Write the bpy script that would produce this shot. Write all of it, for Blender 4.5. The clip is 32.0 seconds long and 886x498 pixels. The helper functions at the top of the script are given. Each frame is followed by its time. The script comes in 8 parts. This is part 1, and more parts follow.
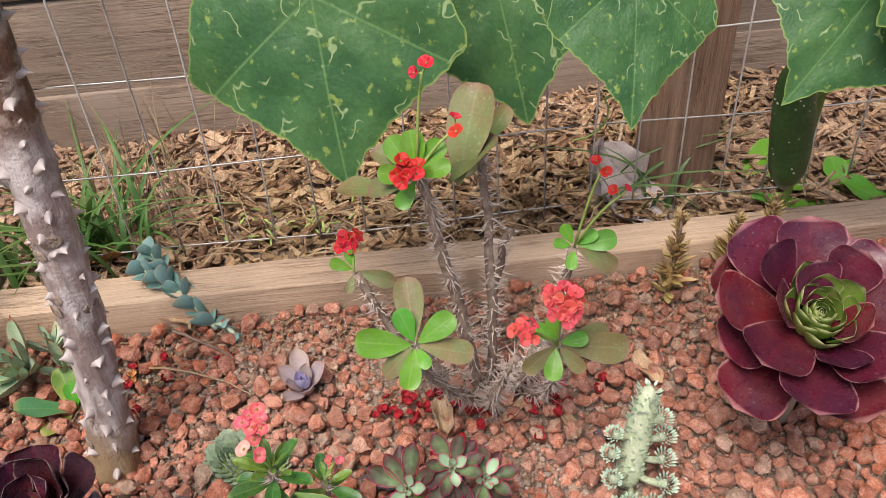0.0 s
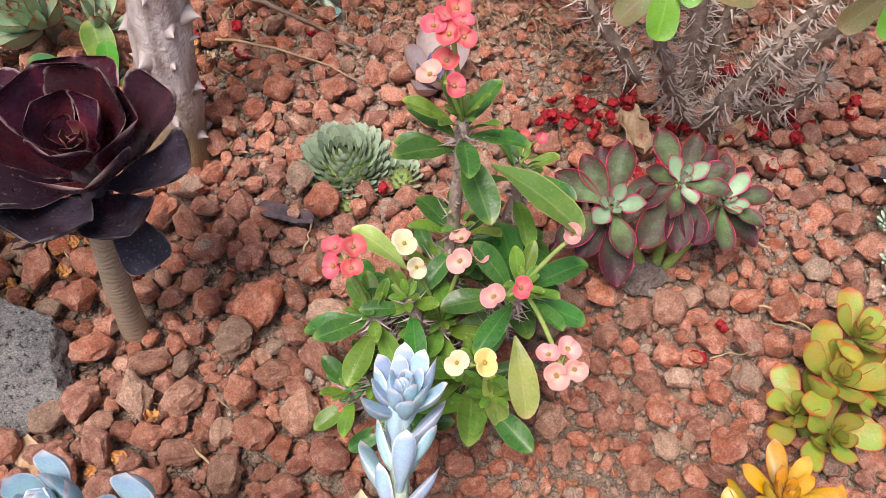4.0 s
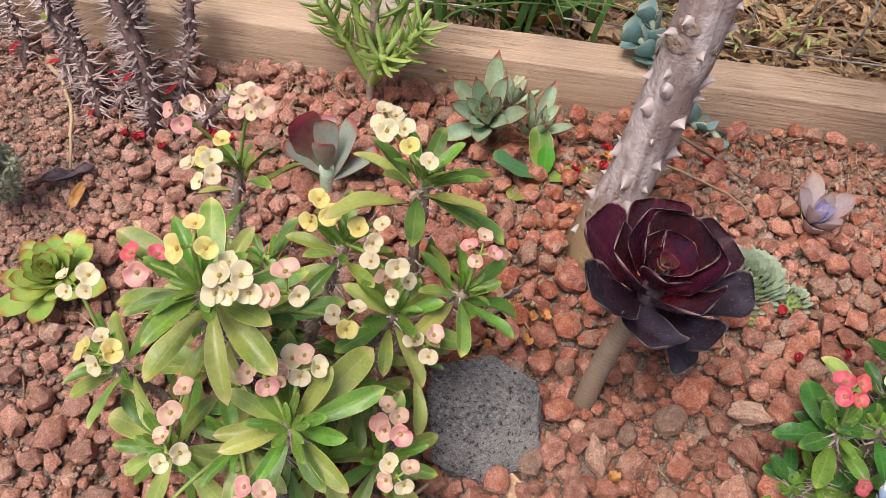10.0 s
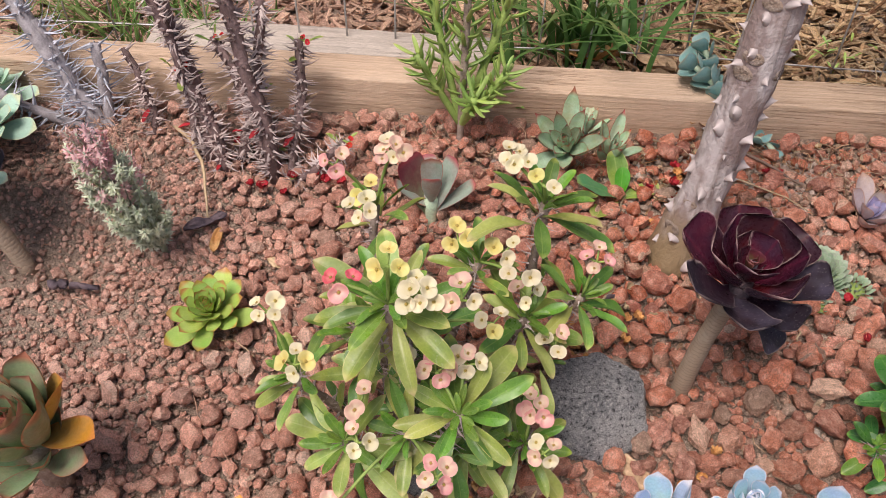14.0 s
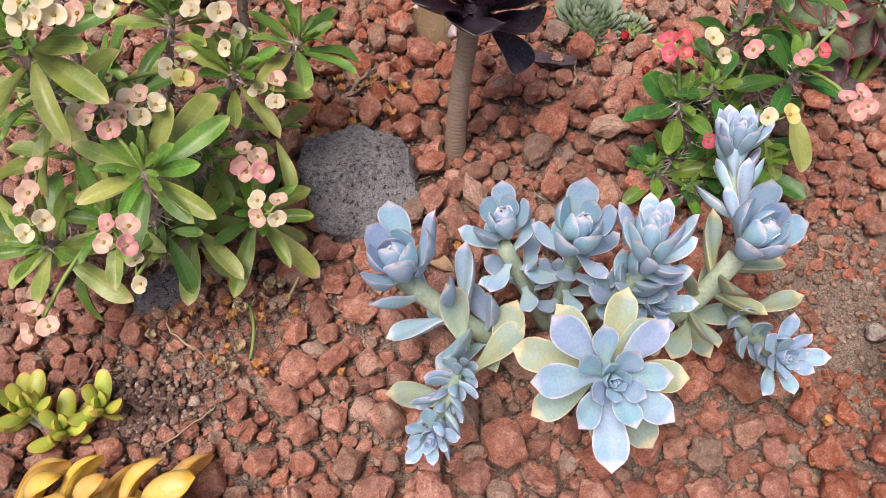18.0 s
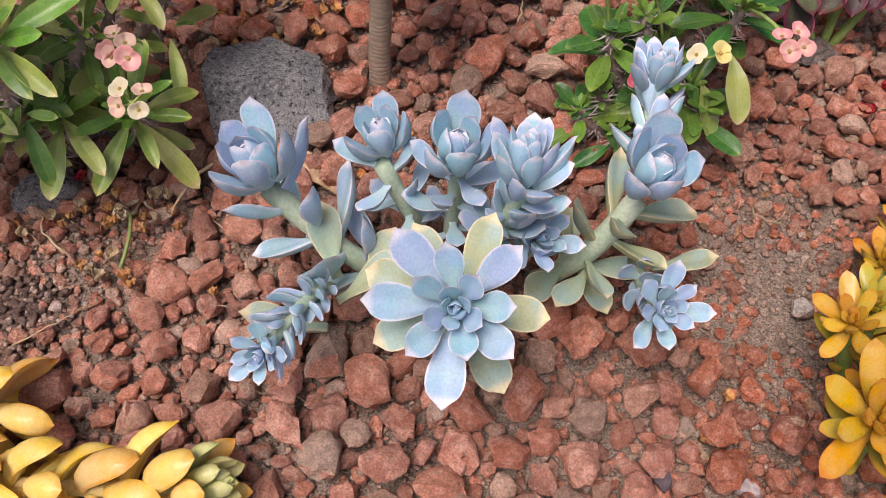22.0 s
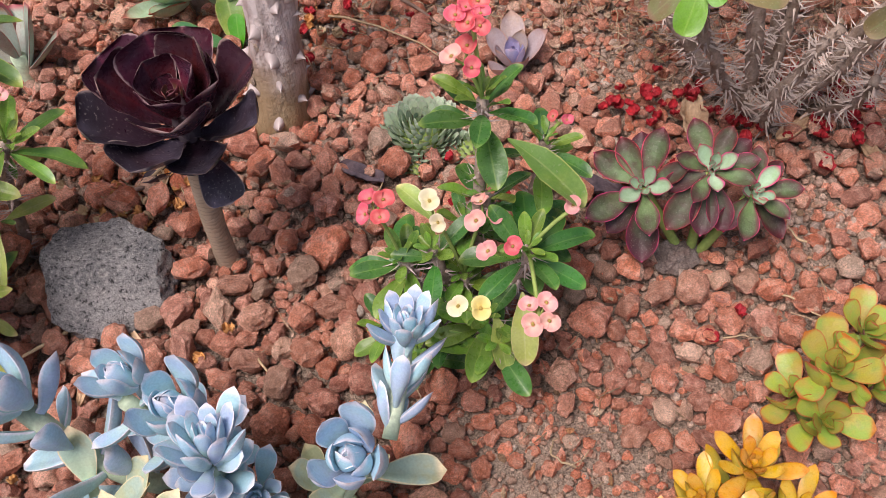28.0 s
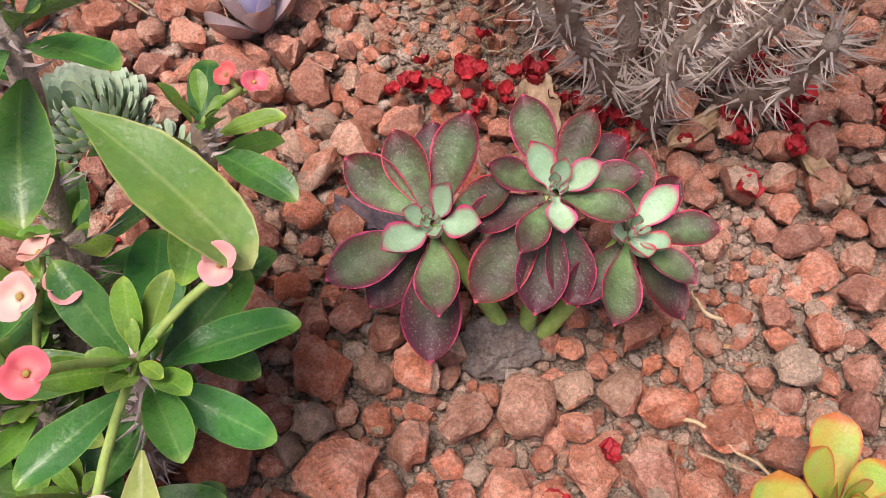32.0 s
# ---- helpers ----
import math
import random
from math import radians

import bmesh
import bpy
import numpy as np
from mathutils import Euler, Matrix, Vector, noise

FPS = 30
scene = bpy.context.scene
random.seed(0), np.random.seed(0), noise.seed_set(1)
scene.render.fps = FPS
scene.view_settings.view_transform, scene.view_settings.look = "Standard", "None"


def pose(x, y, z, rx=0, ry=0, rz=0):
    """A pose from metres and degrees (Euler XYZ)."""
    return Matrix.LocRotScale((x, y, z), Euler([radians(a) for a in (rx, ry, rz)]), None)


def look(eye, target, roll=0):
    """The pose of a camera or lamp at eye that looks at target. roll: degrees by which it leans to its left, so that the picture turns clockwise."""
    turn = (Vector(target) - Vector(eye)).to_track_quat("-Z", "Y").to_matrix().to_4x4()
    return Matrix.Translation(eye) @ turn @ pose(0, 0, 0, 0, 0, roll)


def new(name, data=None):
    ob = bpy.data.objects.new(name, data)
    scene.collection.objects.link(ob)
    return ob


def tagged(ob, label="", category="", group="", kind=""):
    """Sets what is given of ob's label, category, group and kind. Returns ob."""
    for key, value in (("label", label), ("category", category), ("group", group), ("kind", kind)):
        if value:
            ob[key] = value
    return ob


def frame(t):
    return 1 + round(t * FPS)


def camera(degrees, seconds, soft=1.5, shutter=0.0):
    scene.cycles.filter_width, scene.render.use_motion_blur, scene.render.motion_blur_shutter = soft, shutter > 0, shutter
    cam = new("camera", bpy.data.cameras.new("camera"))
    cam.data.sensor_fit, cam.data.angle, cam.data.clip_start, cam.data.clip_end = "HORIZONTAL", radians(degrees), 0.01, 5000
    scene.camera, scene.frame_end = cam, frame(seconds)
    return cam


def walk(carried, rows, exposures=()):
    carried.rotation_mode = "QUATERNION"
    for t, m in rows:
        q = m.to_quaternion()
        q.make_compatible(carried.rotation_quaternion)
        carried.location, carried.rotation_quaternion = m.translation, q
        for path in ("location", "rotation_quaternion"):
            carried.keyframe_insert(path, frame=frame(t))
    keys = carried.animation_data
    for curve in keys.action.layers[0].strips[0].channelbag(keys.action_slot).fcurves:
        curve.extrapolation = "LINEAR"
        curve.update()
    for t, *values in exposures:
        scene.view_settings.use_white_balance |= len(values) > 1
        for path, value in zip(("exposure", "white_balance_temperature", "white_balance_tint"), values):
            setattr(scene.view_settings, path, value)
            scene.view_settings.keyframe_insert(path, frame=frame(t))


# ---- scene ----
cam = camera(56.5, 32.0, soft=0.3)
METRES, EYE, TILT, LEAN, TURN = 1.9, 0.669, -38.0, 3.0, 0.0
ROWS = [
    (0.0, 0.0, 0.0, 0.0, 0.0, 0.0, -0.0),
    (0.5, -0.015, -0.004, -0.0057, 0.06, -0.0, -0.84),
    (1.0, -0.0254, -0.0065, -0.013, 0.04, -0.03, -1.71),
    (1.5, -0.0528, 0.0177, -0.0352, 0.08, -2.1, -2.82),
    (2.0, -0.0659, 0.0526, -0.0439, 0.12, -4.41, -3.42),
    (2.5, -0.0706, 0.0765, -0.0589, -0.03, -6.2, -3.93),
    (3.0, -0.0697, 0.0964, -0.0722, -0.28, -8.26, -4.37),
    (3.5, -0.0697, 0.1105, -0.078, -0.48, -9.73, -4.98),
    (5.5, -0.0622, 0.106, -0.0696, -0.72, -10.06, -5.28),
    (6.0, -0.0632, 0.1029, -0.0697, -0.72, -9.82, -5.18),
    (6.5, -0.0676, 0.0977, -0.0685, -0.74, -9.52, -5.1),
    (7.0, -0.0797, 0.0926, -0.0717, -0.79, -9.14, -5.4),
    (7.5, -0.1079, 0.083, -0.073, 0.1, -8.68, -7.75),
    (8.0, -0.1368, 0.0739, -0.0767, 1.88, -8.53, -10.43),
    (8.5, -0.1438, 0.0651, -0.0757, 2.72, -8.48, -11.0),
    (9.0, -0.1623, 0.0551, -0.0714, 3.29, -8.44, -11.47),
    (9.5, -0.1727, 0.0555, -0.0687, 3.85, -8.44, -12.23),
    (10.0, -0.1986, 0.057, -0.0673, 4.82, -8.59, -13.82),
    (10.5, -0.2141, 0.0542, -0.0661, 6.94, -8.99, -15.09),
    (11.0, -0.2104, 0.0537, -0.0711, 9.35, -9.53, -17.31),
    (11.5, -0.2086, 0.0538, -0.0711, 11.05, -9.89, -18.84),
    (12.0, -0.2076, 0.0406, -0.0687, 11.91, -10.01, -19.43),
    (12.5, -0.2055, 0.0262, -0.0695, 12.67, -10.0, -19.46),
    (13.0, -0.2114, 0.0214, -0.0698, 12.68, -9.44, -18.12),
    (13.5, -0.2268, 0.0133, -0.0673, 10.47, -8.04, -14.14),
    (14.0, -0.2277, 0.0096, -0.0722, 5.89, -6.78, -9.71),
    (14.5, -0.2366, 0.0094, -0.0768, 0.47, -5.9, -4.48),
    (16.5, -0.2165, -0.002, -0.084, 0.63, -5.62, -2.32),
    (17.0, -0.2003, 0.0082, -0.0999, 0.85, -5.8, -2.26),
    (17.5, -0.1777, 0.0249, -0.1185, -0.06, -8.31, -1.89),
    (18.0, -0.165, 0.0386, -0.1269, -1.79, -11.02, -1.46),
    (18.5, -0.1581, 0.0466, -0.1318, -2.93, -11.29, -1.7),
    (19.0, -0.154, 0.0411, -0.134, -3.54, -11.58, -1.58),
    (19.5, -0.1588, 0.0383, -0.1297, -4.09, -11.6, -0.48),
    (20.0, -0.1633, 0.0351, -0.1278, -4.75, -11.6, 1.07),
    (20.5, -0.1544, 0.0317, -0.1302, -4.91, -11.57, 1.4),
    (21.0, -0.1343, 0.0337, -0.1396, -2.28, -11.49, -2.48),
    (21.5, -0.1187, 0.0459, -0.139, -0.03, -11.5, -4.8),
    (22.0, -0.1188, 0.0546, -0.1467, 1.92, -11.78, -6.4),
    (22.5, -0.1179, 0.0535, -0.1481, 2.79, -12.05, -6.99),
    (23.0, -0.1185, 0.0362, -0.133, 3.07, -12.15, -7.1),
    (23.5, -0.1111, 0.0249, -0.1313, 3.29, -12.11, -7.46),
    (24.0, -0.1085, 0.0103, -0.1312, 3.3, -12.03, -6.61),
    (24.5, -0.1188, 0.0249, -0.1221, 3.22, -12.34, -5.59),
    (26.5, -0.0799, 0.0284, -0.1192, 11.67, -14.35, -12.82),
    (27.0, -0.0653, 0.0326, -0.1024, 12.62, -14.4, -11.45),
    (27.5, -0.046, 0.0481, -0.0834, 12.91, -13.22, -10.43),
    (28.0, -0.0288, 0.0832, -0.0718, 11.79, -12.84, -8.34),
    (28.5, -0.0254, 0.119, -0.0557, 8.03, -12.49, -6.44),
    (29.0, -0.0238, 0.1444, -0.0425, 3.75, -13.14, -4.17),
    (29.5, -0.0175, 0.1765, -0.0515, 3.59, -13.25, -4.92),
    (30.0, -0.0071, 0.1989, -0.0648, 4.01, -12.15, -6.68),
    (30.5, -0.0037, 0.2064, -0.0697, 4.3, -10.72, -7.36),
    (31.0, -0.0041, 0.209, -0.0743, 4.45, -10.2, -8.45),
    (31.5, -0.0045, 0.2083, -0.0761, 4.69, -9.62, -9.37),
    (32.0, -0.0051, 0.2101, -0.0824, 4.74, -9.42, -9.74),
]
EXPOSURES = [(0.0, 0.46, 13), (6.0, 0.58, 17), (8.0, 0.54, 17), (9.0, 0.36, 17), (14.0, 0.26, 17), (17.0, 0.27, 20), (20.0, 0.29, 21), (22.0, 0.21, 22), (24.0, 0.18, 22), (27.0, 0.30, 22), (28.0, 0.44, 21), (29.0, 0.42, 20), (30.0, 0.50, 20), (31.0, 0.66, 18), (32.0, 0.74, 18)]
walk(cam, [(t, pose(0, 0, EYE, TILT, LEAN, TURN) @ pose(METRES * x, METRES * y, METRES * z, 90 + pitch, roll, yaw)) for t, x, y, z, yaw, pitch, roll in ROWS],
     exposures=[(t, e, 6500, tint) for t, e, tint in EXPOSURES])

# ---- light: thin overcast, soft sun from above ----
SUN_EL, SUN_ROT = 64.0, -152.0
world = bpy.data.worlds.new("sky")
scene.world = world
world.use_nodes = True
sky = world.node_tree.nodes.new("ShaderNodeTexSky")
sky.sky_type, sky.sun_disc = "NISHITA", False
sky.sun_elevation, sky.sun_rotation = radians(SUN_EL), radians(SUN_ROT)
sky.dust_density, sky.air_density, sky.ozone_density = 4.0, 1.0, 1.0
world.node_tree.nodes["Background"].inputs[1].default_value = 0.088
world.node_tree.links.new(sky.outputs[0], world.node_tree.nodes["Background"].inputs[0])
sun = new("sun", bpy.data.lights.new("sun", "SUN"))
sun.data.energy, sun.data.angle, sun.data.color = 2.8, radians(30), (1.0, 0.93, 0.85)
sun.matrix_world = look((0, 0, 0), (-math.sin(radians(SUN_ROT)) * math.cos(radians(SUN_EL)), -math.cos(radians(SUN_ROT)) * math.cos(radians(SUN_EL)), -math.sin(radians(SUN_EL))))


# ---- node helper ----
class Net:
    """A material with short calls for its nodes."""

    def __init__(self, name, rough=0.6, spec=0.4):
        self.mat = bpy.data.materials.new(name)
        self.mat.use_nodes = True
        self.t = self.mat.node_tree
        self.b = self.t.nodes["Principled BSDF"]
        self.b.inputs["Roughness"].default_value = rough
        self.b.inputs["Specular IOR Level"].default_value = spec
        self.tc = self.t.nodes.new("ShaderNodeTexCoord")

    def put(self, sock, value):
        if isinstance(value, bpy.types.NodeSocket):
            self.t.links.new(value, sock)
        elif isinstance(value, (tuple, list)) and len(value) == 3 and sock.type == "RGBA":
            sock.default_value = (*value, 1)
        else:
            sock.default_value = value

    def noise(self, scale, detail=4, vec=None, rough=0.55, w=None):
        n = self.t.nodes.new("ShaderNodeTexNoise")
        n.inputs["Scale"].default_value, n.inputs["Detail"].default_value, n.inputs["Roughness"].default_value = scale, detail, rough
        self.t.links.new(vec or self.tc.outputs["Object"], n.inputs["Vector"])
        return n.outputs["Fac"]

    def voronoi(self, scale, vec=None, feature="F1"):
        n = self.t.nodes.new("ShaderNodeTexVoronoi")
        n.feature = feature
        n.inputs["Scale"].default_value = scale
        self.t.links.new(vec or self.tc.outputs["Object"], n.inputs["Vector"])
        return n.outputs["Distance"]

    def stretch(self, sx, sy, sz, vec=None):
        n = self.t.nodes.new("ShaderNodeMapping")
        n.inputs["Scale"].default_value = (sx, sy, sz)
        self.t.links.new(vec or self.tc.outputs["Object"], n.inputs["Vector"])
        return n.outputs[0]

    def mix(self, fac, a, b, mode="MIX"):
        n = self.t.nodes.new("ShaderNodeMix")
        n.data_type, n.blend_type = "RGBA", mode
        self.put(n.inputs[0], fac), self.put(n.inputs[6], a), self.put(n.inputs[7], b)
        return n.outputs[2]

    def step(self, x, lo, hi):
        n = self.t.nodes.new("ShaderNodeMapRange")
        n.interpolation_type = "SMOOTHSTEP"
        self.put(n.inputs[0], x)
        n.inputs[1].default_value, n.inputs[2].default_value = lo, hi
        return n.outputs[0]

    def lin(self, x, lo, hi, a, b):
        n = self.t.nodes.new("ShaderNodeMapRange")
        self.put(n.inputs[0], x)
        n.inputs[1].default_value, n.inputs[2].default_value, n.inputs[3].default_value, n.inputs[4].default_value = lo, hi, a, b
        return n.outputs[0]

    def calc(self, op, a, b=0.0):
        n = self.t.nodes.new("ShaderNodeMath")
        n.operation = op
        self.put(n.inputs[0], a), self.put(n.inputs[1], b)
        return n.outputs[0]

    def uv(self):
        n = self.t.nodes.new("ShaderNodeSeparateXYZ")
        self.t.links.new(self.tc.outputs["UV"], n.inputs[0])
        return n.outputs[0], n.outputs[1]

    def chance(self):
        return self.t.nodes.new("ShaderNodeObjectInfo").outputs["Random"]

    def shift(self, r):
        """Object coordinates moved by a chance amount, so that copies of one mesh differ."""
        n = self.t.nodes.new("ShaderNodeVectorMath")
        n.operation = "ADD"
        self.t.links.new(self.tc.outputs["Object"], n.inputs[0])
        self.t.links.new(self.calc("MULTIPLY", r, 71.0), n.inputs[1])
        return n.outputs[0]

    def island(self):
        return self.t.nodes.new("ShaderNodeNewGeometry").outputs["Random Per Island"]

    def hsv(self, col, h=0.5, s=1.0, v=1.0):
        n = self.t.nodes.new("ShaderNodeHueSaturation")
        self.put(n.inputs[0], h), self.put(n.inputs[1], s), self.put(n.inputs[2], v), self.put(n.inputs[4], col)
        return n.outputs[0]

    def ramp(self, x, stops):
        n = self.t.nodes.new("ShaderNodeValToRGB")
        self.put(n.inputs[0], x)
        e = n.color_ramp.elements
        while len(e) < len(stops):
            e.new(0.5)
        for k, (p, c) in enumerate(stops):
            e[k].position, e[k].color = p, (*c, 1)
        return n.outputs[0]

    def bump(self, height, strength=0.3, dist=0.002):
        n = self.t.nodes.new("ShaderNodeBump")
        n.inputs["Strength"].default_value, n.inputs["Distance"].default_value = strength, dist
        self.t.links.new(height, n.inputs["Height"])
        self.t.links.new(n.outputs[0], self.b.inputs["Normal"])

    def done(self, col, translucent=0.0, sss=0.0):
        self.put(self.b.inputs["Base Color"], col)
        if sss:
            self.b.inputs["Subsurface Weight"].default_value = sss
            self.b.inputs["Subsurface Radius"].default_value = (0.004, 0.003, 0.002)
            self.b.inputs["Subsurface Scale"].default_value = 1.0
        if translucent:
            tr, mx = self.t.nodes.new("ShaderNodeBsdfTranslucent"), self.t.nodes.new("ShaderNodeMixShader")
            self.put(tr.inputs[0], col)
            mx.inputs[0].default_value = translucent
            self.t.links.new(self.b.outputs[0], mx.inputs[1])
            self.t.links.new(tr.outputs[0], mx.inputs[2])
            self.t.links.new(mx.outputs[0], self.t.nodes["Material Output"].inputs[0])
        return self.mat


def leaf_mat(name, low, high, edge, edge_w=0.12, rib=None, blush=None, rough=0.45, spread=0.18, translucent=0.0, spots=0.0, bloom=None, tip=0.08, bump=0.15, hue=0.02, powder=0.3, halo=None, speck=22):
    """A leaf: colour from base to tip, a margin of its own, a midrib, patches and small flecks. Its patterns are sized to the leaf."""
    n = Net(name, rough)
    u, v = n.uv()
    r = n.chance()
    own = n.shift(r)
    off = n.calc("MULTIPLY", n.calc("ABSOLUTE", n.calc("SUBTRACT", u, 0.5)), 2.0)
    big, fine = n.noise(3.2, 4, own), n.noise(30, 4, own)
    col = n.mix(n.step(n.calc("ADD", v, n.calc("MULTIPLY", n.calc("SUBTRACT", big, 0.5), 1.1)), 0.1, 0.95), low, high)
    if blush:
        col = n.mix(n.calc("MULTIPLY", n.step(n.calc("ADD", n.noise(2.1, 3, own), n.calc("MULTIPLY", r, 0.2)), 0.5, 0.78), 0.8), col, blush)
    if bloom:
        col = n.mix(n.lin(n.noise(9, 6, own, 0.7), 0.35, 0.7, 0.0, powder * 1.6), col, bloom)
    if rib:
        col = n.mix(n.calc("MULTIPLY", n.step(off, 0.10, 0.01), 0.4), col, rib)
    rim = n.calc("MAXIMUM", n.calc("ADD", off, n.calc("MULTIPLY", n.calc("SUBTRACT", n.noise(8, 3, own), 0.5), 0.16)), n.lin(v, 1 - tip * 2.2, 1.0, 1 - edge_w * 2, 1.0))
    if halo:
        near = n.calc("MAXIMUM", n.calc("ADD", off, n.calc("MULTIPLY", n.calc("SUBTRACT", n.noise(6, 3, own), 0.5), 0.3)), n.lin(v, 0.55, 1.0, 0.0, 1.0))
        col = n.mix(n.calc("MULTIPLY", n.step(near, 1 - halo[1] * 1.6, 1.0), 0.9), col, halo[0])
    col = n.mix(n.step(rim, 1 - edge_w * 1.5, 1 - edge_w * 0.2), col, edge)
    if spots:
        col = n.mix(n.calc("MULTIPLY", n.step(n.noise(speck, 3, own), 0.60, 0.70), spots), col, (0.62, 0.58, 0.50))
    col = n.hsv(col, n.lin(r, 0, 1, 0.5 - hue, 0.5 + hue), n.lin(big, 0.2, 0.8, 0.9, 1.12), n.calc("MULTIPLY", n.lin(fine, 0.25, 0.75, 0.88, 1.12), n.lin(n.calc("FRACT", n.calc("MULTIPLY", r, 7.31)), 0, 1, 1 - spread, 1 + spread)))
    n.bump(n.calc("ADD", n.calc("MULTIPLY", fine, 0.35), n.noise(7, 3, own)), bump * 1.6, 0.0016)
    n.put(n.b.inputs["Roughness"], n.lin(n.noise(12, 3, own), 0.3, 0.7, rough - 0.08, rough + 0.12))
    return n.done(col, translucent)


def plain_mat(name, a, b, scale=60, rough=0.7, bump=0.4, grain=500, spread=0.2, dist=0.002, spec=0.3):
    n = Net(name, rough, spec)
    big, fine = n.noise(scale, 4), n.noise(grain, 4)
    col = n.mix(n.step(big, 0.3, 0.7), a, b)
    col = n.hsv(col, 0.5, 1.0, n.calc("MULTIPLY", n.lin(fine, 0.25, 0.75, 0.8, 1.2), n.lin(n.chance(), 0, 1, 1 - spread, 1 + spread)))
    n.bump(n.calc("ADD", fine, n.calc("MULTIPLY", big, 1.5)), bump, dist)
    return n.done(col)


def rock_mat(name, stops, by_island, pits=260, rough=0.95, spread=0.25, k=1.0, dust=(0.72, 0.45, 0.32), pit_depth=0.8):
    """Broken stone; k: the size of one unit of its mesh, in metres."""
    n = Net(name, rough, 0.15)
    r = n.island() if by_island else n.chance()
    own = None if by_island else n.shift(r)
    where = n.t.nodes.new("ShaderNodeNewGeometry").outputs["Position"]
    col = n.ramp(r, stops)
    fine, mid, grain = n.noise(750 * k, 6, own, 0.72), n.noise(150 * k, 5, own, 0.6), n.noise(2200 * k, 3, own, 0.7)
    side = n.t.nodes.new("ShaderNodeSeparateXYZ")
    n.t.links.new(where, side.inputs[0])
    dusty = n.calc("MAXIMUM", n.calc("MULTIPLY", n.step(n.noise(2.6, 2, where), 0.42, 0.62), 0.3), n.lin(side.outputs[0], -0.35, -0.75, 0.0, 0.75))
    col = n.mix(dusty, col, (0.78, 0.50, 0.40))
    col = n.mix(n.calc("MULTIPLY", n.step(mid, 0.44, 0.66), 0.36), col, dust)
    col = n.mix(n.calc("MULTIPLY", n.step(n.noise(60 * k, 3, own), 0.52, 0.7), 0.28), col, (0.30, 0.12, 0.085))
    hole = n.step(n.calc("ADD", n.voronoi(pits * k * 2.6, own), n.calc("MULTIPLY", grain, 0.9)), 0.72, 0.48)
    hole = n.calc("MULTIPLY", hole, n.step(n.noise(110 * k, 3, own), 0.48, 0.66))
    col = n.mix(n.calc("MULTIPLY", hole, 0.75), col, (0.070, 0.024, 0.018))
    speck = n.calc("MULTIPLY", n.lin(grain, 0.34, 0.66, 0.80, 1.18), n.lin(mid, 0.32, 0.68, 0.78, 1.24))
    col = n.hsv(col, 0.5, n.lin(mid, 0.2, 0.8, 1.12, 0.88), n.calc("MULTIPLY", n.calc("MULTIPLY", speck, n.lin(fine, 0.34, 0.66, 0.64, 1.36)), n.lin(n.calc("FRACT", n.calc("MULTIPLY", r, 13.7)), 0, 1, 1 - spread, 1 + spread)))
    n.bump(n.calc("SUBTRACT", n.calc("ADD", n.calc("ADD", fine, n.calc("MULTIPLY", grain, 0.5)), n.calc("MULTIPLY", mid, 0.8)), n.calc("MULTIPLY", hole, pit_depth)), 0.9, 0.0034)
    return n.done(col)


def wood_mat(name, a, b, dark, along=3.0, across=90.0, rough=0.8, weather=0.0, knots=0.0):
    """Sawn, weathered wood: fine grain, thin dark cracks and a few knots."""
    n = Net(name, rough, 0.2)
    v = n.stretch(along, across, across)
    grain, line, big = n.noise(1.0, 8, v, 0.72), n.noise(0.45, 5, v, 0.6), n.noise(9, 5, None, 0.65)
    fine = n.noise(1.0, 4, n.stretch(along * 12, across * 5, across * 5), 0.7)
    col = n.mix(n.step(grain, 0.40, 0.62), a, b)
    crack = n.step(n.calc("ABSOLUTE", n.calc("SUBTRACT", line, 0.5)), 0.018, 0.002)
    crack = n.calc("MULTIPLY", crack, n.step(n.noise(14, 3), 0.40, 0.62))
    col = n.mix(n.calc("MULTIPLY", crack, 0.85), col, dark)
    col = n.mix(n.calc("MULTIPLY", n.step(big, 0.46, 0.66), 0.2 + weather), col, tuple(0.72 * q + 0.05 for q in a))
    if knots:
        k = n.voronoi(knots, n.stretch(0.45, 1.0, 1.0))
        col = n.mix(n.step(n.calc("ADD", k, n.calc("MULTIPLY", grain, 0.04)), 0.12, 0.06), col, dark)
    col = n.hsv(col, 0.5, 1.0, n.calc("MULTIPLY", n.lin(fine, 0.25, 0.75, 0.78, 1.2), n.lin(n.chance(), 0, 1, 0.88, 1.1)))
    n.bump(n.calc("SUBTRACT", n.calc("ADD", grain, n.calc("MULTIPLY", fine, 0.6)), n.calc("MULTIPLY", crack, 1.5)), 0.6, 0.003)
    return n.done(col)


# ---- materials ----
LAVA = [(0.0, (0.73, 0.222, 0.120)), (0.18, (0.76, 0.322, 0.206)), (0.38, (0.75, 0.250, 0.140)), (0.56, (0.69, 0.292, 0.200)), (0.72, (0.46, 0.175, 0.125)), (0.80, (0.66, 0.30, 0.20)), (0.90, (0.70, 0.43, 0.30)), (1.0, (0.58, 0.45, 0.34))]
M_lava = rock_mat("lava_rock", LAVA, False, k=0.012)
M_lava_i = rock_mat("lava_rock_small", LAVA, True)
M_grit = rock_mat("grit", [(0.0, (0.52, 0.34, 0.25)), (0.5, (0.58, 0.42, 0.32)), (0.8, (0.62, 0.50, 0.40)), (1.0, (0.62, 0.26, 0.17))], True, 400)
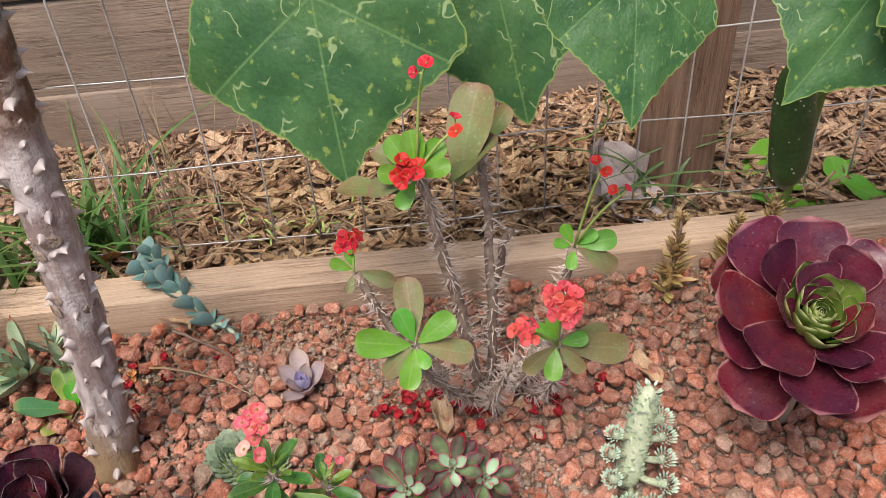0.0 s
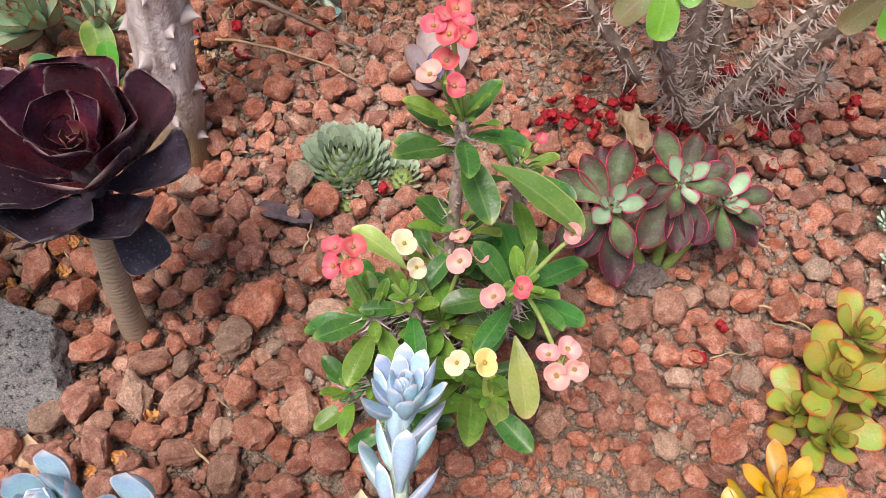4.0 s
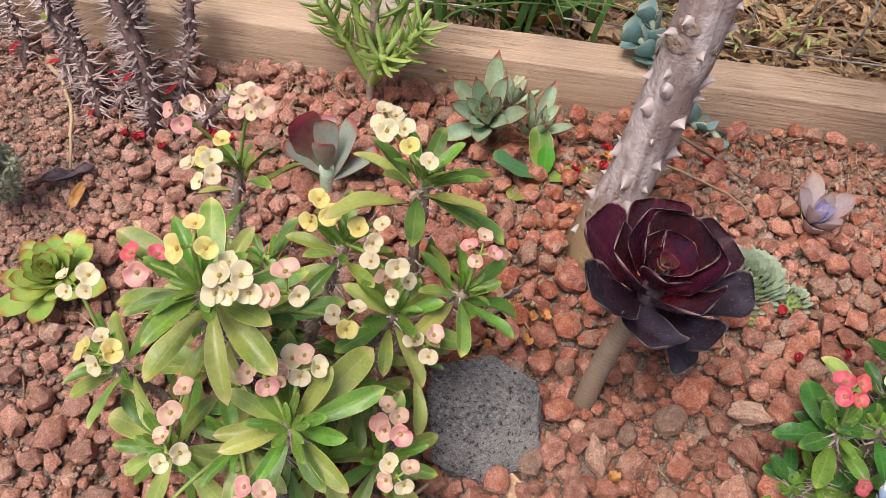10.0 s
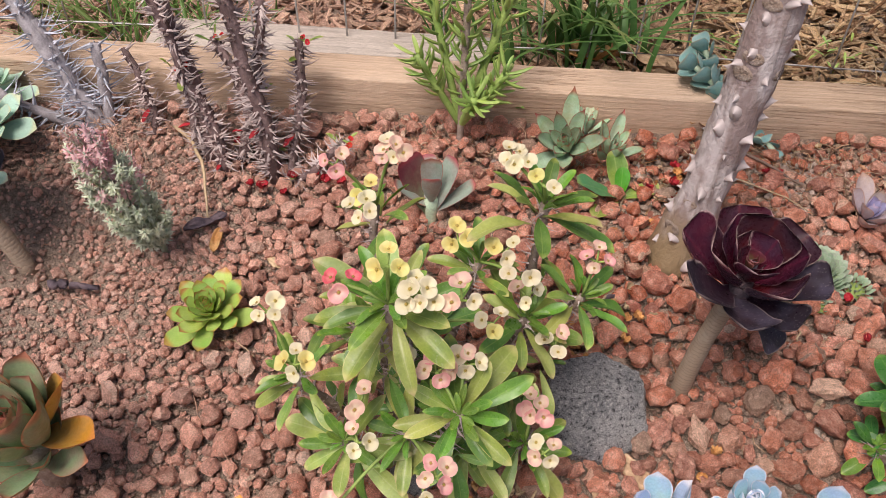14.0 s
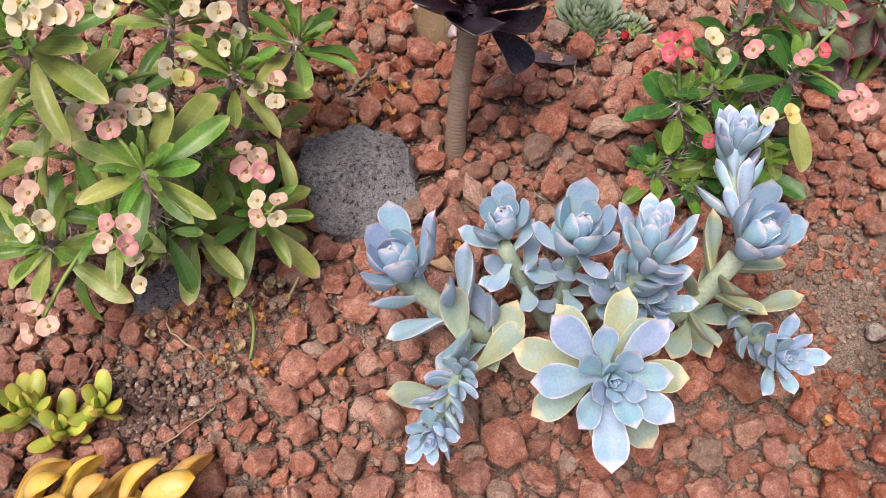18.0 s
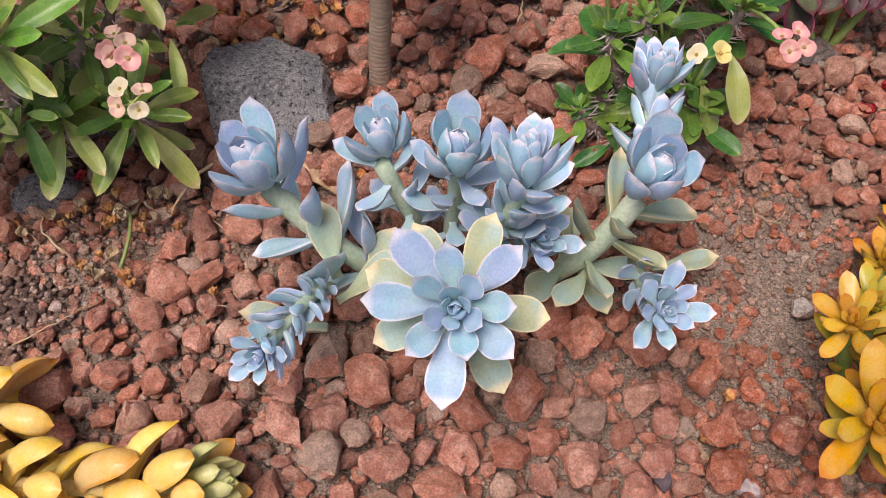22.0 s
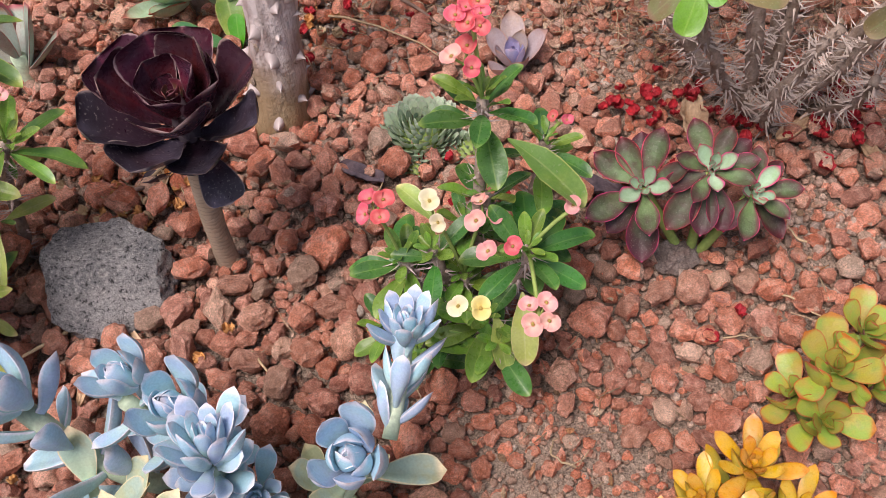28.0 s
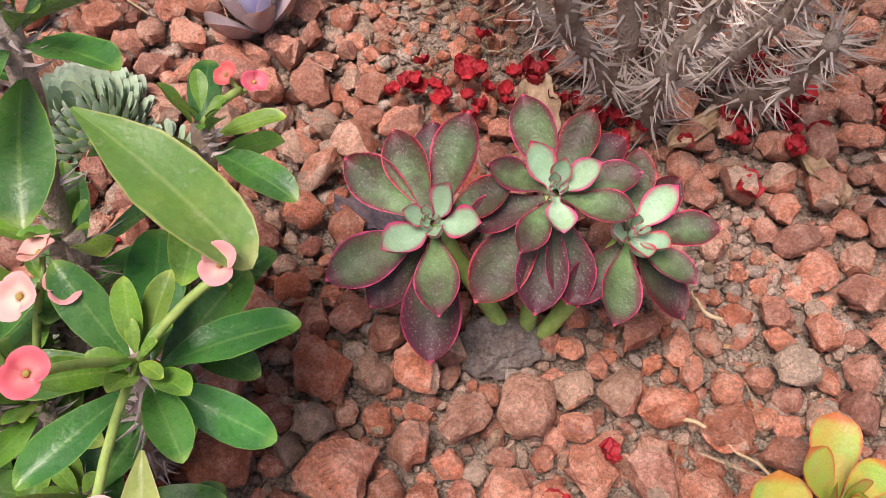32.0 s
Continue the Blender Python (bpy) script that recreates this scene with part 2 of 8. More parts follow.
M_pale = rock_mat("pale_grit", [(0.0, (0.56, 0.46, 0.37)), (0.3, (0.72, 0.66, 0.58)), (0.5, (0.54, 0.38, 0.30)), (0.75, (0.66, 0.55, 0.45)), (1.0, (0.46, 0.34, 0.26))], True, 500)
M_grey_stone = rock_mat("grey_stone", [(0.0, (0.20, 0.165, 0.15)), (1.0, (0.26, 0.22, 0.20))], False, dust=(0.32, 0.28, 0.25))
M_soil = Net("soil", 0.95, 0.15)
_a, _b, _c = M_soil.noise(14, 5), M_soil.noise(140, 6), M_soil.noise(900, 4)
_col = M_soil.mix(M_soil.step(_a, 0.35, 0.65), (0.36, 0.265, 0.205), (0.50, 0.39, 0.305))
_col = M_soil.mix(M_soil.calc("MULTIPLY", M_soil.step(_b, 0.5, 0.7), 0.6), _col, (0.43, 0.32, 0.24))
_col = M_soil.hsv(_col, 0.5, 1.0, M_soil.calc("MULTIPLY", M_soil.lin(_c, 0.36, 0.64, 0.55, 1.4), M_soil.lin(_b, 0.3, 0.7, 0.75, 1.2)))
M_soil.bump(M_soil.calc("ADD", _b, M_soil.calc("MULTIPLY", _c, 0.7)), 1.0, 0.007)
M_soil = M_soil.done(_col)
M_board = wood_mat("pine_board", (0.72, 0.54, 0.39), (0.58, 0.415, 0.285), (0.34, 0.20, 0.12), along=9.0, across=420.0, knots=2.2)
M_grey_board = wood_mat("weathered_board", (0.60, 0.53, 0.46), (0.48, 0.42, 0.36), (0.33, 0.28, 0.24), along=9.0, across=380.0, knots=3.0)
M_fence_wood = wood_mat("fence_plank", (0.34, 0.26, 0.20), (0.25, 0.185, 0.14), (0.14, 0.10, 0.08), along=7.0, across=240.0, weather=0.3, knots=2.5)
M_post = wood_mat("post", (0.30, 0.195, 0.135), (0.20, 0.12, 0.08), (0.10, 0.06, 0.042), along=7.0, across=150.0, weather=0.2, knots=3.0)
M_wire = plain_mat("zinc_wire", (0.58, 0.57, 0.56), (0.42, 0.41, 0.40), rough=0.45, spec=0.6, bump=0.1)
M_wire.node_tree.nodes["Principled BSDF"].inputs["Metallic"].default_value = 0.35
M_chip = rock_mat("wood_chip", [(0.0, (0.16, 0.085, 0.045)), (0.2, (0.38, 0.22, 0.12)), (0.45, (0.66, 0.44, 0.24)), (0.75, (0.76, 0.56, 0.33)), (0.9, (0.40, 0.24, 0.14)), (1.0, (0.70, 0.56, 0.38))], True, 90, dust=(0.62, 0.45, 0.28))
M_chip_one = rock_mat("single_wood_chip", [(0.0, (0.16, 0.085, 0.045)), (0.2, (0.38, 0.22, 0.12)), (0.45, (0.66, 0.44, 0.24)), (0.75, (0.76, 0.56, 0.33)), (0.9, (0.40, 0.24, 0.14)), (1.0, (0.70, 0.56, 0.38))], False, 90, dust=(0.62, 0.45, 0.28))
M_rock = Net("basalt", 0.9, 0.3)
_a, _b, _c = M_rock.noise(26, 5), M_rock.noise(330, 6, None, 0.75), M_rock.noise(1100, 4, None, 0.7)
_col = M_rock.mix(M_rock.step(_a, 0.40, 0.62), (0.40, 0.405, 0.415), (0.64, 0.635, 0.63))
_col = M_rock.mix(M_rock.calc("MULTIPLY", M_rock.step(_b, 0.52, 0.60), 0.85), _col, (0.78, 0.77, 0.75))
_col = M_rock.mix(M_rock.calc("MULTIPLY", M_rock.step(_b, 0.46, 0.38), 0.9), _col, (0.045, 0.045, 0.05))
_col = M_rock.hsv(_col, 0.5, 1.0, M_rock.lin(_c, 0.3, 0.7, 0.45, 1.55))
M_rock.bump(M_rock.calc("ADD", _b, M_rock.calc("MULTIPLY", _c, 0.6)), 1.0, 0.012)
M_rock = M_rock.done(_col)
M_bark = plain_mat("thorn_bark", (0.22, 0.160, 0.120), (0.40, 0.325, 0.27), 90, 0.85, 0.7, 600)
M_bark_red = plain_mat("reddish_bark", (0.13, 0.085, 0.080), (0.25, 0.175, 0.165), 90, 0.85, 0.7, 600)
M_bark_silver = plain_mat("silvery_branch", (0.27, 0.215, 0.195), (0.50, 0.45, 0.43), 60, 0.6, 0.6, 400)
M_bark_blue = plain_mat("blue_grey_bark", (0.27, 0.25, 0.26), (0.43, 0.40, 0.41), 90, 0.85, 0.6, 600)
M_thorn = plain_mat("thorn", (0.60, 0.51, 0.48), (0.43, 0.34, 0.315), 90, 0.6, 0.2)
M_thorn_blue = plain_mat("blue_grey_thorn", (0.60, 0.62, 0.68), (0.44, 0.46, 0.52), 90, 0.6, 0.2)
M_thorn_pale = plain_mat("pale_thorn", (0.60, 0.52, 0.46), (0.44, 0.36, 0.31), 90, 0.5, 0.2)
M_trunk = Net("silvery_trunk", 0.45, 0.5)
_a, _b, _c = M_trunk.noise(28, 5), M_trunk.noise(300, 4), M_trunk.noise(1.0, 4, M_trunk.stretch(130, 130, 14))
_, _v = M_trunk.uv()
_col = M_trunk.mix(M_trunk.step(M_trunk.calc("ADD", M_trunk.calc("MULTIPLY", _a, 0.6), M_trunk.calc("MULTIPLY", M_trunk.noise(1.0, 5, M_trunk.stretch(85, 85, 22)), 0.4)), 0.43, 0.57), (0.30, 0.230, 0.215), (0.58, 0.525, 0.515))
_col = M_trunk.mix(M_trunk.calc("MULTIPLY", M_trunk.step(_c, 0.5, 0.68), 0.5), _col, (0.18, 0.13, 0.105))
_col = M_trunk.mix(M_trunk.step(M_trunk.calc("ADD", _v, M_trunk.calc("MULTIPLY", _a, 0.08)), 0.17, 0.08), _col, (0.30, 0.22, 0.125))
_col = M_trunk.mix(M_trunk.step(M_trunk.calc("ADD", _v, M_trunk.calc("MULTIPLY", _a, 0.1)), 0.585, 0.625), _col, M_trunk.mix(M_trunk.step(M_trunk.noise(70, 4), 0.45, 0.6), (0.145, 0.075, 0.048), (0.36, 0.28, 0.24)))
M_trunk.bump(M_trunk.calc("ADD", M_trunk.calc("MULTIPLY", _b, 0.5), M_trunk.calc("ADD", _c, _a)), 0.55, 0.005)
M_trunk = M_trunk.done(_col)
M_stem_tan = Net("ringed_stem", 0.75, 0.3)
_, _v = M_stem_tan.uv()
_r = M_stem_tan.calc("ABSOLUTE", M_stem_tan.calc("SINE", M_stem_tan.calc("ADD", M_stem_tan.calc("MULTIPLY", _v, 120.0), M_stem_tan.calc("MULTIPLY", M_stem_tan.noise(90), 9.0))))
_col = M_stem_tan.mix(M_stem_tan.step(_r, 0.0, 0.5), (0.27, 0.205, 0.15), (0.36, 0.285, 0.21))
_col = M_stem_tan.mix(M_stem_tan.calc("MULTIPLY", M_stem_tan.step(M_stem_tan.noise(45), 0.5, 0.7), 0.5), _col, (0.45, 0.38, 0.30))
M_stem_tan.bump(_r, 0.25, 0.001)
M_stem_tan = M_stem_tan.done(_col)
M_green_stem = plain_mat("green_stem", (0.22, 0.33, 0.08), (0.32, 0.42, 0.12), 60, 0.5, 0.15)
M_ghost_stem = plain_mat("pale_green_stem", (0.36, 0.48, 0.34), (0.48, 0.55, 0.40), 60, 0.5, 0.15)
M_butter = plain_mat("pale_yellow_stem", (0.50, 0.40, 0.14), (0.58, 0.44, 0.18), 60, 0.5, 0.15)
M_dry = plain_mat("dry_leaf", (0.36, 0.235, 0.14), (0.50, 0.36, 0.23), 60, 0.85, 0.5)
M_dry_dark = plain_mat("dark_dry_leaf", (0.075, 0.06, 0.075), (0.15, 0.11, 0.12), 60, 0.8, 0.5)
M_paper = plain_mat("grey_dead_leaf", (0.34, 0.285, 0.275), (0.45, 0.39, 0.38), 40, 0.9, 0.5)
M_straw = plain_mat("straw", (0.52, 0.40, 0.25), (0.40, 0.29, 0.17), 60, 0.8, 0.3)
M_petal_red = plain_mat("fallen_petal", (0.25, 0.010, 0.018), (0.42, 0.022, 0.028), 60, 0.6, 0.3)
M_twig = plain_mat("twig", (0.20, 0.13, 0.10), (0.30, 0.21, 0.16), 60, 0.9, 0.5)
M_rosy_petal = plain_mat("dried_blossom", (0.52, 0.24, 0.075), (0.64, 0.38, 0.16), 60, 0.8, 0.3)

L_ghost = leaf_mat("ghost_leaf", (0.40, 0.58, 0.55), (0.31, 0.51, 0.63), (0.71, 0.71, 0.77), 0.105, None, (0.36, 0.47, 0.65), 0.6, 0.08, bloom=(0.45, 0.59, 0.68), powder=0.16, bump=0.05)
L_ghost_old = leaf_mat("old_ghost_leaf", (0.33, 0.44, 0.30), (0.33, 0.46, 0.41), (0.66, 0.58, 0.36), 0.09, None, (0.40, 0.40, 0.20), 0.6, 0.08, bump=0.03)
L_aeo = leaf_mat("black_aeonium_leaf", (0.105, 0.014, 0.024), (0.050, 0.011, 0.021), (0.36, 0.25, 0.24), 0.042, (0.13, 0.018, 0.03), (0.045, 0.022, 0.038), 0.27, 0.3, spots=0.04, tip=0.01)
L_aeo_out = leaf_mat("dark_aeonium_leaf", (0.050, 0.020, 0.032), (0.026, 0.019, 0.028), (0.28, 0.22, 0.21), 0.045, None, (0.085, 0.075, 0.110), 0.34, 0.3, spots=0.2, tip=0.01, speck=30)
L_aeo_in = leaf_mat("young_aeonium_leaf", (0.08, 0.10, 0.03), (0.12, 0.025, 0.028), (0.25, 0.09, 0.10), 0.06, None, None, 0.4, 0.2)
L_aeo2 = leaf_mat("wine_aeonium_leaf", (0.105, 0.013, 0.024), (0.060, 0.012, 0.027), (0.30, 0.13, 0.14), 0.045, (0.12, 0.016, 0.026), (0.12, 0.015, 0.03), 0.30, 0.25, tip=0.02, spots=0.10, speck=40)
L_aeo2_in = leaf_mat("green_heart_leaf", (0.22, 0.36, 0.065), (0.17, 0.29, 0.05), (0.38, 0.42, 0.18), 0.07, None, (0.20, 0.20, 0.05), 0.35, 0.12)
L_pur = leaf_mat("plum_green_leaf", (0.13, 0.23, 0.085), (0.060, 0.075, 0.036), (0.50, 0.055, 0.11), 0.05, None, (0.055, 0.022, 0.022), 0.5, 0.15, spots=0.2, bump=0.3, tip=0.015, halo=((0.115, 0.010, 0.026), 0.26), speck=60)
L_pur_out = leaf_mat("dark_plum_leaf", (0.060, 0.085, 0.036), (0.045, 0.024, 0.022), (0.36, 0.036, 0.070), 0.045, None, (0.05, 0.014, 0.018), 0.5, 0.15, spots=0.2, bump=0.3, tip=0.015, halo=((0.075, 0.008, 0.018), 0.36), speck=60)
L_pur_in = leaf_mat("pale_green_young_leaf", (0.36, 0.56, 0.36), (0.27, 0.43, 0.24), (0.62, 0.070, 0.17), 0.13, None, None, 0.55, 0.12, bloom=(0.45, 0.58, 0.48), bump=0.2, powder=0.2, tip=0.05, halo=((0.40, 0.07, 0.13), 0.26))
L_lilac = leaf_mat("lilac_leaf", (0.40, 0.34, 0.37), (0.40, 0.31, 0.29), (0.46, 0.31, 0.24), 0.09, None, (0.46, 0.35, 0.28), 0.55, 0.12, bloom=(0.47, 0.42, 0.46))
L_lilac_in = leaf_mat("violet_young_leaf", (0.36, 0.36, 0.56), (0.40, 0.38, 0.56), (0.55, 0.45, 0.58), 0.10, None, None, 0.5, 0.1)
L_hens = leaf_mat("hairy_green_leaf", (0.27, 0.37, 0.20), (0.32, 0.44, 0.30), (0.42, 0.47, 0.37), 0.14, None, None, 0.6, 0.15, bloom=(0.38, 0.45, 0.34))
L_agave = leaf_mat("grey_green_red_edged_leaf", (0.44, 0.62, 0.46), (0.26, 0.42, 0.23), (0.40, 0.14, 0.09), 0.08, None, (0.32, 0.31, 0.17), 0.5, 0.15, bloom=(0.46, 0.62, 0.50), powder=0.24)
L_greenros = leaf_mat("lime_leaf", (0.43, 0.55, 0.14), (0.30, 0.46, 0.10), (0.42, 0.24, 0.07), 0.05, None, (0.38, 0.48, 0.12), 0.4, 0.15)
L_leftros = leaf_mat("olive_mauve_leaf", (0.22, 0.38, 0.19), (0.22, 0.29, 0.15), (0.42, 0.17, 0.10), 0.06, None, (0.33, 0.21, 0.16), 0.5, 0.15, bloom=(0.29, 0.36, 0.26), powder=0.12)
L_leftros_o = leaf_mat("orange_old_leaf", (0.30, 0.20, 0.08), (0.50, 0.21, 0.05), (0.55, 0.20, 0.08), 0.1, None, (0.50, 0.28, 0.08), 0.45, 0.1)
L_teal = leaf_mat("mint_leaf", (0.33, 0.52, 0.37), (0.36, 0.55, 0.43), (0.52, 0.56, 0.36), 0.08, None, None, 0.5, 0.1, bloom=(0.48, 0.62, 0.52))
L_yellow = leaf_mat("yellow_leaf", (0.50, 0.35, 0.050), (0.60, 0.345, 0.045), (0.58, 0.26, 0.035), 0.12, None, (0.60, 0.30, 0.04), 0.30, 0.12, bump=0.05)
L_yellow_g = leaf_mat("yellow_green_leaf", (0.33, 0.34, 0.05), (0.49, 0.36, 0.05), (0.55, 0.30, 0.04), 0.1, None, None, 0.32, 0.1, bump=0.05)
L_butter = leaf_mat("butter_yellow_leaf", (0.74, 0.58, 0.21), (0.78, 0.54, 0.14), (0.70, 0.40, 0.07), 0.08, None, (0.76, 0.47, 0.10), 0.35, 0.12)
L_butter_g = leaf_mat("greenish_cream_leaf", (0.42, 0.48, 0.14), (0.60, 0.58, 0.26), (0.50, 0.50, 0.18), 0.1, None, None, 0.35, 0.12)
L_lime = leaf_mat("lime_bead_leaf", (0.40, 0.50, 0.08), (0.50, 0.54, 0.10), (0.64, 0.44, 0.12), 0.1, None, None, 0.35, 0.12)
L_gyel = leaf_mat("green_orange_leaf", (0.21, 0.33, 0.05), (0.29, 0.37, 0.065), (0.44, 0.13, 0.04), 0.11, None, (0.42, 0.28, 0.06), 0.4, 0.15)
L_milii = leaf_mat("spurge_leaf", (0.12, 0.25, 0.050), (0.085, 0.19, 0.045), (0.27, 0.36, 0.08), 0.05, (0.28, 0.40, 0.10), (0.18, 0.32, 0.06), 0.34, 0.2, 0.15, spots=0.1)
L_milii_p = leaf_mat("dark_spurge_leaf", (0.058, 0.175, 0.038), (0.042, 0.135, 0.034), (0.16, 0.28, 0.06), 0.05, (0.20, 0.34, 0.09), (0.08, 0.22, 0.04), 0.30, 0.2, 0.12, spots=0.06)
L_milii_y = leaf_mat("yellowing_spurge_leaf", (0.34, 0.43, 0.10), (0.25, 0.35, 0.075), (0.46, 0.47, 0.15), 0.07, (0.42, 0.48, 0.18), (0.14, 0.26, 0.06), 0.38, 0.2, 0.15, spots=0.15)
L_milii_b = leaf_mat("young_spurge_leaf", (0.15, 0.28, 0.045), (0.11, 0.22, 0.04), (0.26, 0.38, 0.07), 0.06, (0.30, 0.42, 0.10), (0.18, 0.34, 0.05), 0.30, 0.15, 0.15, spots=0.08)
L_milii_o = leaf_mat("fading_spurge_leaf", (0.43, 0.49, 0.14), (0.37, 0.43, 0.12), (0.52, 0.47, 0.20), 0.06, (0.50, 0.52, 0.24), (0.24, 0.33, 0.08), 0.36, 0.2, 0.15, spots=0.12)
L_milii_bright = leaf_mat("bright_spurge_leaf", (0.13, 0.36, 0.04), (0.12, 0.33, 0.04), (0.16, 0.36, 0.06), 0.04, (0.26, 0.45, 0.10), None, 0.35, 0.12, 0.15)
L_milii_dull = leaf_mat("dull_spurge_leaf", (0.15, 0.21, 0.06), (0.165, 0.175, 0.070), (0.22, 0.15, 0.08), 0.06, (0.22, 0.26, 0.10), (0.19, 0.13, 0.06), 0.5, 0.15, 0.1, spots=0.15)
L_paddle = leaf_mat("red_paddle_leaf", (0.20, 0.24, 0.14), (0.13, 0.024, 0.034), (0.30, 0.04, 0.045), 0.06, None, (0.11, 0.022, 0.03), 0.45, 0.1)
L_paddle_g = leaf_mat("grey_paddle_leaf", (0.30, 0.39, 0.33), (0.27, 0.35, 0.27), (0.42, 0.14, 0.12), 0.05, None, (0.33, 0.27, 0.22), 0.45, 0.1, bloom=(0.42, 0.47, 0.44))
L_blue = leaf_mat("blue_green_leaf", (0.17, 0.34, 0.32), (0.17, 0.36, 0.36), (0.34, 0.38, 0.30), 0.08, None, (0.22, 0.36, 0.30), 0.5, 0.12, bloom=(0.30, 0.45, 0.42))
L_stick = leaf_mat("finger_leaf", (0.25, 0.37, 0.09), (0.29, 0.43, 0.11), (0.36, 0.46, 0.14), 0.1, None, None, 0.4, 0.15)
L_fuzz = leaf_mat("grey_green_needle_leaf", (0.72, 0.79, 0.60), (0.82, 0.85, 0.72), (0.84, 0.82, 0.74), 0.1, None, None, 0.7, 0.15, 0.45, bump=0.01)
L_fuzz_p = leaf_mat("pink_needle_leaf", (0.80, 0.70, 0.64), (0.90, 0.58, 0.61), (0.90, 0.54, 0.60), 0.1, None, None, 0.7, 0.15, 0.45, bump=0.01)
L_spiky = leaf_mat("white_green_scale", (0.40, 0.56, 0.42), (0.54, 0.68, 0.54), (0.66, 0.74, 0.62), 0.12, None, None, 0.6, 0.1)
L_grass = leaf_mat("grass_blade", (0.085, 0.20, 0.05), (0.12, 0.25, 0.06), (0.20, 0.32, 0.10), 0.2, None, (0.24, 0.26, 0.10), 0.45, 0.25, 0.2)
L_weed = leaf_mat("weed_spike", (0.44, 0.33, 0.13), (0.54, 0.41, 0.19), (0.58, 0.45, 0.24), 0.2, None, None, 0.8, 0.2)


def bract_mat(name, outer, inner, ring):
    n = Net(name, 0.5)
    _, v = n.uv()
    col = n.mix(n.step(v, 0.25, 0.85), inner, outer)
    col = n.mix(n.step(v, 0.30, 0.12), col, ring)
    r = n.chance()
    col = n.hsv(col, n.lin(r, 0, 1, 0.49, 0.51), n.lin(n.noise(200), 0.3, 0.7, 0.88, 1.1), n.lin(n.calc("FRACT", n.calc("MULTIPLY", r, 5.7)), 0, 1, 0.88, 1.1))
    n.bump(n.noise(250), 0.2, 0.001)
    return n.done(col, 0.2)


B_red = bract_mat("red_bract", (0.62, 0.015, 0.022), (0.55, 0.012, 0.02), (0.40, 0.01, 0.015))
B_coral = bract_mat("coral_bract", (0.68, 0.085, 0.085), (0.64, 0.07, 0.07), (0.55, 0.04, 0.03))
B_pink = bract_mat("pink_bract", (0.74, 0.115, 0.145), (0.76, 0.22, 0.21), (0.55, 0.06, 0.05))
B_rose = bract_mat("pale_rose_bract", (0.79, 0.36, 0.34), (0.81, 0.52, 0.43), (0.55, 0.12, 0.08))
B_peach = bract_mat("peach_bract", (0.80, 0.50, 0.40), (0.82, 0.64, 0.46), (0.62, 0.25, 0.12))
B_cream = bract_mat("cream_bract", (0.77, 0.70, 0.48), (0.75, 0.66, 0.40), (0.58, 0.47, 0.16))
B_yellow = bract_mat("yellow_bract", (0.78, 0.70, 0.26), (0.74, 0.62, 0.18), (0.55, 0.40, 0.10))
M_fl_mid = plain_mat("flower_centre", (0.42, 0.30, 0.07), (0.30, 0.23, 0.06), 300, 0.5, 0.3)


# ---- mesh helpers ----
GOLD = 137.508


def mesh_of(name, verts, faces, mat, uvs=None, smooth=True):
    me = bpy.data.meshes.new(name)
    me.from_pydata([tuple(v) for v in verts], [], [tuple(f) for f in faces])
    if uvs is not None:
        lay = me.uv_layers.new(name="UVMap")
        idx = np.empty(len(me.loops), dtype=np.int32)
        me.loops.foreach_get("vertex_index", idx)
        lay.data.foreach_set("uv", np.asarray(uvs, dtype=np.float32)[idx].ravel())
    if smooth:
        me.polygons.foreach_set("use_smooth", [True] * len(me.polygons))
    if mat:
        me.materials.append(mat)
    me.update()
    return me


def part(name, me, parent, m=None, label="", mat=None):
    """One mesh object under a thing or a part; mat replaces the mesh's own material for this object alone."""
    ob = new(name, me)
    ob.parent = parent
    if m is not None:
        ob.matrix_basis = m
    if mat:
        ob.material_slots[0].link = "OBJECT"
        ob.material_slots[0].material = mat
    return tagged(ob, label)


def thing(name, at, label, category, group="", turn=0.0, scale=1.0):
    ob = new(name)
    ob.empty_display_size = 0.02
    ob.matrix_basis = pose(*at, 0, 0, turn) @ Matrix.Scale(scale, 4)
    return tagged(ob, label, category, group)


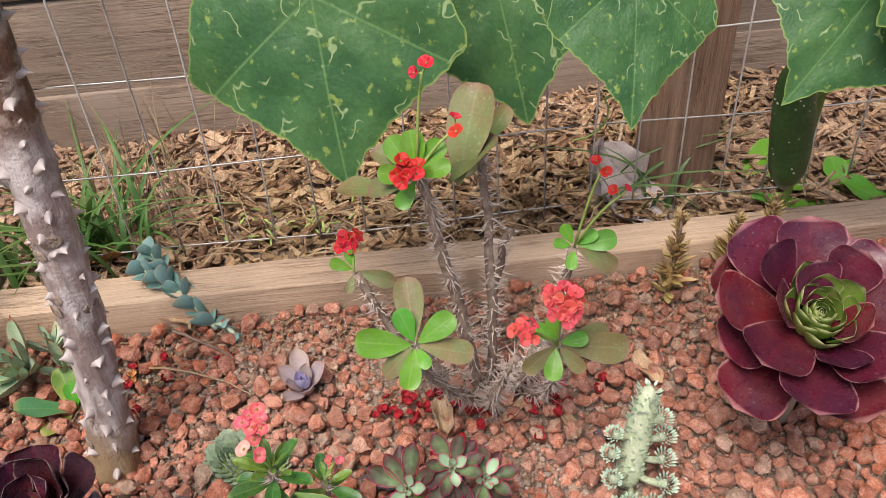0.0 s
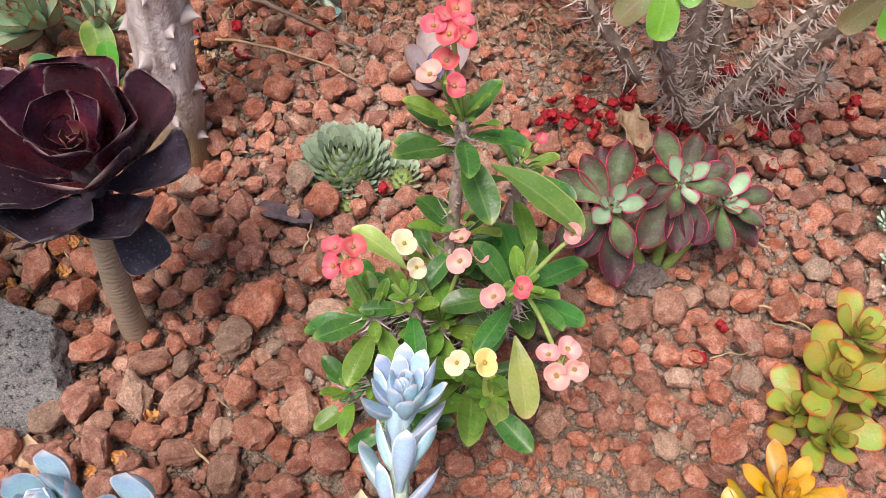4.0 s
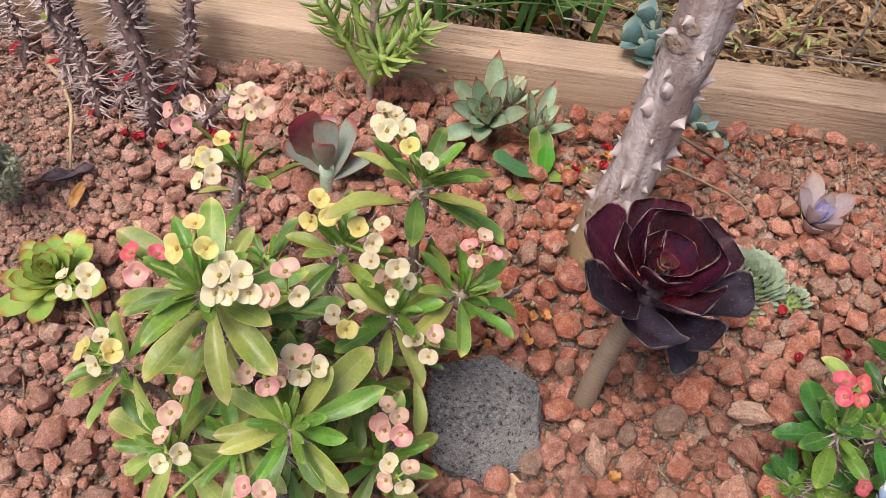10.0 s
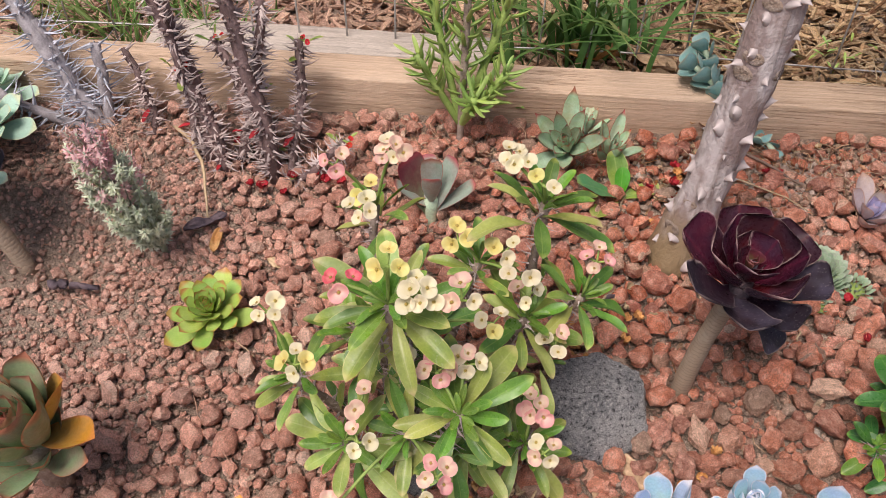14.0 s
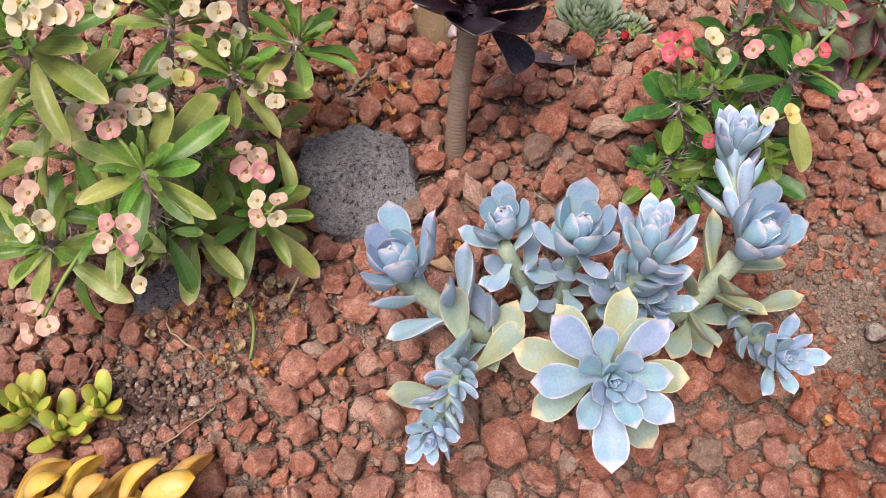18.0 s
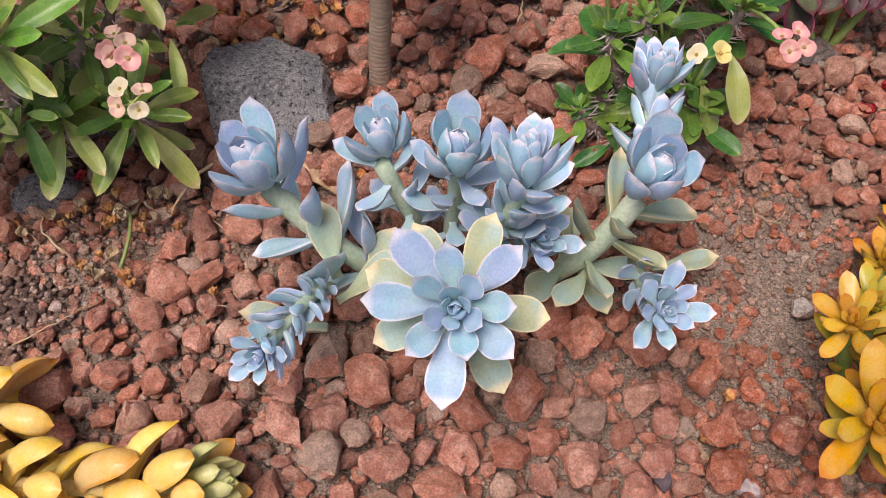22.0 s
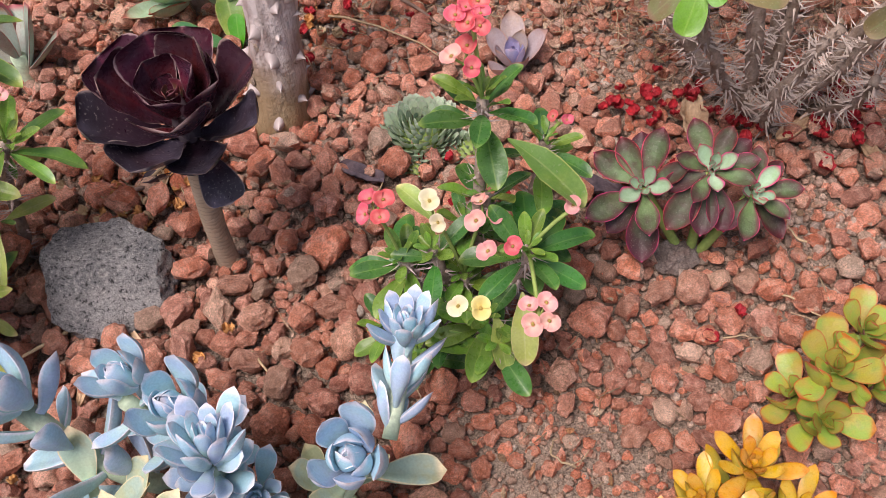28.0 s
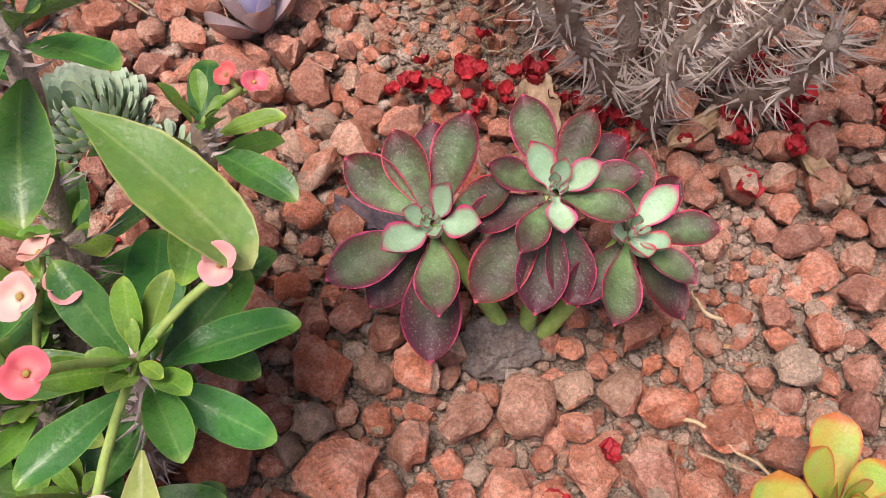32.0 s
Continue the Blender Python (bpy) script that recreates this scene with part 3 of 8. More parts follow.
def leaf_mesh(name, mat, w=0.4, t=0.06, a=0.8, b=0.4, w0=0.15, cup=0.15, curl=0.3, nl=9, nw=6, tip=0.03, wave=0.0, seed=0, fold=0.0):
    """A leaf one long: base at the origin, along +Y, upper side +Z. a, b shape its outline; cup and curl bend it."""
    rnd = random.Random(seed)
    vs = 1 - (1 - np.linspace(0, 1, nl + 1)) ** 1.7
    prof = vs ** a * (1 - vs) ** b
    prof = prof / prof.max()
    width = w * np.maximum(prof, w0 * (1 - vs)) * (vs < 1) + 1e-4
    ang, y, z, ys, zs, an = 0.0, 0.0, 0.0, [0.0], [0.0], [0.0]
    for k in range(nl):
        ang = curl * (vs[k] + vs[k + 1]) / 2
        y += math.cos(ang) * (vs[k + 1] - vs[k])
        z += math.sin(ang) * (vs[k + 1] - vs[k])
        ys.append(y), zs.append(z), an.append(curl * vs[k + 1])
    ph = rnd.uniform(0, 6)
    verts, uvs = [], []
    for side in (1, -1):
        for k in range(nl + 1):
            th = t * (0.35 + 0.65 * math.sin(math.pi * min(1, vs[k] * 0.9 + 0.12)) ** 0.7) * (1 - vs[k] ** 6)
            for j in range(nw + 1):
                s = 2 * j / nw - 1
                lens = math.sqrt(max(0.0, 1 - s * s))
                x = s * width[k] / 2
                h = cup * width[k] * (s * s) + fold * width[k] * abs(s) + wave * width[k] * abs(s) ** 2 * math.sin(9 * vs[k] + ph + (1.5 if s > 0 else 0)) + side * th * 0.5 * lens * (0.7 if side > 0 else 1.3)
                verts.append((x, ys[k] - math.sin(an[k]) * h, zs[k] + math.cos(an[k]) * h))
                uvs.append((j / nw, vs[k]))
    if tip:
        k = nl
        for side in (0, 1):
            base = side * (nl + 1) * (nw + 1) + k * (nw + 1)
            for j in range(nw + 1):
                vx, vy, vz = verts[base + j]
                verts[base + j] = (vx, vy + tip * math.cos(an[-1]), vz + tip * math.sin(an[-1]))
    faces, n = [], (nl + 1) * (nw + 1)
    for k in range(nl):
        for j in range(nw):
            p = k * (nw + 1) + j
            faces.append((p, p + 1, p + nw + 2, p + nw + 1))
            faces.append((n + p, n + p + nw + 1, n + p + nw + 2, n + p + 1))
    me = mesh_of(name, verts, faces, mat, uvs)
    return me


def tube(name, pts, radii, mat, sides=8, knob=0.0, seed=1, smooth=True):
    """A tube along points, with a radius at each."""
    rnd = random.Random(seed)
    pts = [Vector(p) for p in pts]
    verts, faces, uvs = [], [], []
    ref = Vector((1, 0.1, 0))
    for i, p in enumerate(pts):
        d = (pts[min(i + 1, len(pts) - 1)] - pts[max(i - 1, 0)]).normalized()
        u = (ref - d * ref.dot(d)).normalized()
        v = d.cross(u)
        for k in range(sides):
            q = 2 * math.pi * k / sides
            r = radii[i] * (1 + knob * rnd.uniform(-1, 1))
            verts.append(p + u * (r * math.cos(q)) + v * (r * math.sin(q)))
            uvs.append((k / sides, i / max(1, len(pts) - 1)))
    for i in range(len(pts) - 1):
        for k in range(sides):
            a, b = i * sides + k, i * sides + (k + 1) % sides
            faces.append((a, b, b + sides, a + sides))
    faces.append(tuple(range(sides - 1, -1, -1)))
    faces.append(tuple(range((len(pts) - 1) * sides, len(pts) * sides)))
    return mesh_of(name, verts, faces, mat, uvs, smooth)


def bend(a, b, sag=(0, 0, 0), n=8, wob=0.0, rnd=random):
    """Points from a to b, bowed by sag at the middle."""
    a, b, s = Vector(a), Vector(b), Vector(sag)
    out = []
    for i in range(n + 1):
        f = i / n
        p = a.lerp(b, f) + s * (4 * f * (1 - f))
        if 0 < i < n:
            p += Vector((rnd.uniform(-wob, wob), rnd.uniform(-wob, wob), rnd.uniform(-wob, wob)))
        out.append(p)
    return out


def spines(name, pts, radii, mat, count, length, width, seed, up=0.3, skip=0.0):
    """Thorns all round a stem, as one mesh."""
    rnd = random.Random(seed)
    verts, faces, uvs = [], [], []
    pts = [Vector(p) for p in pts]
    for _ in range(count):
        f = skip + (1 - skip) * rnd.random()
        x = f * (len(pts) - 1)
        i = min(int(x), len(pts) - 2)
        p, d, r = pts[i].lerp(pts[i + 1], x - i), (pts[i + 1] - pts[i]).normalized(), radii[i] + (radii[i + 1] - radii[i]) * (x - i)
        q = Vector((rnd.gauss(0, 1), rnd.gauss(0, 1), rnd.gauss(0, 1)))
        q = (q - d * q.dot(d)).normalized()
        tip_d = (q + d * (up + rnd.uniform(-0.6, 0.6))).normalized()
        L, w = length * rnd.uniform(0.55, 1.2), width * rnd.uniform(0.7, 1.2)
        s = d.cross(q).normalized()
        o = p + q * (r * 0.85)
        n = len(verts)
        mid = o + tip_d * (L * 0.45)
        for c in (0, 1, 2, 3):
            e = (d, s, -d * 0.8, -s)[c]
            verts.append(o + e * w)
            uvs.append((0.5, 0.0))
        for c in (0, 1, 2, 3):
            e = (d, s, -d * 0.8, -s)[c]
            verts.append(mid + e * (w * 0.38))
            uvs.append((0.5, 0.5))
        verts.append(o + tip_d * L + d * (L * 0.12))
        uvs.append((0.5, 1.0))
        for c in range(4):
            e = (c + 1) % 4
            faces.append((n + c, n + e, n + 4 + e, n + 4 + c))
            faces.append((n + 4 + c, n + 4 + e, n + 8))
    return mesh_of(name, verts, faces, mat, uvs, False)


def frame_z(at, axis, spin=0.0):
    q = Vector((0, 0, 1)).rotation_difference(Vector(axis).normalized())
    return Matrix.Translation(at) @ q.to_matrix().to_4x4() @ Matrix.Rotation(radians(spin), 4, "Z")


def rosette(parent, at, axis, n, r, meshes, inner=0.3, e0=8.0, e1=80.0, lift=0.25, core=0.12, p=1.0, q=1.0, spin=0.0, seed=0, name="leaf", young=None, young_from=0.6, old=None, old_to=0.0, jit=5.0, wide=1.0):
    """Leaves in a spiral from the outermost to the heart, each a part."""
    rnd = random.Random(seed)
    A = frame_z(at, axis, spin)
    for i in range(n):
        f = i / max(1, n - 1)
        L = r * (1 - (1 - inner) * f ** p) * rnd.uniform(0.93, 1.07)
        el = e0 + (e1 - e0) * f ** q + rnd.uniform(-jit, jit)
        m = A @ Matrix.Rotation(radians(i * GOLD + rnd.uniform(-7, 7)), 4, "Z") @ Matrix.Translation((0, r * core * (1 - f), r * lift * f)) @ Matrix.Rotation(radians(el), 4, "X") @ Matrix.Rotation(radians(rnd.uniform(-8, 8)), 4, "Y") @ Matrix.Diagonal((L * wide, L, L, 1))
        mat = young if young and f >= young_from else old if old and f < old_to else None
        part(name, meshes[i % len(meshes)], parent, m, mat=mat)


def dome(parent, at, axis, R, n, meshes, name, size=0.30):
    """Short leaves set closely over a half ball."""
    A = frame_z(Vector(at), axis)
    rnd = random.Random(n)
    for i in range(n):
        th = math.acos(1 - (i + 0.5) / n * 0.97)
        m = A @ Matrix.Rotation(radians(i * GOLD + rnd.uniform(-5, 5)), 4, "Z") @ Matrix.Translation((0, R * 0.82 * math.sin(th), R * 0.62 * math.cos(th))) @ Matrix.Rotation(radians(82 - 62 * th / 1.57 + rnd.uniform(-7, 7)), 4, "X") @ Matrix.Scale(R * (size + 0.13 * th) * rnd.uniform(0.88, 1.12), 4)
        part(name, meshes[i % len(meshes)], parent, m)


# ---- the lie of the land ----
SLOPE, BASE, LEAN_Y = 0.1896, -0.015, 0.105


def gz(x, y):
    s = y - LEAN_Y * min(max(x, -1.6), 1.2)
    z = SLOPE * (y - s + min(max(s, 0.07), 0.655)) + BASE
    if x < -0.42 and s > 0.5:
        z += 0.010 * min(1.0, (-0.42 - x) / 0.12) * min(1.0, (s - 0.5) / 0.12) * (1.0 if s < 0.66 else 0.0)
    if s < 0.06:
        z -= 0.05 * min(1.0, (0.06 - s) / 0.03)
    if s > 0.66:
        z -= 0.012 * min(1.0, (s - 0.66) / 0.03)
    return z


def lump(x, y):
    s = y - LEAN_Y * x
    if 0.04 < s < 1.3 and -1.6 < x < 1.2:
        return 0.006 * noise.noise((x * 9, y * 9, 0.3)) + 0.003 * noise.noise((x * 30, y * 30, 1.3)) + 0.0012 * noise.noise((x * 110, y * 110, 2.1))
    return 0.0


def spaced(lo, hi, step, far):
    a = list(np.arange(lo, hi + step / 2, step))
    left, right, d = [], [], step
    x0, x1 = a[0], a[-1]
    while x1 < far:
        d *= 1.5
        x0 -= d
        x1 += d
        left.insert(0, x0), right.append(x1)
    return left + a + right


xs, ys = spaced(-1.35, 0.75, 0.008, 400.0), spaced(-0.05, 1.05, 0.008, 400.0)
gv = [(x, y, gz(x, y) + lump(x, y)) for y in ys for x in xs]
gf = [(j * len(xs) + i, j * len(xs) + i + 1, (j + 1) * len(xs) + i + 1, (j + 1) * len(xs) + i) for j in range(len(ys) - 1) for i in range(len(xs) - 1)]
ground = tagged(new("ground", mesh_of("ground", gv, gf, M_soil)), "dry brown garden soil sloping gently up to the back", "soil", kind="structure")


def plank(name, mat, length, thick, high, label, category, m, parent=None, kind="structure", seed=3, warp=0.0015, worn=0.004):
    """A sawn board along X with worn edges; its middle at the origin."""
    rnd = random.Random(seed)
    n, ring = 60, []
    w, h, c = thick / 2, high / 2, worn
    ring = [(-w + c, -h), (w - c, -h), (w, -h + c), (w, 0), (w, h - c), (w - c * 0.4, h - c * 0.35), (w - c, h), (0, h), (-w + c, h), (-w + c * 0.4, h - c * 0.35), (-w, h - c), (-w, 0), (-w, -h + c)]
    k = len(ring)
    verts, faces = [], []
    for i in range(n + 1):
        x = (i / n - 0.5) * length
        o = rnd.uniform(-0.0006, 0.0006)
        for y, z in ring:
            verts.append((x, y + warp * math.sin(x * 3 + seed) + rnd.uniform(-0.0004, 0.0004), z + o + warp * noise.noise((x * 4, y * 20, seed))))
    for i in range(n):
        for j in range(k):
            a, b = i * k + j, i * k + (j + 1) % k
            faces.append((a, a + k, b + k, b))
    faces += [tuple(range(k)), tuple(range(n * k + k - 1, n * k - 1, -1))]
    me = mesh_of(name, verts, faces, mat, None, True)
    me.set_sharp_from_angle(angle=radians(32))
    ob = new(name, me)
    ob.matrix_basis = m
    if parent:
        ob.parent = parent
        return ob
    return tagged(ob, label, category, kind=kind)


TURN_BED = math.degrees(math.atan(LEAN_Y))
plank("back_edging_board", M_board, 3.2, 0.041, 0.09, "straight pale pine board edging the back of the bed", "edging board", pose(-0.3, 0.6690 - 0.3 * LEAN_Y, 0.0985, 4, 0, TURN_BED), worn=0.0028)
plank("front_edging_board", M_grey_board, 3.2, 0.040, 0.09, "weathered grey board edging the front of the bed", "edging board", pose(-0.3, 0.0635 - 0.3 * LEAN_Y, -0.043, 0, 0, TURN_BED), seed=8, worn=0.005)

# ---- fence behind the bed ----
FENCE_Y = 0.770


def fence_at(x):
    return FENCE_Y + LEAN_Y * (x - 0.087)


wire_fence = thing("wire_fence", (0, FENCE_Y, 0.1), "galvanised welded wire mesh standing behind the edging board", "wire fence")
for i in range(-26, 14):
    x = 0.087 + i * 0.0508
    y = fence_at(x) - FENCE_Y
    part("upright_wire", tube("upright_wire", bend((x, y, -0.02), (x + 0.004 * math.sin(i), y + 0.004 * math.cos(2.1 * i), 0.75), (0.003 * math.sin(1.7 * i), 0.004 * math.cos(i), 0), 8), [0.0011] * 9, M_wire, 5), wire_fence)
for j in range(7):
    z = 0.018 + j * 0.1016
    pts = [Vector((x, fence_at(x) - FENCE_Y + 0.002, z + 0.006 * noise.noise((x * 4, j, 0)))) for x in np.linspace(-1.3, 0.8, 40)]
    part("cross_wire", tube("cross_wire", pts, [0.0011] * 40, M_wire, 5), wire_fence)

board_fence = thing("board_fence", (0, 1.065, 0.13), "weathered brown horizontal plank fence with one square post", "fence")
for j in range(7):
    ob = plank("plank", M_fence_wood, 4.4, 0.03, 0.138, "", "", pose(-0.2, LEAN_Y * -0.2 + 0.003 * (j % 2), (-0.02, 0.105, 0.249, 0.393, 0.537, 0.681, 0.825)[j], 0, 0, TURN_BED), board_fence, seed=20 + j, worn=0.004)
ob = plank("post", M_post, 1.2, 0.07, 0.07, "", "", Matrix.Translation((0.248, -0.225, 0.45)) @ pose(0, 0, 0, 0, -90, 24), board_fence, seed=41, worn=0.006)
plank("low_beam", M_grey_board, 0.36, 0.075, 0.07, "grey weathered timber lying on the ground behind the wire", "timber", pose(-0.70, 0.668, 0.087, 0, 0, TURN_BED), seed=9)

# ---- bark mulch between the board and the fence ----
rnd = random.Random(5)
verts, faces = [], []
chips = 0
CORNERS = ((-1, -1, -1), (1, -1, -1), (1, 1, -1), (-1, 1, -1), (-1, -1, 1), (1, -1, 1), (1, 1, 1), (-1, 1, 1))
BOX = ((3, 2, 1, 0), (4, 5, 6, 7), (0, 1, 5, 4), (1, 2, 6, 5), (2, 3, 7, 6), (3, 0, 4, 7))
CHIPS = [mesh_of("wood_chip", [(a / 2 * rnd.uniform(0.6, 1.0), b / 2 * rnd.uniform(0.5, 1.0), c / 2 * rnd.uniform(0.6, 1.3)) for a, b, c in CORNERS], BOX, M_chip_one, None, False) for _ in range(10)]
for _ in range(10500):
    x = rnd.uniform(-1.35, 0.75)
    s = rnd.uniform(0.70, 1.06)
    y = s + LEAN_Y * x
    L, w, t = rnd.uniform(0.008, 0.046) , 0.002 + 0.010 * rnd.random() ** 1.8, rnd.uniform(0.0008, 0.0026)
    m = pose(x, y, gz(x, y) + lump(x, y) + rnd.uniform(0.0, 0.016), rnd.gauss(0, 22), rnd.gauss(0, 22), rnd.uniform(0, 360))
    k = rnd.uniform(0.4, 1.0)
    if s < 0.80 and -0.45 < x < 0.45 and chips < 300:
        chips += 1
        part("wood_chip", CHIPS[chips % 10], ground, Matrix.Translation((0, 0, 0.006)) @ m @ Matrix.Diagonal((L, w, t, 1)))
        continue
    n = len(verts)
    for sx, sy, sz in ((-1, -1, -1), (1, -k, -1), (k, 1, -1), (-1, 1, -1), (-1, -1, 1), (1, -k, 1), (k, 1, 1), (-1, 1, 1)):
        verts.append(m @ Vector((sx * L / 2, sy * w / 2, sz * t / 2)))
    faces += [(n + q[0], n + q[1], n + q[2], n + q[3]) for q in ((3, 2, 1, 0), (4, 5, 6, 7), (0, 1, 5, 4), (1, 2, 6, 5), (2, 3, 7, 6), (3, 0, 4, 7))]
tagged(new("bark_mulch", mesh_of("bark_mulch", verts, faces, M_chip, None, False)), "tan and brown wood chips strewn behind the edging board", "mulch", kind="stuff")


# ---- stones ----
def rock_shape(seed, sub=2, cuts=7, rough=0.08, flat=0.75, lo=0.56, hi=0.88):
    """A broken stone of radius about one: a ball cut by planes and roughened."""
    rnd = random.Random(seed)
    bm = bmesh.new()
    bmesh.ops.create_icosphere(bm, subdivisions=sub, radius=1.0)
    planes = [(Vector((rnd.gauss(0, 1), rnd.gauss(0, 1), rnd.gauss(0, 1))).normalized(), rnd.uniform(lo, hi)) for _ in range(cuts)]
    o = Vector((seed * 3.1, seed * 1.7, 0))
    for v in bm.verts:
        for n, d in planes:
            k = v.co.dot(n)
            if k > d:
                v.co -= n * (k - d)
        v.co += v.co.normalized() * (rough * noise.noise(v.co * 2.2 + o) + rough * 0.7 * noise.noise(v.co * 5.5 + o) + (rough * 0.35 * noise.noise(v.co * 13 + o) if sub > 2 else 0.0))
        v.co.z *= flat
    vs = np.array([v.co for v in bm.verts])
    vs *= 0.93 / np.linalg.norm(vs[:, :2], axis=1).max() if sub > 3 else 0.95 / np.percentile(np.linalg.norm(vs[:, :2], axis=1), 85)
    fs = [tuple(v.index for v in f.verts) for f in bm.faces]
    bm.free()
    return vs, fs


def rubble_shape(seed, points=12, cut=2, rough=0.07, flat=0.85, worn=2, corners=None):
    """An angular lump of radius about one: the hull of a few points, its corners worn and its faces roughened."""
    rnd = random.Random(seed)
    bm = bmesh.new()
    for q in corners or ():
        bm.verts.new(q)
    for i in range(0 if corners else points):
        z = 1 - 2 * (i + 0.5) / points
        q = i * 2.39996 + rnd.uniform(-0.5, 0.5)
        w = math.sqrt(1 - z * z)
        bm.verts.new(Vector((w * math.cos(q), w * math.sin(q), z)) * rnd.uniform(0.72, 1.12))
    hull = bmesh.ops.convex_hull(bm, input=bm.verts)
    bmesh.ops.delete(bm, geom=[g for g in hull["geom_interior"] if isinstance(g, bmesh.types.BMVert)], context="VERTS")
    if cut:
        bmesh.ops.subdivide_edges(bm, edges=bm.edges[:], cuts=cut, use_grid_fill=True)
        for _ in range(worn):
            bmesh.ops.smooth_vert(bm, verts=bm.verts[:], factor=0.5, use_axis_x=True, use_axis_y=True, use_axis_z=True)
        bmesh.ops.triangulate(bm, faces=bm.faces[:])
    o = Vector((seed * 3.1, seed * 1.7, 0))
    for v in bm.verts:
        v.co += v.co.normalized() * (rough * noise.noise(v.co * 2.0 + o) + rough * noise.noise(v.co * 4.5 + o) + rough * 0.8 * noise.noise(v.co * 9.0 + o))
        v.co.z *= flat
    bm.verts.index_update()
    vs = np.array([v.co for v in bm.verts])
    vs *= 0.98 / np.percentile(np.linalg.norm(vs[:, :2], axis=1), 88)
    fs = [tuple(v.index for v in f.verts) for f in bm.faces]
    bm.free()
    return vs, fs


def stone(name, at, size, label, category, mat, seed, turn=0.0, sub=4, cuts=9, rough=0.05, tilt=(0, 0), hull=0, corners=None):
    vs, fs = rubble_shape(seed, hull, 14, rough, 1.0, 0, corners) if hull else rock_shape(seed, sub, cuts, rough, 1.0, 0.58, 0.9)
    me = mesh_of(name, vs * np.array(size), fs, mat)
    me.set_sharp_from_angle(angle=radians(18))
    ob = new(name, me)
    ob.matrix_basis = pose(*at, tilt[0], tilt[1], turn)
    return tagged(ob, label, category)


stone("grey_rock", (-0.384, 0.307, 0.054), (0.041, 0.037, 0.038), "large angular grey basalt rock with pitted faces, half bedded in gravel", "rock", M_rock, 77, 10, rough=0.045, hull=11, corners=[(-0.74, 0.56, 0.84), (0.08, 0.86, 0.80), (0.82, 0.56, 0.62), (0.80, 0.06, 0.55), (0.10, -0.26, 0.74), (-0.84, -0.06, 0.86), (-1.0, 0.1, -0.1), (1.0, 0.25, 0.0), (0.94, -0.52, -0.05), (0.20, -1.04, -0.2), (-0.70, -0.86, 0.06), (0.0, 1.0, 0.0), (-0.8, 0.0, -0.9), (0.8, 0.0, -0.9), (0.0, -0.8, -0.9), (0.0, 0.8, -0.9)])
stone("grey_stone", (-0.508, 0.238, 0.036), (0.020, 0.016, 0.014), "small rounded dark grey stone under the white-flowered bush", "stone", M_rock, 12, 20, rough=0.04, hull=14)
stone("flat_grey_stone", (-0.030, 0.396, 0.062), (0.015, 0.012, 0.010), "flat grey stone under the plum rosettes", "stone", M_grey_stone, 31, 10, rough=0.09, hull=16)
stone("white_stone", (-0.061, 0.201, 0.030), (0.0075, 0.006, 0.006), "small white pebble on the soil", "pebble", M_pale, 5, 0, 3)


# ---- spurges: thorny stems, whorls of leaves, flowers in clusters ----
MILII = [leaf_mesh("leaf", L_milii, 0.275, 0.022, 0.95, 0.52, 0.07, 0.06, -0.35, 10, 6, 0.02, 0.07, s, 0.12) for s in range(3)] + [leaf_mesh("leaf", L_milii, 0.25, 0.022, 1.0, 0.6, 0.07, 0.10, -0.75, 10, 6, 0.02, 0.10, 7, 0.14)]
PINKL = [leaf_mesh("leaf", L_milii_p, 0.37, 0.022, 1.05, 0.66, 0.07, 0.06, -0.45, 9, 6, 0.0, 0.07, 20 + s, 0.10) for s in range(3)]
BROAD = [leaf_mesh("leaf", L_milii_bright, 0.58, 0.025, 0.95, 0.42, 0.08, 0.08, -0.25, 9, 6, 0.0, 0.05, s) for s in range(3)]


def flower_mesh(name, mat, cupped=0.25):
    """Two round bracts that make one disc, with a notch at each side."""
    verts, faces, uvs = [], [], []
    for half in (0, 1):
        n = len(verts)
        for i in range(5):
            r = (0.08, 0.2, 0.34, 0.45, 0.5)[i]
            for j in range(13):
                q = math.pi * (j / 12) * 1.08 - 0.04 * math.pi
                lobe = r * (0.68 + 0.38 * math.sin(max(0.0, min(math.pi, q))) ** 0.55)
                z = cupped * (r * 2) ** 2 * 0.55 - (0.10 if r == 0.5 else 0.0) * 0.5 + 0.012 * half + 0.045 * r * 2 * math.sin(4 * q + half)
                sg = 1 if half == 0 else -1
                verts.append((sg * lobe * math.cos(q), sg * (lobe * math.sin(q)), z))
                uvs.append((j / 12, r * 2))
        for i in range(4):
            for j in range(12):
                a = n + i * 13 + j
                faces.append((a, a + 1, a + 14, a + 13))
    return mesh_of(name, verts, faces, mat, uvs)


FLOWER = flower_mesh("flower", B_cream, 0.45)
cv, cf = rock_shape(3, 2, 2, 0.1, 0.7)
FLOWER_MID = mesh_of("flower_centre", cv * 0.080 + np.array([0, 0, 0.04]), cf, M_fl_mid)


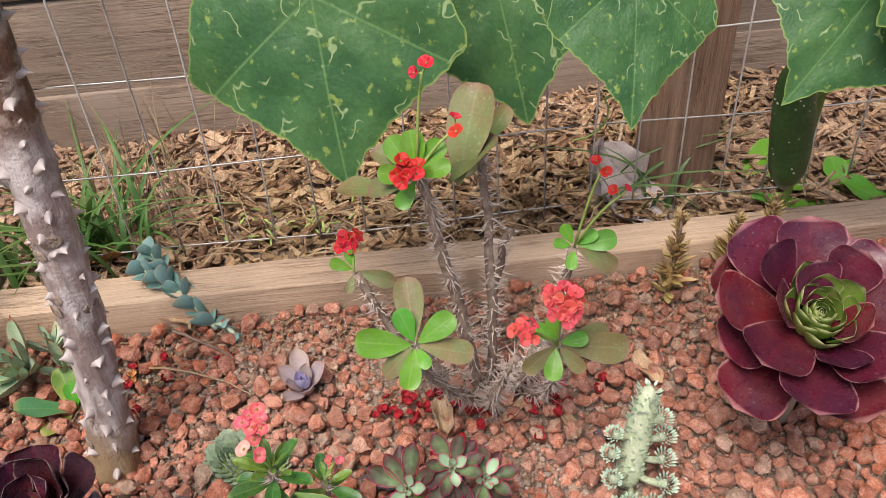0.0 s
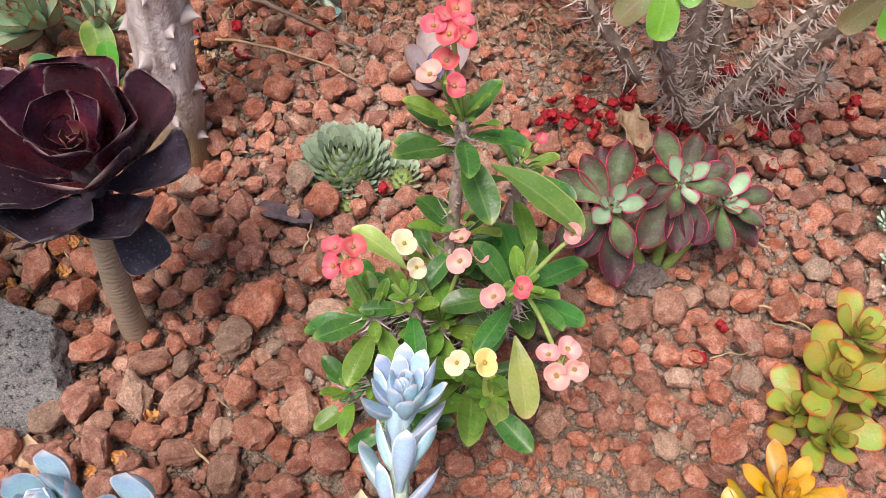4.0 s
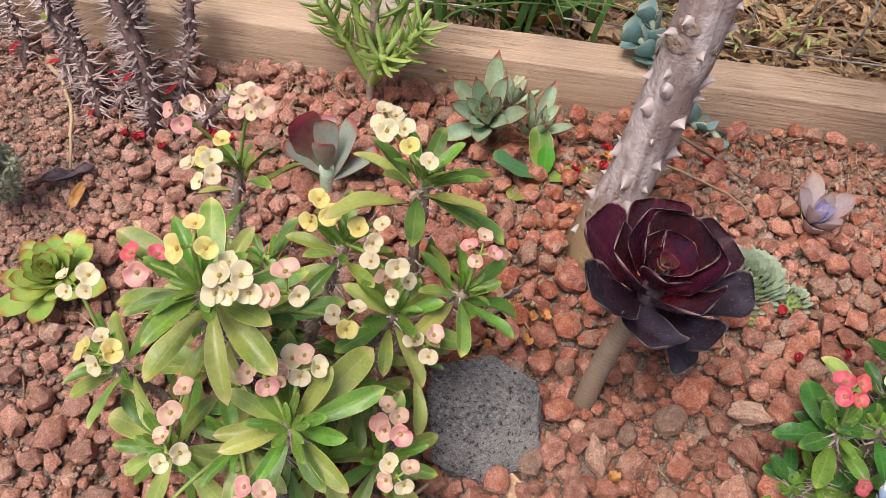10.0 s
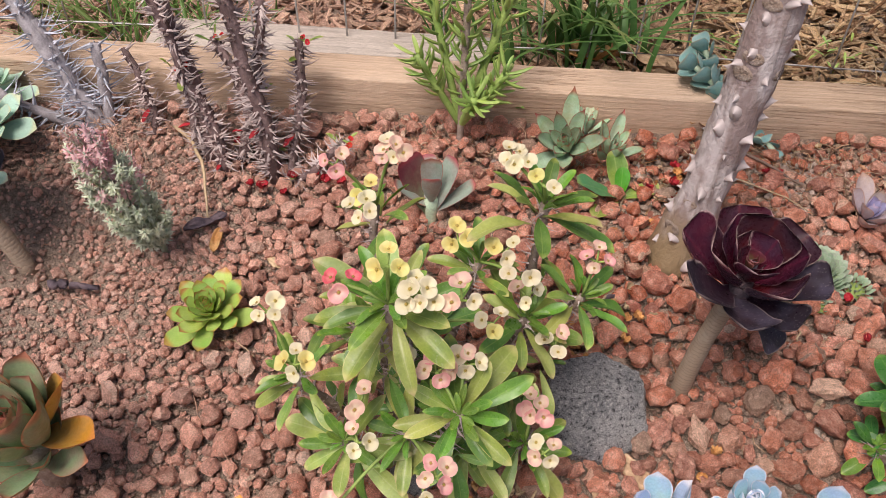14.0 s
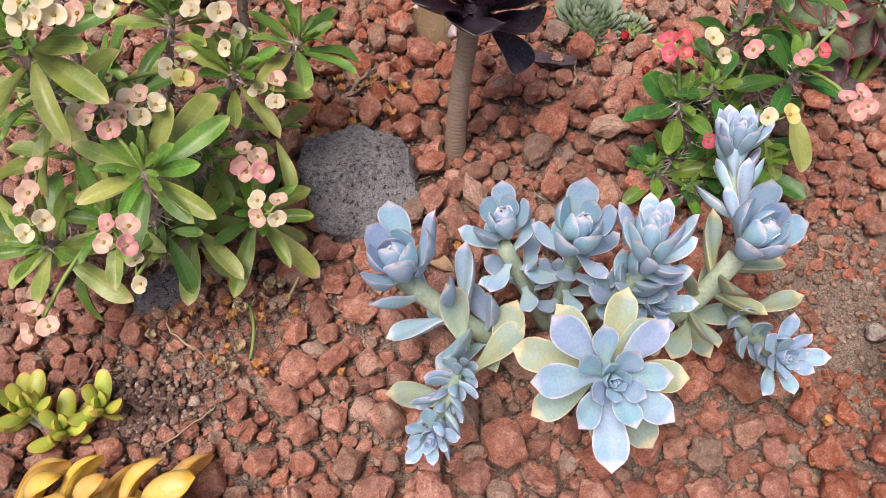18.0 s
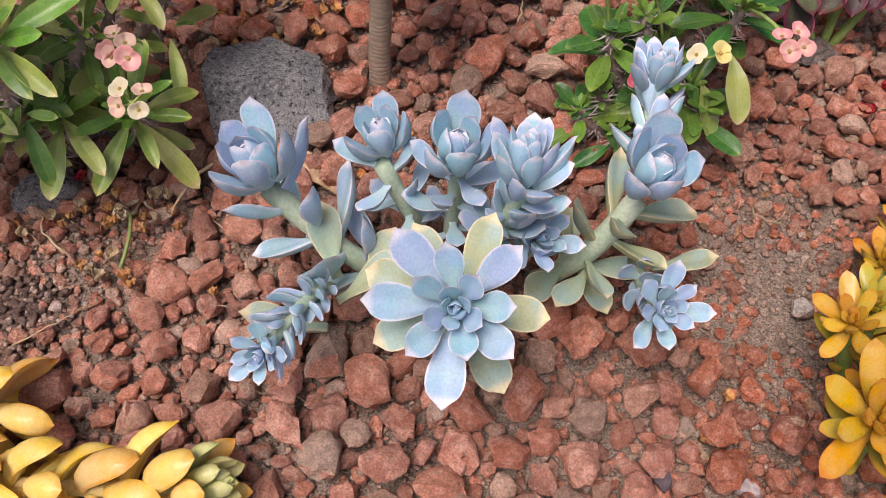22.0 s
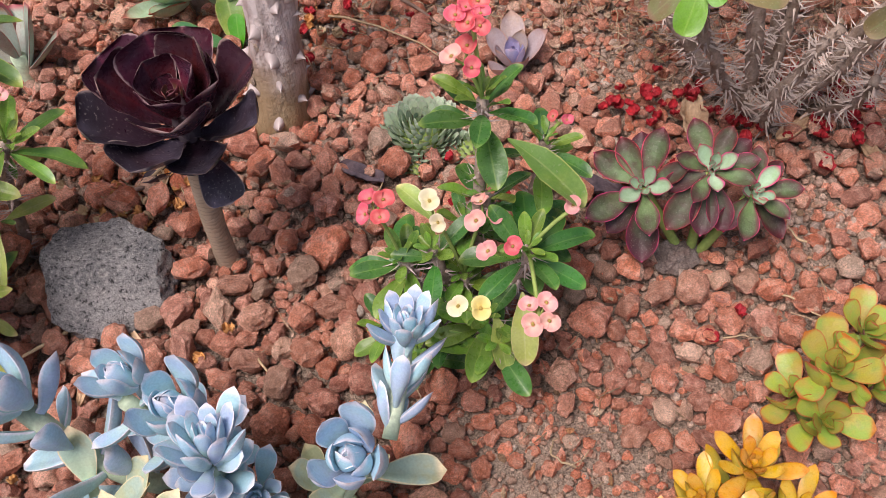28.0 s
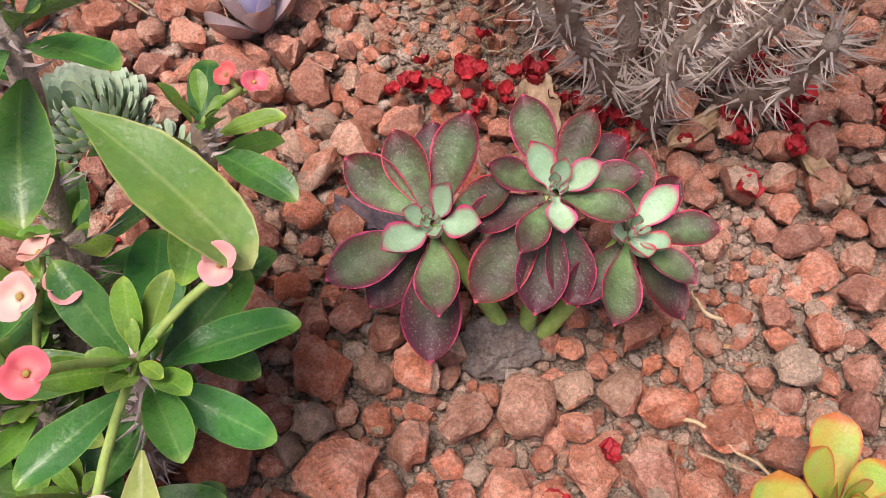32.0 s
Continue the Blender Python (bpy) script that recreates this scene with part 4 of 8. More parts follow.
def head(plant, at, axis, n, L, meshes, seed, e0=15, e1=62, mats=(None,), name="leaf", young=None):
    """A whorl of leaves round a growing tip."""
    rnd = random.Random(seed)
    A = frame_z(at, axis, rnd.uniform(0, 360))
    if young:
        for i in range(6):
            l = L * rnd.uniform(0.18, 0.36)
            m = A @ Matrix.Rotation(radians(i * GOLD), 4, "Z") @ Matrix.Translation((0, 0.0012, 0.001 + 0.0006 * i)) @ Matrix.Rotation(radians(40 + 5 * i + rnd.uniform(-8, 8)), 4, "X") @ Matrix.Diagonal((l * 1.1, l, l, 1))
            part(name, meshes[i % len(meshes)], plant, m, mat=young)
    for i in range(n):
        f = i / max(1, n - 1)
        l = L * (1 - 0.55 * f ** 1.5) * rnd.uniform(0.75, 1.12)
        m = A @ Matrix.Rotation(radians(i * GOLD + rnd.uniform(-14, 14)), 4, "Z") @ Matrix.Translation((0, 0.003, -0.016 * (1 - f) * rnd.uniform(0.5, 1.3))) @ Matrix.Rotation(radians(e0 + (e1 - e0) * f + rnd.uniform(-12, 12)), 4, "X") @ Matrix.Rotation(radians(rnd.uniform(-18, 18)), 4, "Y") @ Matrix.Diagonal((l * rnd.uniform(0.85, 1.12), l, l, 1))
        part(name, meshes[rnd.randrange(len(meshes))], plant, m, mat=young if young and f > 0.62 else mats[rnd.randrange(len(mats))])


def posy(plant, foot, at, n, size, mats, seed, face=(0.0, -0.5, 0.85), spread=0.85):
    """A cluster of flowers on a forked stalk."""
    rnd = random.Random(seed)
    foot, at = Vector(foot), Vector(at)
    d = (at - foot)
    part("flower_stalk", tube("flower_stalk", bend(foot, at - Vector((0, 0, 0.003)), (0, 0, d.length * 0.08), 5), [0.0011] * 6, M_green_stem, 6), plant)
    F = frame_z(at, face)
    for i in range(n):
        q = 2 * math.pi * (i + rnd.uniform(-0.12, 0.12)) / n + seed
        rad = size * spread * (0.62 if n > 1 else 0.0) * (1.0 if n < 5 else 0.75 + 0.5 * (i % 2))
        if n > 6:
            q, rad = i * 2.39996 + seed, size * 0.34 * math.sqrt(i + 0.4)
        o = F @ Vector((rad * math.cos(q), rad * math.sin(q), -0.25 * rad * rad / size + rnd.uniform(-0.15, 0.15) * size))
        ax = (Vector(face) + 0.55 * (o - at) / size + Vector((rnd.uniform(-0.4, 0.4), rnd.uniform(-0.35, 0.35), 0)) * (2.2 if n > 6 else 1.0)).normalized()
        s = size * rnd.uniform(0.78, 1.12) * (1.12 if n > 6 else 1.0)
        ob = part("flower", FLOWER, plant, frame_z(o, ax, rnd.uniform(0, 360)) @ Matrix.Scale(s, 4), mat=mats[i % len(mats)])
        if n < 7:
            part("flower_centre", FLOWER_MID, ob)
        if n > 1:
            part("flower_stalk", tube("flower_stalk", [at - Vector((0, 0, 0.004)), o - ax * 0.001], [0.0007, 0.0007], M_green_stem, 5), plant)


def stem(plant, pts, r0, r1, mat, thorn, n_thorn, length, seed, name="stem", width=0.0009, knob=0.12, up=0.3):
    rr = [r0 + (r1 - r0) * i / (len(pts) - 1) for i in range(len(pts))]
    s = part(name, tube(name, pts, rr, mat, 9, knob, seed), plant)
    tagged(part("spine_cover", spines("spine_cover", pts, rr, thorn, n_thorn, length, width, seed + 1, up), s), kind="stuff")
    return s


def local(base):
    b = Vector(base)
    return lambda *p: Vector(p) - b


# the bush with cream and peach flowers
base = (-0.495, 0.290, 0.041)
P = local(base)
white_bush = thing("crown_of_thorns", base, "bushy crown of thorns with cream, yellow and peach flowers", "flowering plant", "crowns of thorns")
HEADS = [((-0.560, 0.362, 0.182), 10, 0.043, 0), ((-0.517, 0.224, 0.236), 17, 0.052, 1), ((-0.441, 0.335, 0.228), 16, 0.052, 0), ((-0.442, 0.290, 0.168), 16, 0.047, 1), ((-0.472, 0.203, 0.174), 17, 0.049, 1),
         ((-0.478, 0.312, 0.190), 13, 0.041, 0), ((-0.505, 0.212, 0.130), 14, 0.043, 0), ((-0.408, 0.312, 0.172), 13, 0.047, 1), ((-0.585, 0.236, 0.140), 13, 0.047, 1), ((-0.545, 0.208, 0.115), 13, 0.053, 1),
         ((-0.432, 0.232, 0.112), 14, 0.053, 1), ((-0.468, 0.222, 0.116), 10, 0.043, 1), ((-0.555, 0.275, 0.150), 12, 0.043, 0), ((-0.515, 0.265, 0.170), 12, 0.047, 0), ((-0.455, 0.250, 0.145), 10, 0.043, 0), ((-0.530, 0.320, 0.150), 10, 0.041, 0), ((-0.490, 0.226, 0.138), 10, 0.045, 1), ((-0.53, 0.245, 0.19), 10, 0.045, 1)]
rnd = random.Random(31)
for k, (h, n, L, yel) in enumerate(HEADS):
    q = P(*h)
    foot = Vector((rnd.uniform(-0.03, 0.03), rnd.uniform(-0.03, 0.03), 0.0))
    pts = bend(foot, q, Vector((q.x, q.y, 0)) * 0.15, 7, 0.002, rnd)
    stem(white_bush, pts, 0.0040, 0.0028, M_bark, M_thorn, 130, 0.011, 400 + k)
    out = Vector((q.x, q.y, 0.0)) * 3.5 + Vector((0, -0.15, 1.0)) * 0.6
    head(white_bush, q, out, n, L * 0.95, MILII, 50 + k, 0, 62, (L_milii_y, L_milii_y, L_milii_o, None) if yel else (None, L_milii_y, L_milii_o), young=L_milii_b)
    low = pts[4].lerp(pts[5], rnd.random())
    head(white_bush, low + Vector((rnd.uniform(-0.015, 0.015), rnd.uniform(-0.02, 0.01), 0)), out + Vector((rnd.uniform(-0.5, 0.5), rnd.uniform(-0.6, 0.3), 0)), 5, L * 0.8, MILII, 350 + k, -8, 45, (None, L_milii_y, L_milii_o))
for k, (foot, at, n, cols) in enumerate([
        (0, (-0.546, 0.354, 0.240), 6, (B_peach, B_peach, B_cream)), (0, (-0.558, 0.331, 0.221), 2, (B_yellow,)), (0, (-0.582, 0.343, 0.233), 3, (B_rose, B_peach)), (0, (-0.556, 0.310, 0.226), 4, (B_cream,)),
        (1, (-0.498, 0.215, 0.258), 6, (B_cream,)), (1, (-0.516, 0.221, 0.272), 3, (B_yellow,)), (1, (-0.543, 0.224, 0.249), 3, (B_pink, B_rose)), (1, (-0.476, 0.221, 0.255), 3, (B_peach, B_cream)),
        (2, (-0.463, 0.342, 0.256), 5, (B_cream,)), (2, (-0.443, 0.322, 0.256), 2, (B_cream, B_yellow)), (3, (-0.444, 0.293, 0.188), 3, (B_cream, B_peach)), (7, (-0.403, 0.315, 0.206), 4, (B_peach, B_rose)),
        (4, (-0.473, 0.222, 0.199), 5, (B_cream, B_peach, B_cream)), (4, (-0.488, 0.214, 0.199), 4, (B_peach, B_rose)), (10, (-0.430, 0.234, 0.149), 5, (B_peach, B_rose, B_peach)), (10, (-0.420, 0.214, 0.135), 4, (B_cream, B_peach)),
        (9, (-0.528, 0.184, 0.160), 3, (B_cream, B_peach)), (9, (-0.533, 0.209, 0.163), 2, (B_peach,)), (6, (-0.478, 0.166, 0.168), 4, (B_rose, B_peach)), (8, (-0.573, 0.213, 0.185), 4, (B_yellow, B_cream)),
        (8, (-0.601, 0.246, 0.190), 4, (B_cream,)), (3, (-0.422, 0.278, 0.162), 3, (B_cream, B_peach)), (5, (-0.493, 0.313, 0.210), 3, (B_yellow,)), (5, (-0.462, 0.306, 0.212), 3, (B_cream, B_yellow)),
        (13, (-0.505, 0.238, 0.188), 3, (B_yellow, B_cream)), (13, (-0.462, 0.262, 0.192), 3, (B_cream, B_yellow)), (6, (-0.546, 0.172, 0.092), 3, (B_peach,)), (11, (-0.490, 0.186, 0.116), 2, (B_cream,)), (5, (-0.450, 0.288, 0.208), 2, (B_cream,))]):
    posy(white_bush, P(*HEADS[foot][0]), P(*at), n, 0.0114, cols, 600 + k, spread=0.95)

# the small bush with pink flowers
base = (-0.142, 0.325, 0.046)
P = local(base)
pink_bush = thing("crown_of_thorns", base, "small crown of thorns with glossy leaves and pink flowers", "flowering plant", "crowns of thorns")
HEADS2 = [((-0.142, 0.353, 0.208), 13, 0.041, 8), ((-0.180, 0.312, 0.124), 12, 0.038, 0), ((-0.147, 0.318, 0.112), 12, 0.038, 0), ((-0.111, 0.315, 0.144), 13, 0.046, 0), ((-0.113, 0.372, 0.168), 9, 0.034, 0),
          ((-0.168, 0.330, 0.105), 9, 0.034, 0), ((-0.130, 0.300, 0.100), 9, 0.041, 0), ((-0.180, 0.300, 0.090), 9, 0.030, 0), ((-0.140, 0.345, 0.150), 9, 0.038, 0), ((-0.156, 0.300, 0.082), 9, 0.033, 0), ((-0.118, 0.340, 0.125), 9, 0.039, 0), ((-0.150, 0.340, 0.130), 9, 0.034, 0), ((-0.162, 0.312, 0.135), 6, 0.036, 0), ((-0.190, 0.297, 0.080), 7, 0.036, 0), ((-0.168, 0.288, 0.072), 7, 0.034, 0), ((-0.122, 0.290, 0.092), 7, 0.040, 0)]
rnd = random.Random(32)
for k, (h, n, L, _) in enumerate(HEADS2):
    q = P(*h)
    foot = Vector((rnd.uniform(-0.01, 0.01), rnd.uniform(-0.01, 0.01), 0.0))
    pts = bend(foot, q, Vector((q.x, q.y, 0)) * 0.2, 7, 0.002, rnd)
    stem(pink_bush, pts, 0.0042, 0.0030, M_bark, M_thorn, 130, 0.010, 430 + k)
    head(pink_bush, q, Vector((q.x, q.y, 0.0)) * 3.0 + Vector((0, -0.2, 1.0)) * 0.6, n, L * 0.9, PINKL, 90 + k, 4, 60, (None, None, None, None, None, None, L_milii_b), young=L_milii_b)
for k, (foot, at, n, cols) in enumerate([(0, (-0.148, 0.361, 0.250), 6, (B_pink,)), (0, (-0.150, 0.352, 0.232), 3, (B_pink, B_rose)), (1, (-0.190, 0.310, 0.165), 4, (B_pink,)), (3, (-0.120, 0.289, 0.173), 2, (B_rose, B_pink)), (3, (-0.097, 0.267, 0.157), 4, (B_rose,)),
                                         (2, (-0.162, 0.320, 0.157), 2, (B_cream,)), (6, (-0.133, 0.276, 0.141), 2, (B_yellow, B_cream)), (3, (-0.091, 0.326, 0.170), 1, (B_rose,)), (2, (-0.137, 0.326, 0.156), 3, (B_rose,)), (4, (-0.1075, 0.386, 0.1725), 2, (B_pink,)), (9, (-0.165, 0.286, 0.112), 1, (B_pink,))]):
    posy(pink_bush, P(*HEADS2[foot][0]), P(*at), n, 0.0075 if foot == 4 else 0.0112, cols, 660 + k)

for a, e, L, at, mt in ((-112, -14, 0.052, (-0.128, 0.346, 0.190), L_milii_y), (-165, -30, 0.040, (-0.112, 0.306, 0.120), L_milii_o), (-150, -40, 0.034, (-0.126, 0.300, 0.105), L_milii_y), (60, 30, 0.034, (-0.165, 0.335, 0.130), L_milii_o)):
    part("leaf", PINKL[0], pink_bush, Matrix.Translation(P(*at)) @ Matrix.Rotation(radians(a), 4, "Z") @ Matrix.Rotation(radians(e), 4, "X") @ Matrix.Diagonal((L, L, L, 1)), "yellowing old leaf", mt)

# the tall one with red flowers
base = (0.004, 0.525, 0.083)
P = local(base)
red_bush = thing("crown_of_thorns", base, "sparse crown of thorns with long grey spines and red flowers", "flowering plant", "crowns of thorns")
rnd = random.Random(33)
STEMS = [((0, 0, 0), (-0.034, 0.478, 0.365), 0.0075, 0.006, 260), ((0.012, 0.006, 0), (0.012, 0.545, 0.340), 0.0065, 0.005, 200), ((0.010, -0.010, 0), (-0.044, 0.446, 0.222), 0.006, 0.005, 160), ((-0.010, 0.015, 0), (-0.096, 0.536, 0.228), 0.006, 0.005, 150),
         ((0.02, 0, 0), (0.062, 0.440, 0.232), 0.0065, 0.005, 170), ((0.025, 0.010, 0), (0.080, 0.503, 0.272), 0.0065, 0.005, 190), ((0.015, -0.02, 0), (0.035, 0.470, 0.190), 0.006, 0.005, 150), ((0.03, 0, 0), (0.065, 0.480, 0.150), 0.006, 0.005, 140), ((0.01, 0.02, 0), (0.035, 0.560, 0.250), 0.006, 0.005, 150)]
for k, (f, h, r0, r1, n) in enumerate(STEMS):
    q = P(*h)
    stem(red_bush, bend(Vector(f), q, (rnd.uniform(-0.012, 0.012), rnd.uniform(-0.012, 0.012), 0), 9, 0.002, rnd), r0 * 0.72, r1 * 0.72, M_bark, M_thorn_pale, int(n * 1.25), 0.0150, 470 + k, width=0.0008, knob=0.25, up=0.1)
def whorl(plant, at, axis, rows, meshes, mats):
    """Broad leaves round a tip: the way each one turns, its rise, its length and its kind."""
    for i, (a, e, L, kind) in enumerate(rows):
        part("leaf", meshes[i % len(meshes)], plant, frame_z(at, axis, a) @ Matrix.Translation((0, 0.003, 0)) @ Matrix.Rotation(radians(e), 4, "X") @ Matrix.Rotation(radians((i * 53) % 31 - 15), 4, "Y") @ Matrix.Diagonal((L * (0.8 if kind else 0.95), L, L, 1)), mat=mats[kind])


FACE = (0.0, -0.72, 0.70)
RED_MATS = (None, L_milii_dull)
for at, rows in (((-0.034, 0.474, 0.362), [(35, 26, 0.031, 0), (4, 36, 0.031, 0), (-75, 26, 0.023, 0), (85, 26, 0.025, 0), (52, 4, 0.034, 1), (-38, 22, 0.028, 0), (150, 10, 0.022, 0), (100, -8, 0.034, 1)]),
                 ((-0.044, 0.446, 0.230), [(86, 14, 0.043, 0), (22, 30, 0.029, 0), (-55, 20, 0.035, 0), (170, 10, 0.031, 0), (-150, 32, 0.019, 0), (6, 4, 0.050, 1), (-100, 0, 0.042, 1), (132, -6, 0.032, 1)]),
                 ((0.062, 0.440, 0.232), [(48, 26, 0.020, 0), (168, 14, 0.025, 0), (-80, 26, 0.021, 0), (10, 34, 0.022, 0), (-97, 2, 0.052, 1), (-80, -6, 0.040, 1), (130, -4, 0.030, 1), (-140, 4, 0.026, 1)]),
                 ((0.081, 0.503, 0.274), [(80, 26, 0.015, 0), (-82, 14, 0.030, 0), (165, 22, 0.017, 0), (30, 36, 0.018, 0), (-120, 0, 0.034, 1), (-60, 30, 0.018, 0)]),
                 ((-0.097, 0.538, 0.230), [(70, 18, 0.020, 0), (-110, 6, 0.032, 1), (160, 10, 0.018, 1), (20, 26, 0.016, 0)]),
                 ((0.012, 0.545, 0.342), [(40, 30, 0.030, 1), (-40, 26, 0.034, 1), (150, 10, 0.024, 1)])):
    whorl(red_bush, P(*at), FACE, rows, BROAD, RED_MATS)
for k, (foot, at, n, s, cols) in enumerate([((-0.034, 0.478, 0.362), (-0.040, 0.462, 0.376), 8, 0.0100, (B_red,)), ((-0.034, 0.478, 0.365), (-0.026, 0.480, 0.440), 2, 0.0098, (B_red,)), ((-0.034, 0.478, 0.362), (-0.006, 0.480, 0.398), 2, 0.0098, (B_red,)), ((-0.098, 0.536, 0.230), (-0.100, 0.553, 0.250), 8, 0.0105, (B_red,)),
                                            ((0.062, 0.438, 0.232), (0.063, 0.418, 0.294), 17, 0.0098, (B_coral,)), ((0.062, 0.438, 0.232), (0.036, 0.413, 0.273), 9, 0.0088, (B_coral,)), ((0.081, 0.503, 0.274), (0.098, 0.505, 0.345), 2, 0.0098, (B_red,)), ((0.081, 0.503, 0.274), (0.112, 0.500, 0.325), 2, 0.0098, (B_red,))]):
    posy(red_bush, P(*foot), P(*at), n, s, cols, 700 + k)

for k, (x, y, z, a, e, L) in enumerate([(-0.006, 0.488, 0.345, -22, 58, 0.074), (-0.012, 0.484, 0.350, -50, 34, 0.048), (-0.045, 0.480, 0.345, 75, 5, 0.050)]):
    part("leaf", BROAD[k % 3], red_bush, Matrix.Translation(P(x, y, z)) @ Matrix.Rotation(radians(a), 4, "Z") @ Matrix.Rotation(radians(e), 4, "X") @ Matrix.Diagonal((L * 0.8, L, L, 1)), "dull olive old leaf", L_milii_dull)

# bare thorny stems at the back of the bed
base = (-0.715, 0.492, 0.078)
P = local(base)
bare_bush = thing("thorny_stems", base, "clump of nearly leafless reddish thorny stems", "thorny plant")
rnd = random.Random(34)
for k, (f, h, r) in enumerate([((-0.690, 0.488), (-0.745, 0.520, 0.330), 0.0085), ((-0.752, 0.495), (-0.815, 0.545, 0.320), 0.008), ((-0.740, 0.490), (-0.778, 0.510, 0.180), 0.007), ((-0.820, 0.520), (-0.850, 0.550, 0.165), 0.005), ((-0.680, 0.490), (-0.680, 0.560, 0.190), 0.006),
                               ((-0.700, 0.495), (-0.752, 0.540, 0.195), 0.006), ((-0.678, 0.486), (-0.628, 0.505, 0.125), 0.005), ((-0.73, 0.50), (-0.70, 0.53, 0.24), 0.006), ((-0.765, 0.50), (-0.79, 0.51, 0.26), 0.006)]):
    a = P(f[0], f[1], gz(*f))
    pts = bend(a, P(*h), (0.006, 0.0, 0.0), 9, 0.002, rnd)
    stem(bare_bush, pts, r * 0.85, r * 0.65, M_bark_red, M_thorn, int(1500 * (P(*h) - a).length), 0.015, 520 + k, width=0.0017, knob=0.28, up=0.0)
    for j in range(3):
        i = rnd.randrange(1, 8)
        o = pts[i] + Vector((rnd.uniform(-0.012, 0.012), rnd.uniform(-0.012, 0.004), 0.0))
        part("leaf", MILII[j], bare_bush, Matrix.Translation(pts[i]) @ Matrix.Rotation(rnd.uniform(0, 6.3), 4, "Z") @ Matrix.Rotation(rnd.uniform(-0.3, 1.0), 4, "X") @ Matrix.Scale(rnd.uniform(0.012, 0.022), 4), mat=(L_milii_y, M_petal_red, M_dry)[j])
    if k in (0, 2, 4, 5, 6):
        head(bare_bush, P(*h), (0, 0, 1), 4, 0.022, MILII, 140 + k, 20, 70, (L_milii_y,))
        posy(bare_bush, P(*h), P(*h) + Vector((0.008, -0.006, 0.004)), 2, 0.006, (B_red,), 740 + k)
# blue-grey spiny tangle
base = (-0.880, 0.523, 0.084)
P = local(base)
blue_bush = thing("spiny_tangle", base, "leaning blue-grey stems covered in long pale spines", "thorny plant")
for k, (h, r) in enumerate([((-0.975, 0.560, 0.260), 0.009), ((-0.965, 0.505, 0.130), 0.006), ((-0.935, 0.545, 0.185), 0.008), ((-0.875, 0.545, 0.170), 0.006)]):
    pts = bend((0.004 * k, 0, 0), P(*h), (0, 0, -0.008), 8, 0.002, rnd)
    stem(blue_bush, pts, r, r * 0.8, M_bark_blue, M_thorn_blue, int(700 * P(*h).length), 0.030, 560 + k, width=0.0015, up=0.1)

# the thick spiny trunk
base = (-0.328, 0.470, 0.072)
trunk = thing("spiny_succulent", base, "thick silvery grey succulent trunk studded with stout pale thorns", "succulent")
tp = [Vector((0.082 * z + 0.006 * math.sin(9 * z), 0.050 * z - 0.25 * z * z * 0.1, z - 0.01)) for z in np.linspace(0, 0.62, 48)]
tr = [(0.0178 - 0.0022 * (i / 47) + 0.007 * max(0.0, 1 - i / 6.0)) * (1.0 if i < 38 else 1 - 0.05 * (i - 38)) * (1 + 0.03 * math.sin(i * 1.9)) for i in range(48)]
part("trunk", tube("trunk", tp, tr, M_trunk, 28, 0.075, 5), trunk)
M_big_thorn = Net("stout_thorn", 0.5, 0.4)
_, _v = M_big_thorn.uv()
M_big_thorn = M_big_thorn.done(M_big_thorn.mix(M_big_thorn.step(_v, 0.1, 0.6), (0.40, 0.34, 0.325), (0.52, 0.455, 0.435)))
rnd = random.Random(6)


def lathe(name, rings, mat, sides, squash=1.0, lean=0.0):
    """Rings of (radius, height) round Z, flattened along X."""
    verts = [(w * squash * math.cos(2 * math.pi * k / sides), w * math.sin(2 * math.pi * k / sides) + lean * max(0.0, z) ** 1.5, z) for w, z in rings for k in range(sides)]
    faces = [(r * sides + k, r * sides + (k + 1) % sides, (r + 1) * sides + (k + 1) % sides, (r + 1) * sides + k) for r in range(len(rings) - 1) for k in range(sides)]
    return mesh_of(name, verts, faces, mat, [(0.5, r / (len(rings) - 1)) for r in range(len(rings)) for k in range(sides)])


fork = bend(tp[23], Vector((-0.092, 0.030, 0.425)), (0.004, 0.0, -0.012), 12)
fr = [0.0135 - 0.0030 * i / 12 for i in range(13)]
part("branch", tube("branch", fork, fr, M_bark_silver, 18, 0.06, 8), trunk)
for a, e, L, mt in ((-70, 20, 0.060, L_milii_y), (-10, -25, 0.055, L_milii_o), (60, 10, 0.060, L_milii_bright), (150, 25, 0.055, L_milii_bright), (-130, 5, 0.055, L_milii_bright), (20, 50, 0.05, L_milii_bright)):
    part("leaf", BROAD[abs(a) % 3], trunk, Matrix.Translation(fork[8] + Vector((0.0, -0.006, 0.008))) @ Matrix.Rotation(radians(a), 4, "Z") @ Matrix.Rotation(radians(e), 4, "X") @ Matrix.Diagonal((L * 0.8, L, L, 1)), mat=mt)
THORNS = [lathe("thorn", [(0.0100, -0.0045), (0.0076, -0.0006), (0.0052, 0.0016), (0.0030, 0.0036), (0.0014, 0.0060), (0.0001, 0.0086)], M_big_thorn, 10, 0.62, l) for l in (2.2, -2.5, 0.6)]
SCAR = lathe("leaf_scar", [(0.0085, -0.001), (0.0068, 0.0018), (0.0046, 0.0006), (0.0030, 0.0016), (0.0006, 0.0012)], M_bark, 12, 1.5)
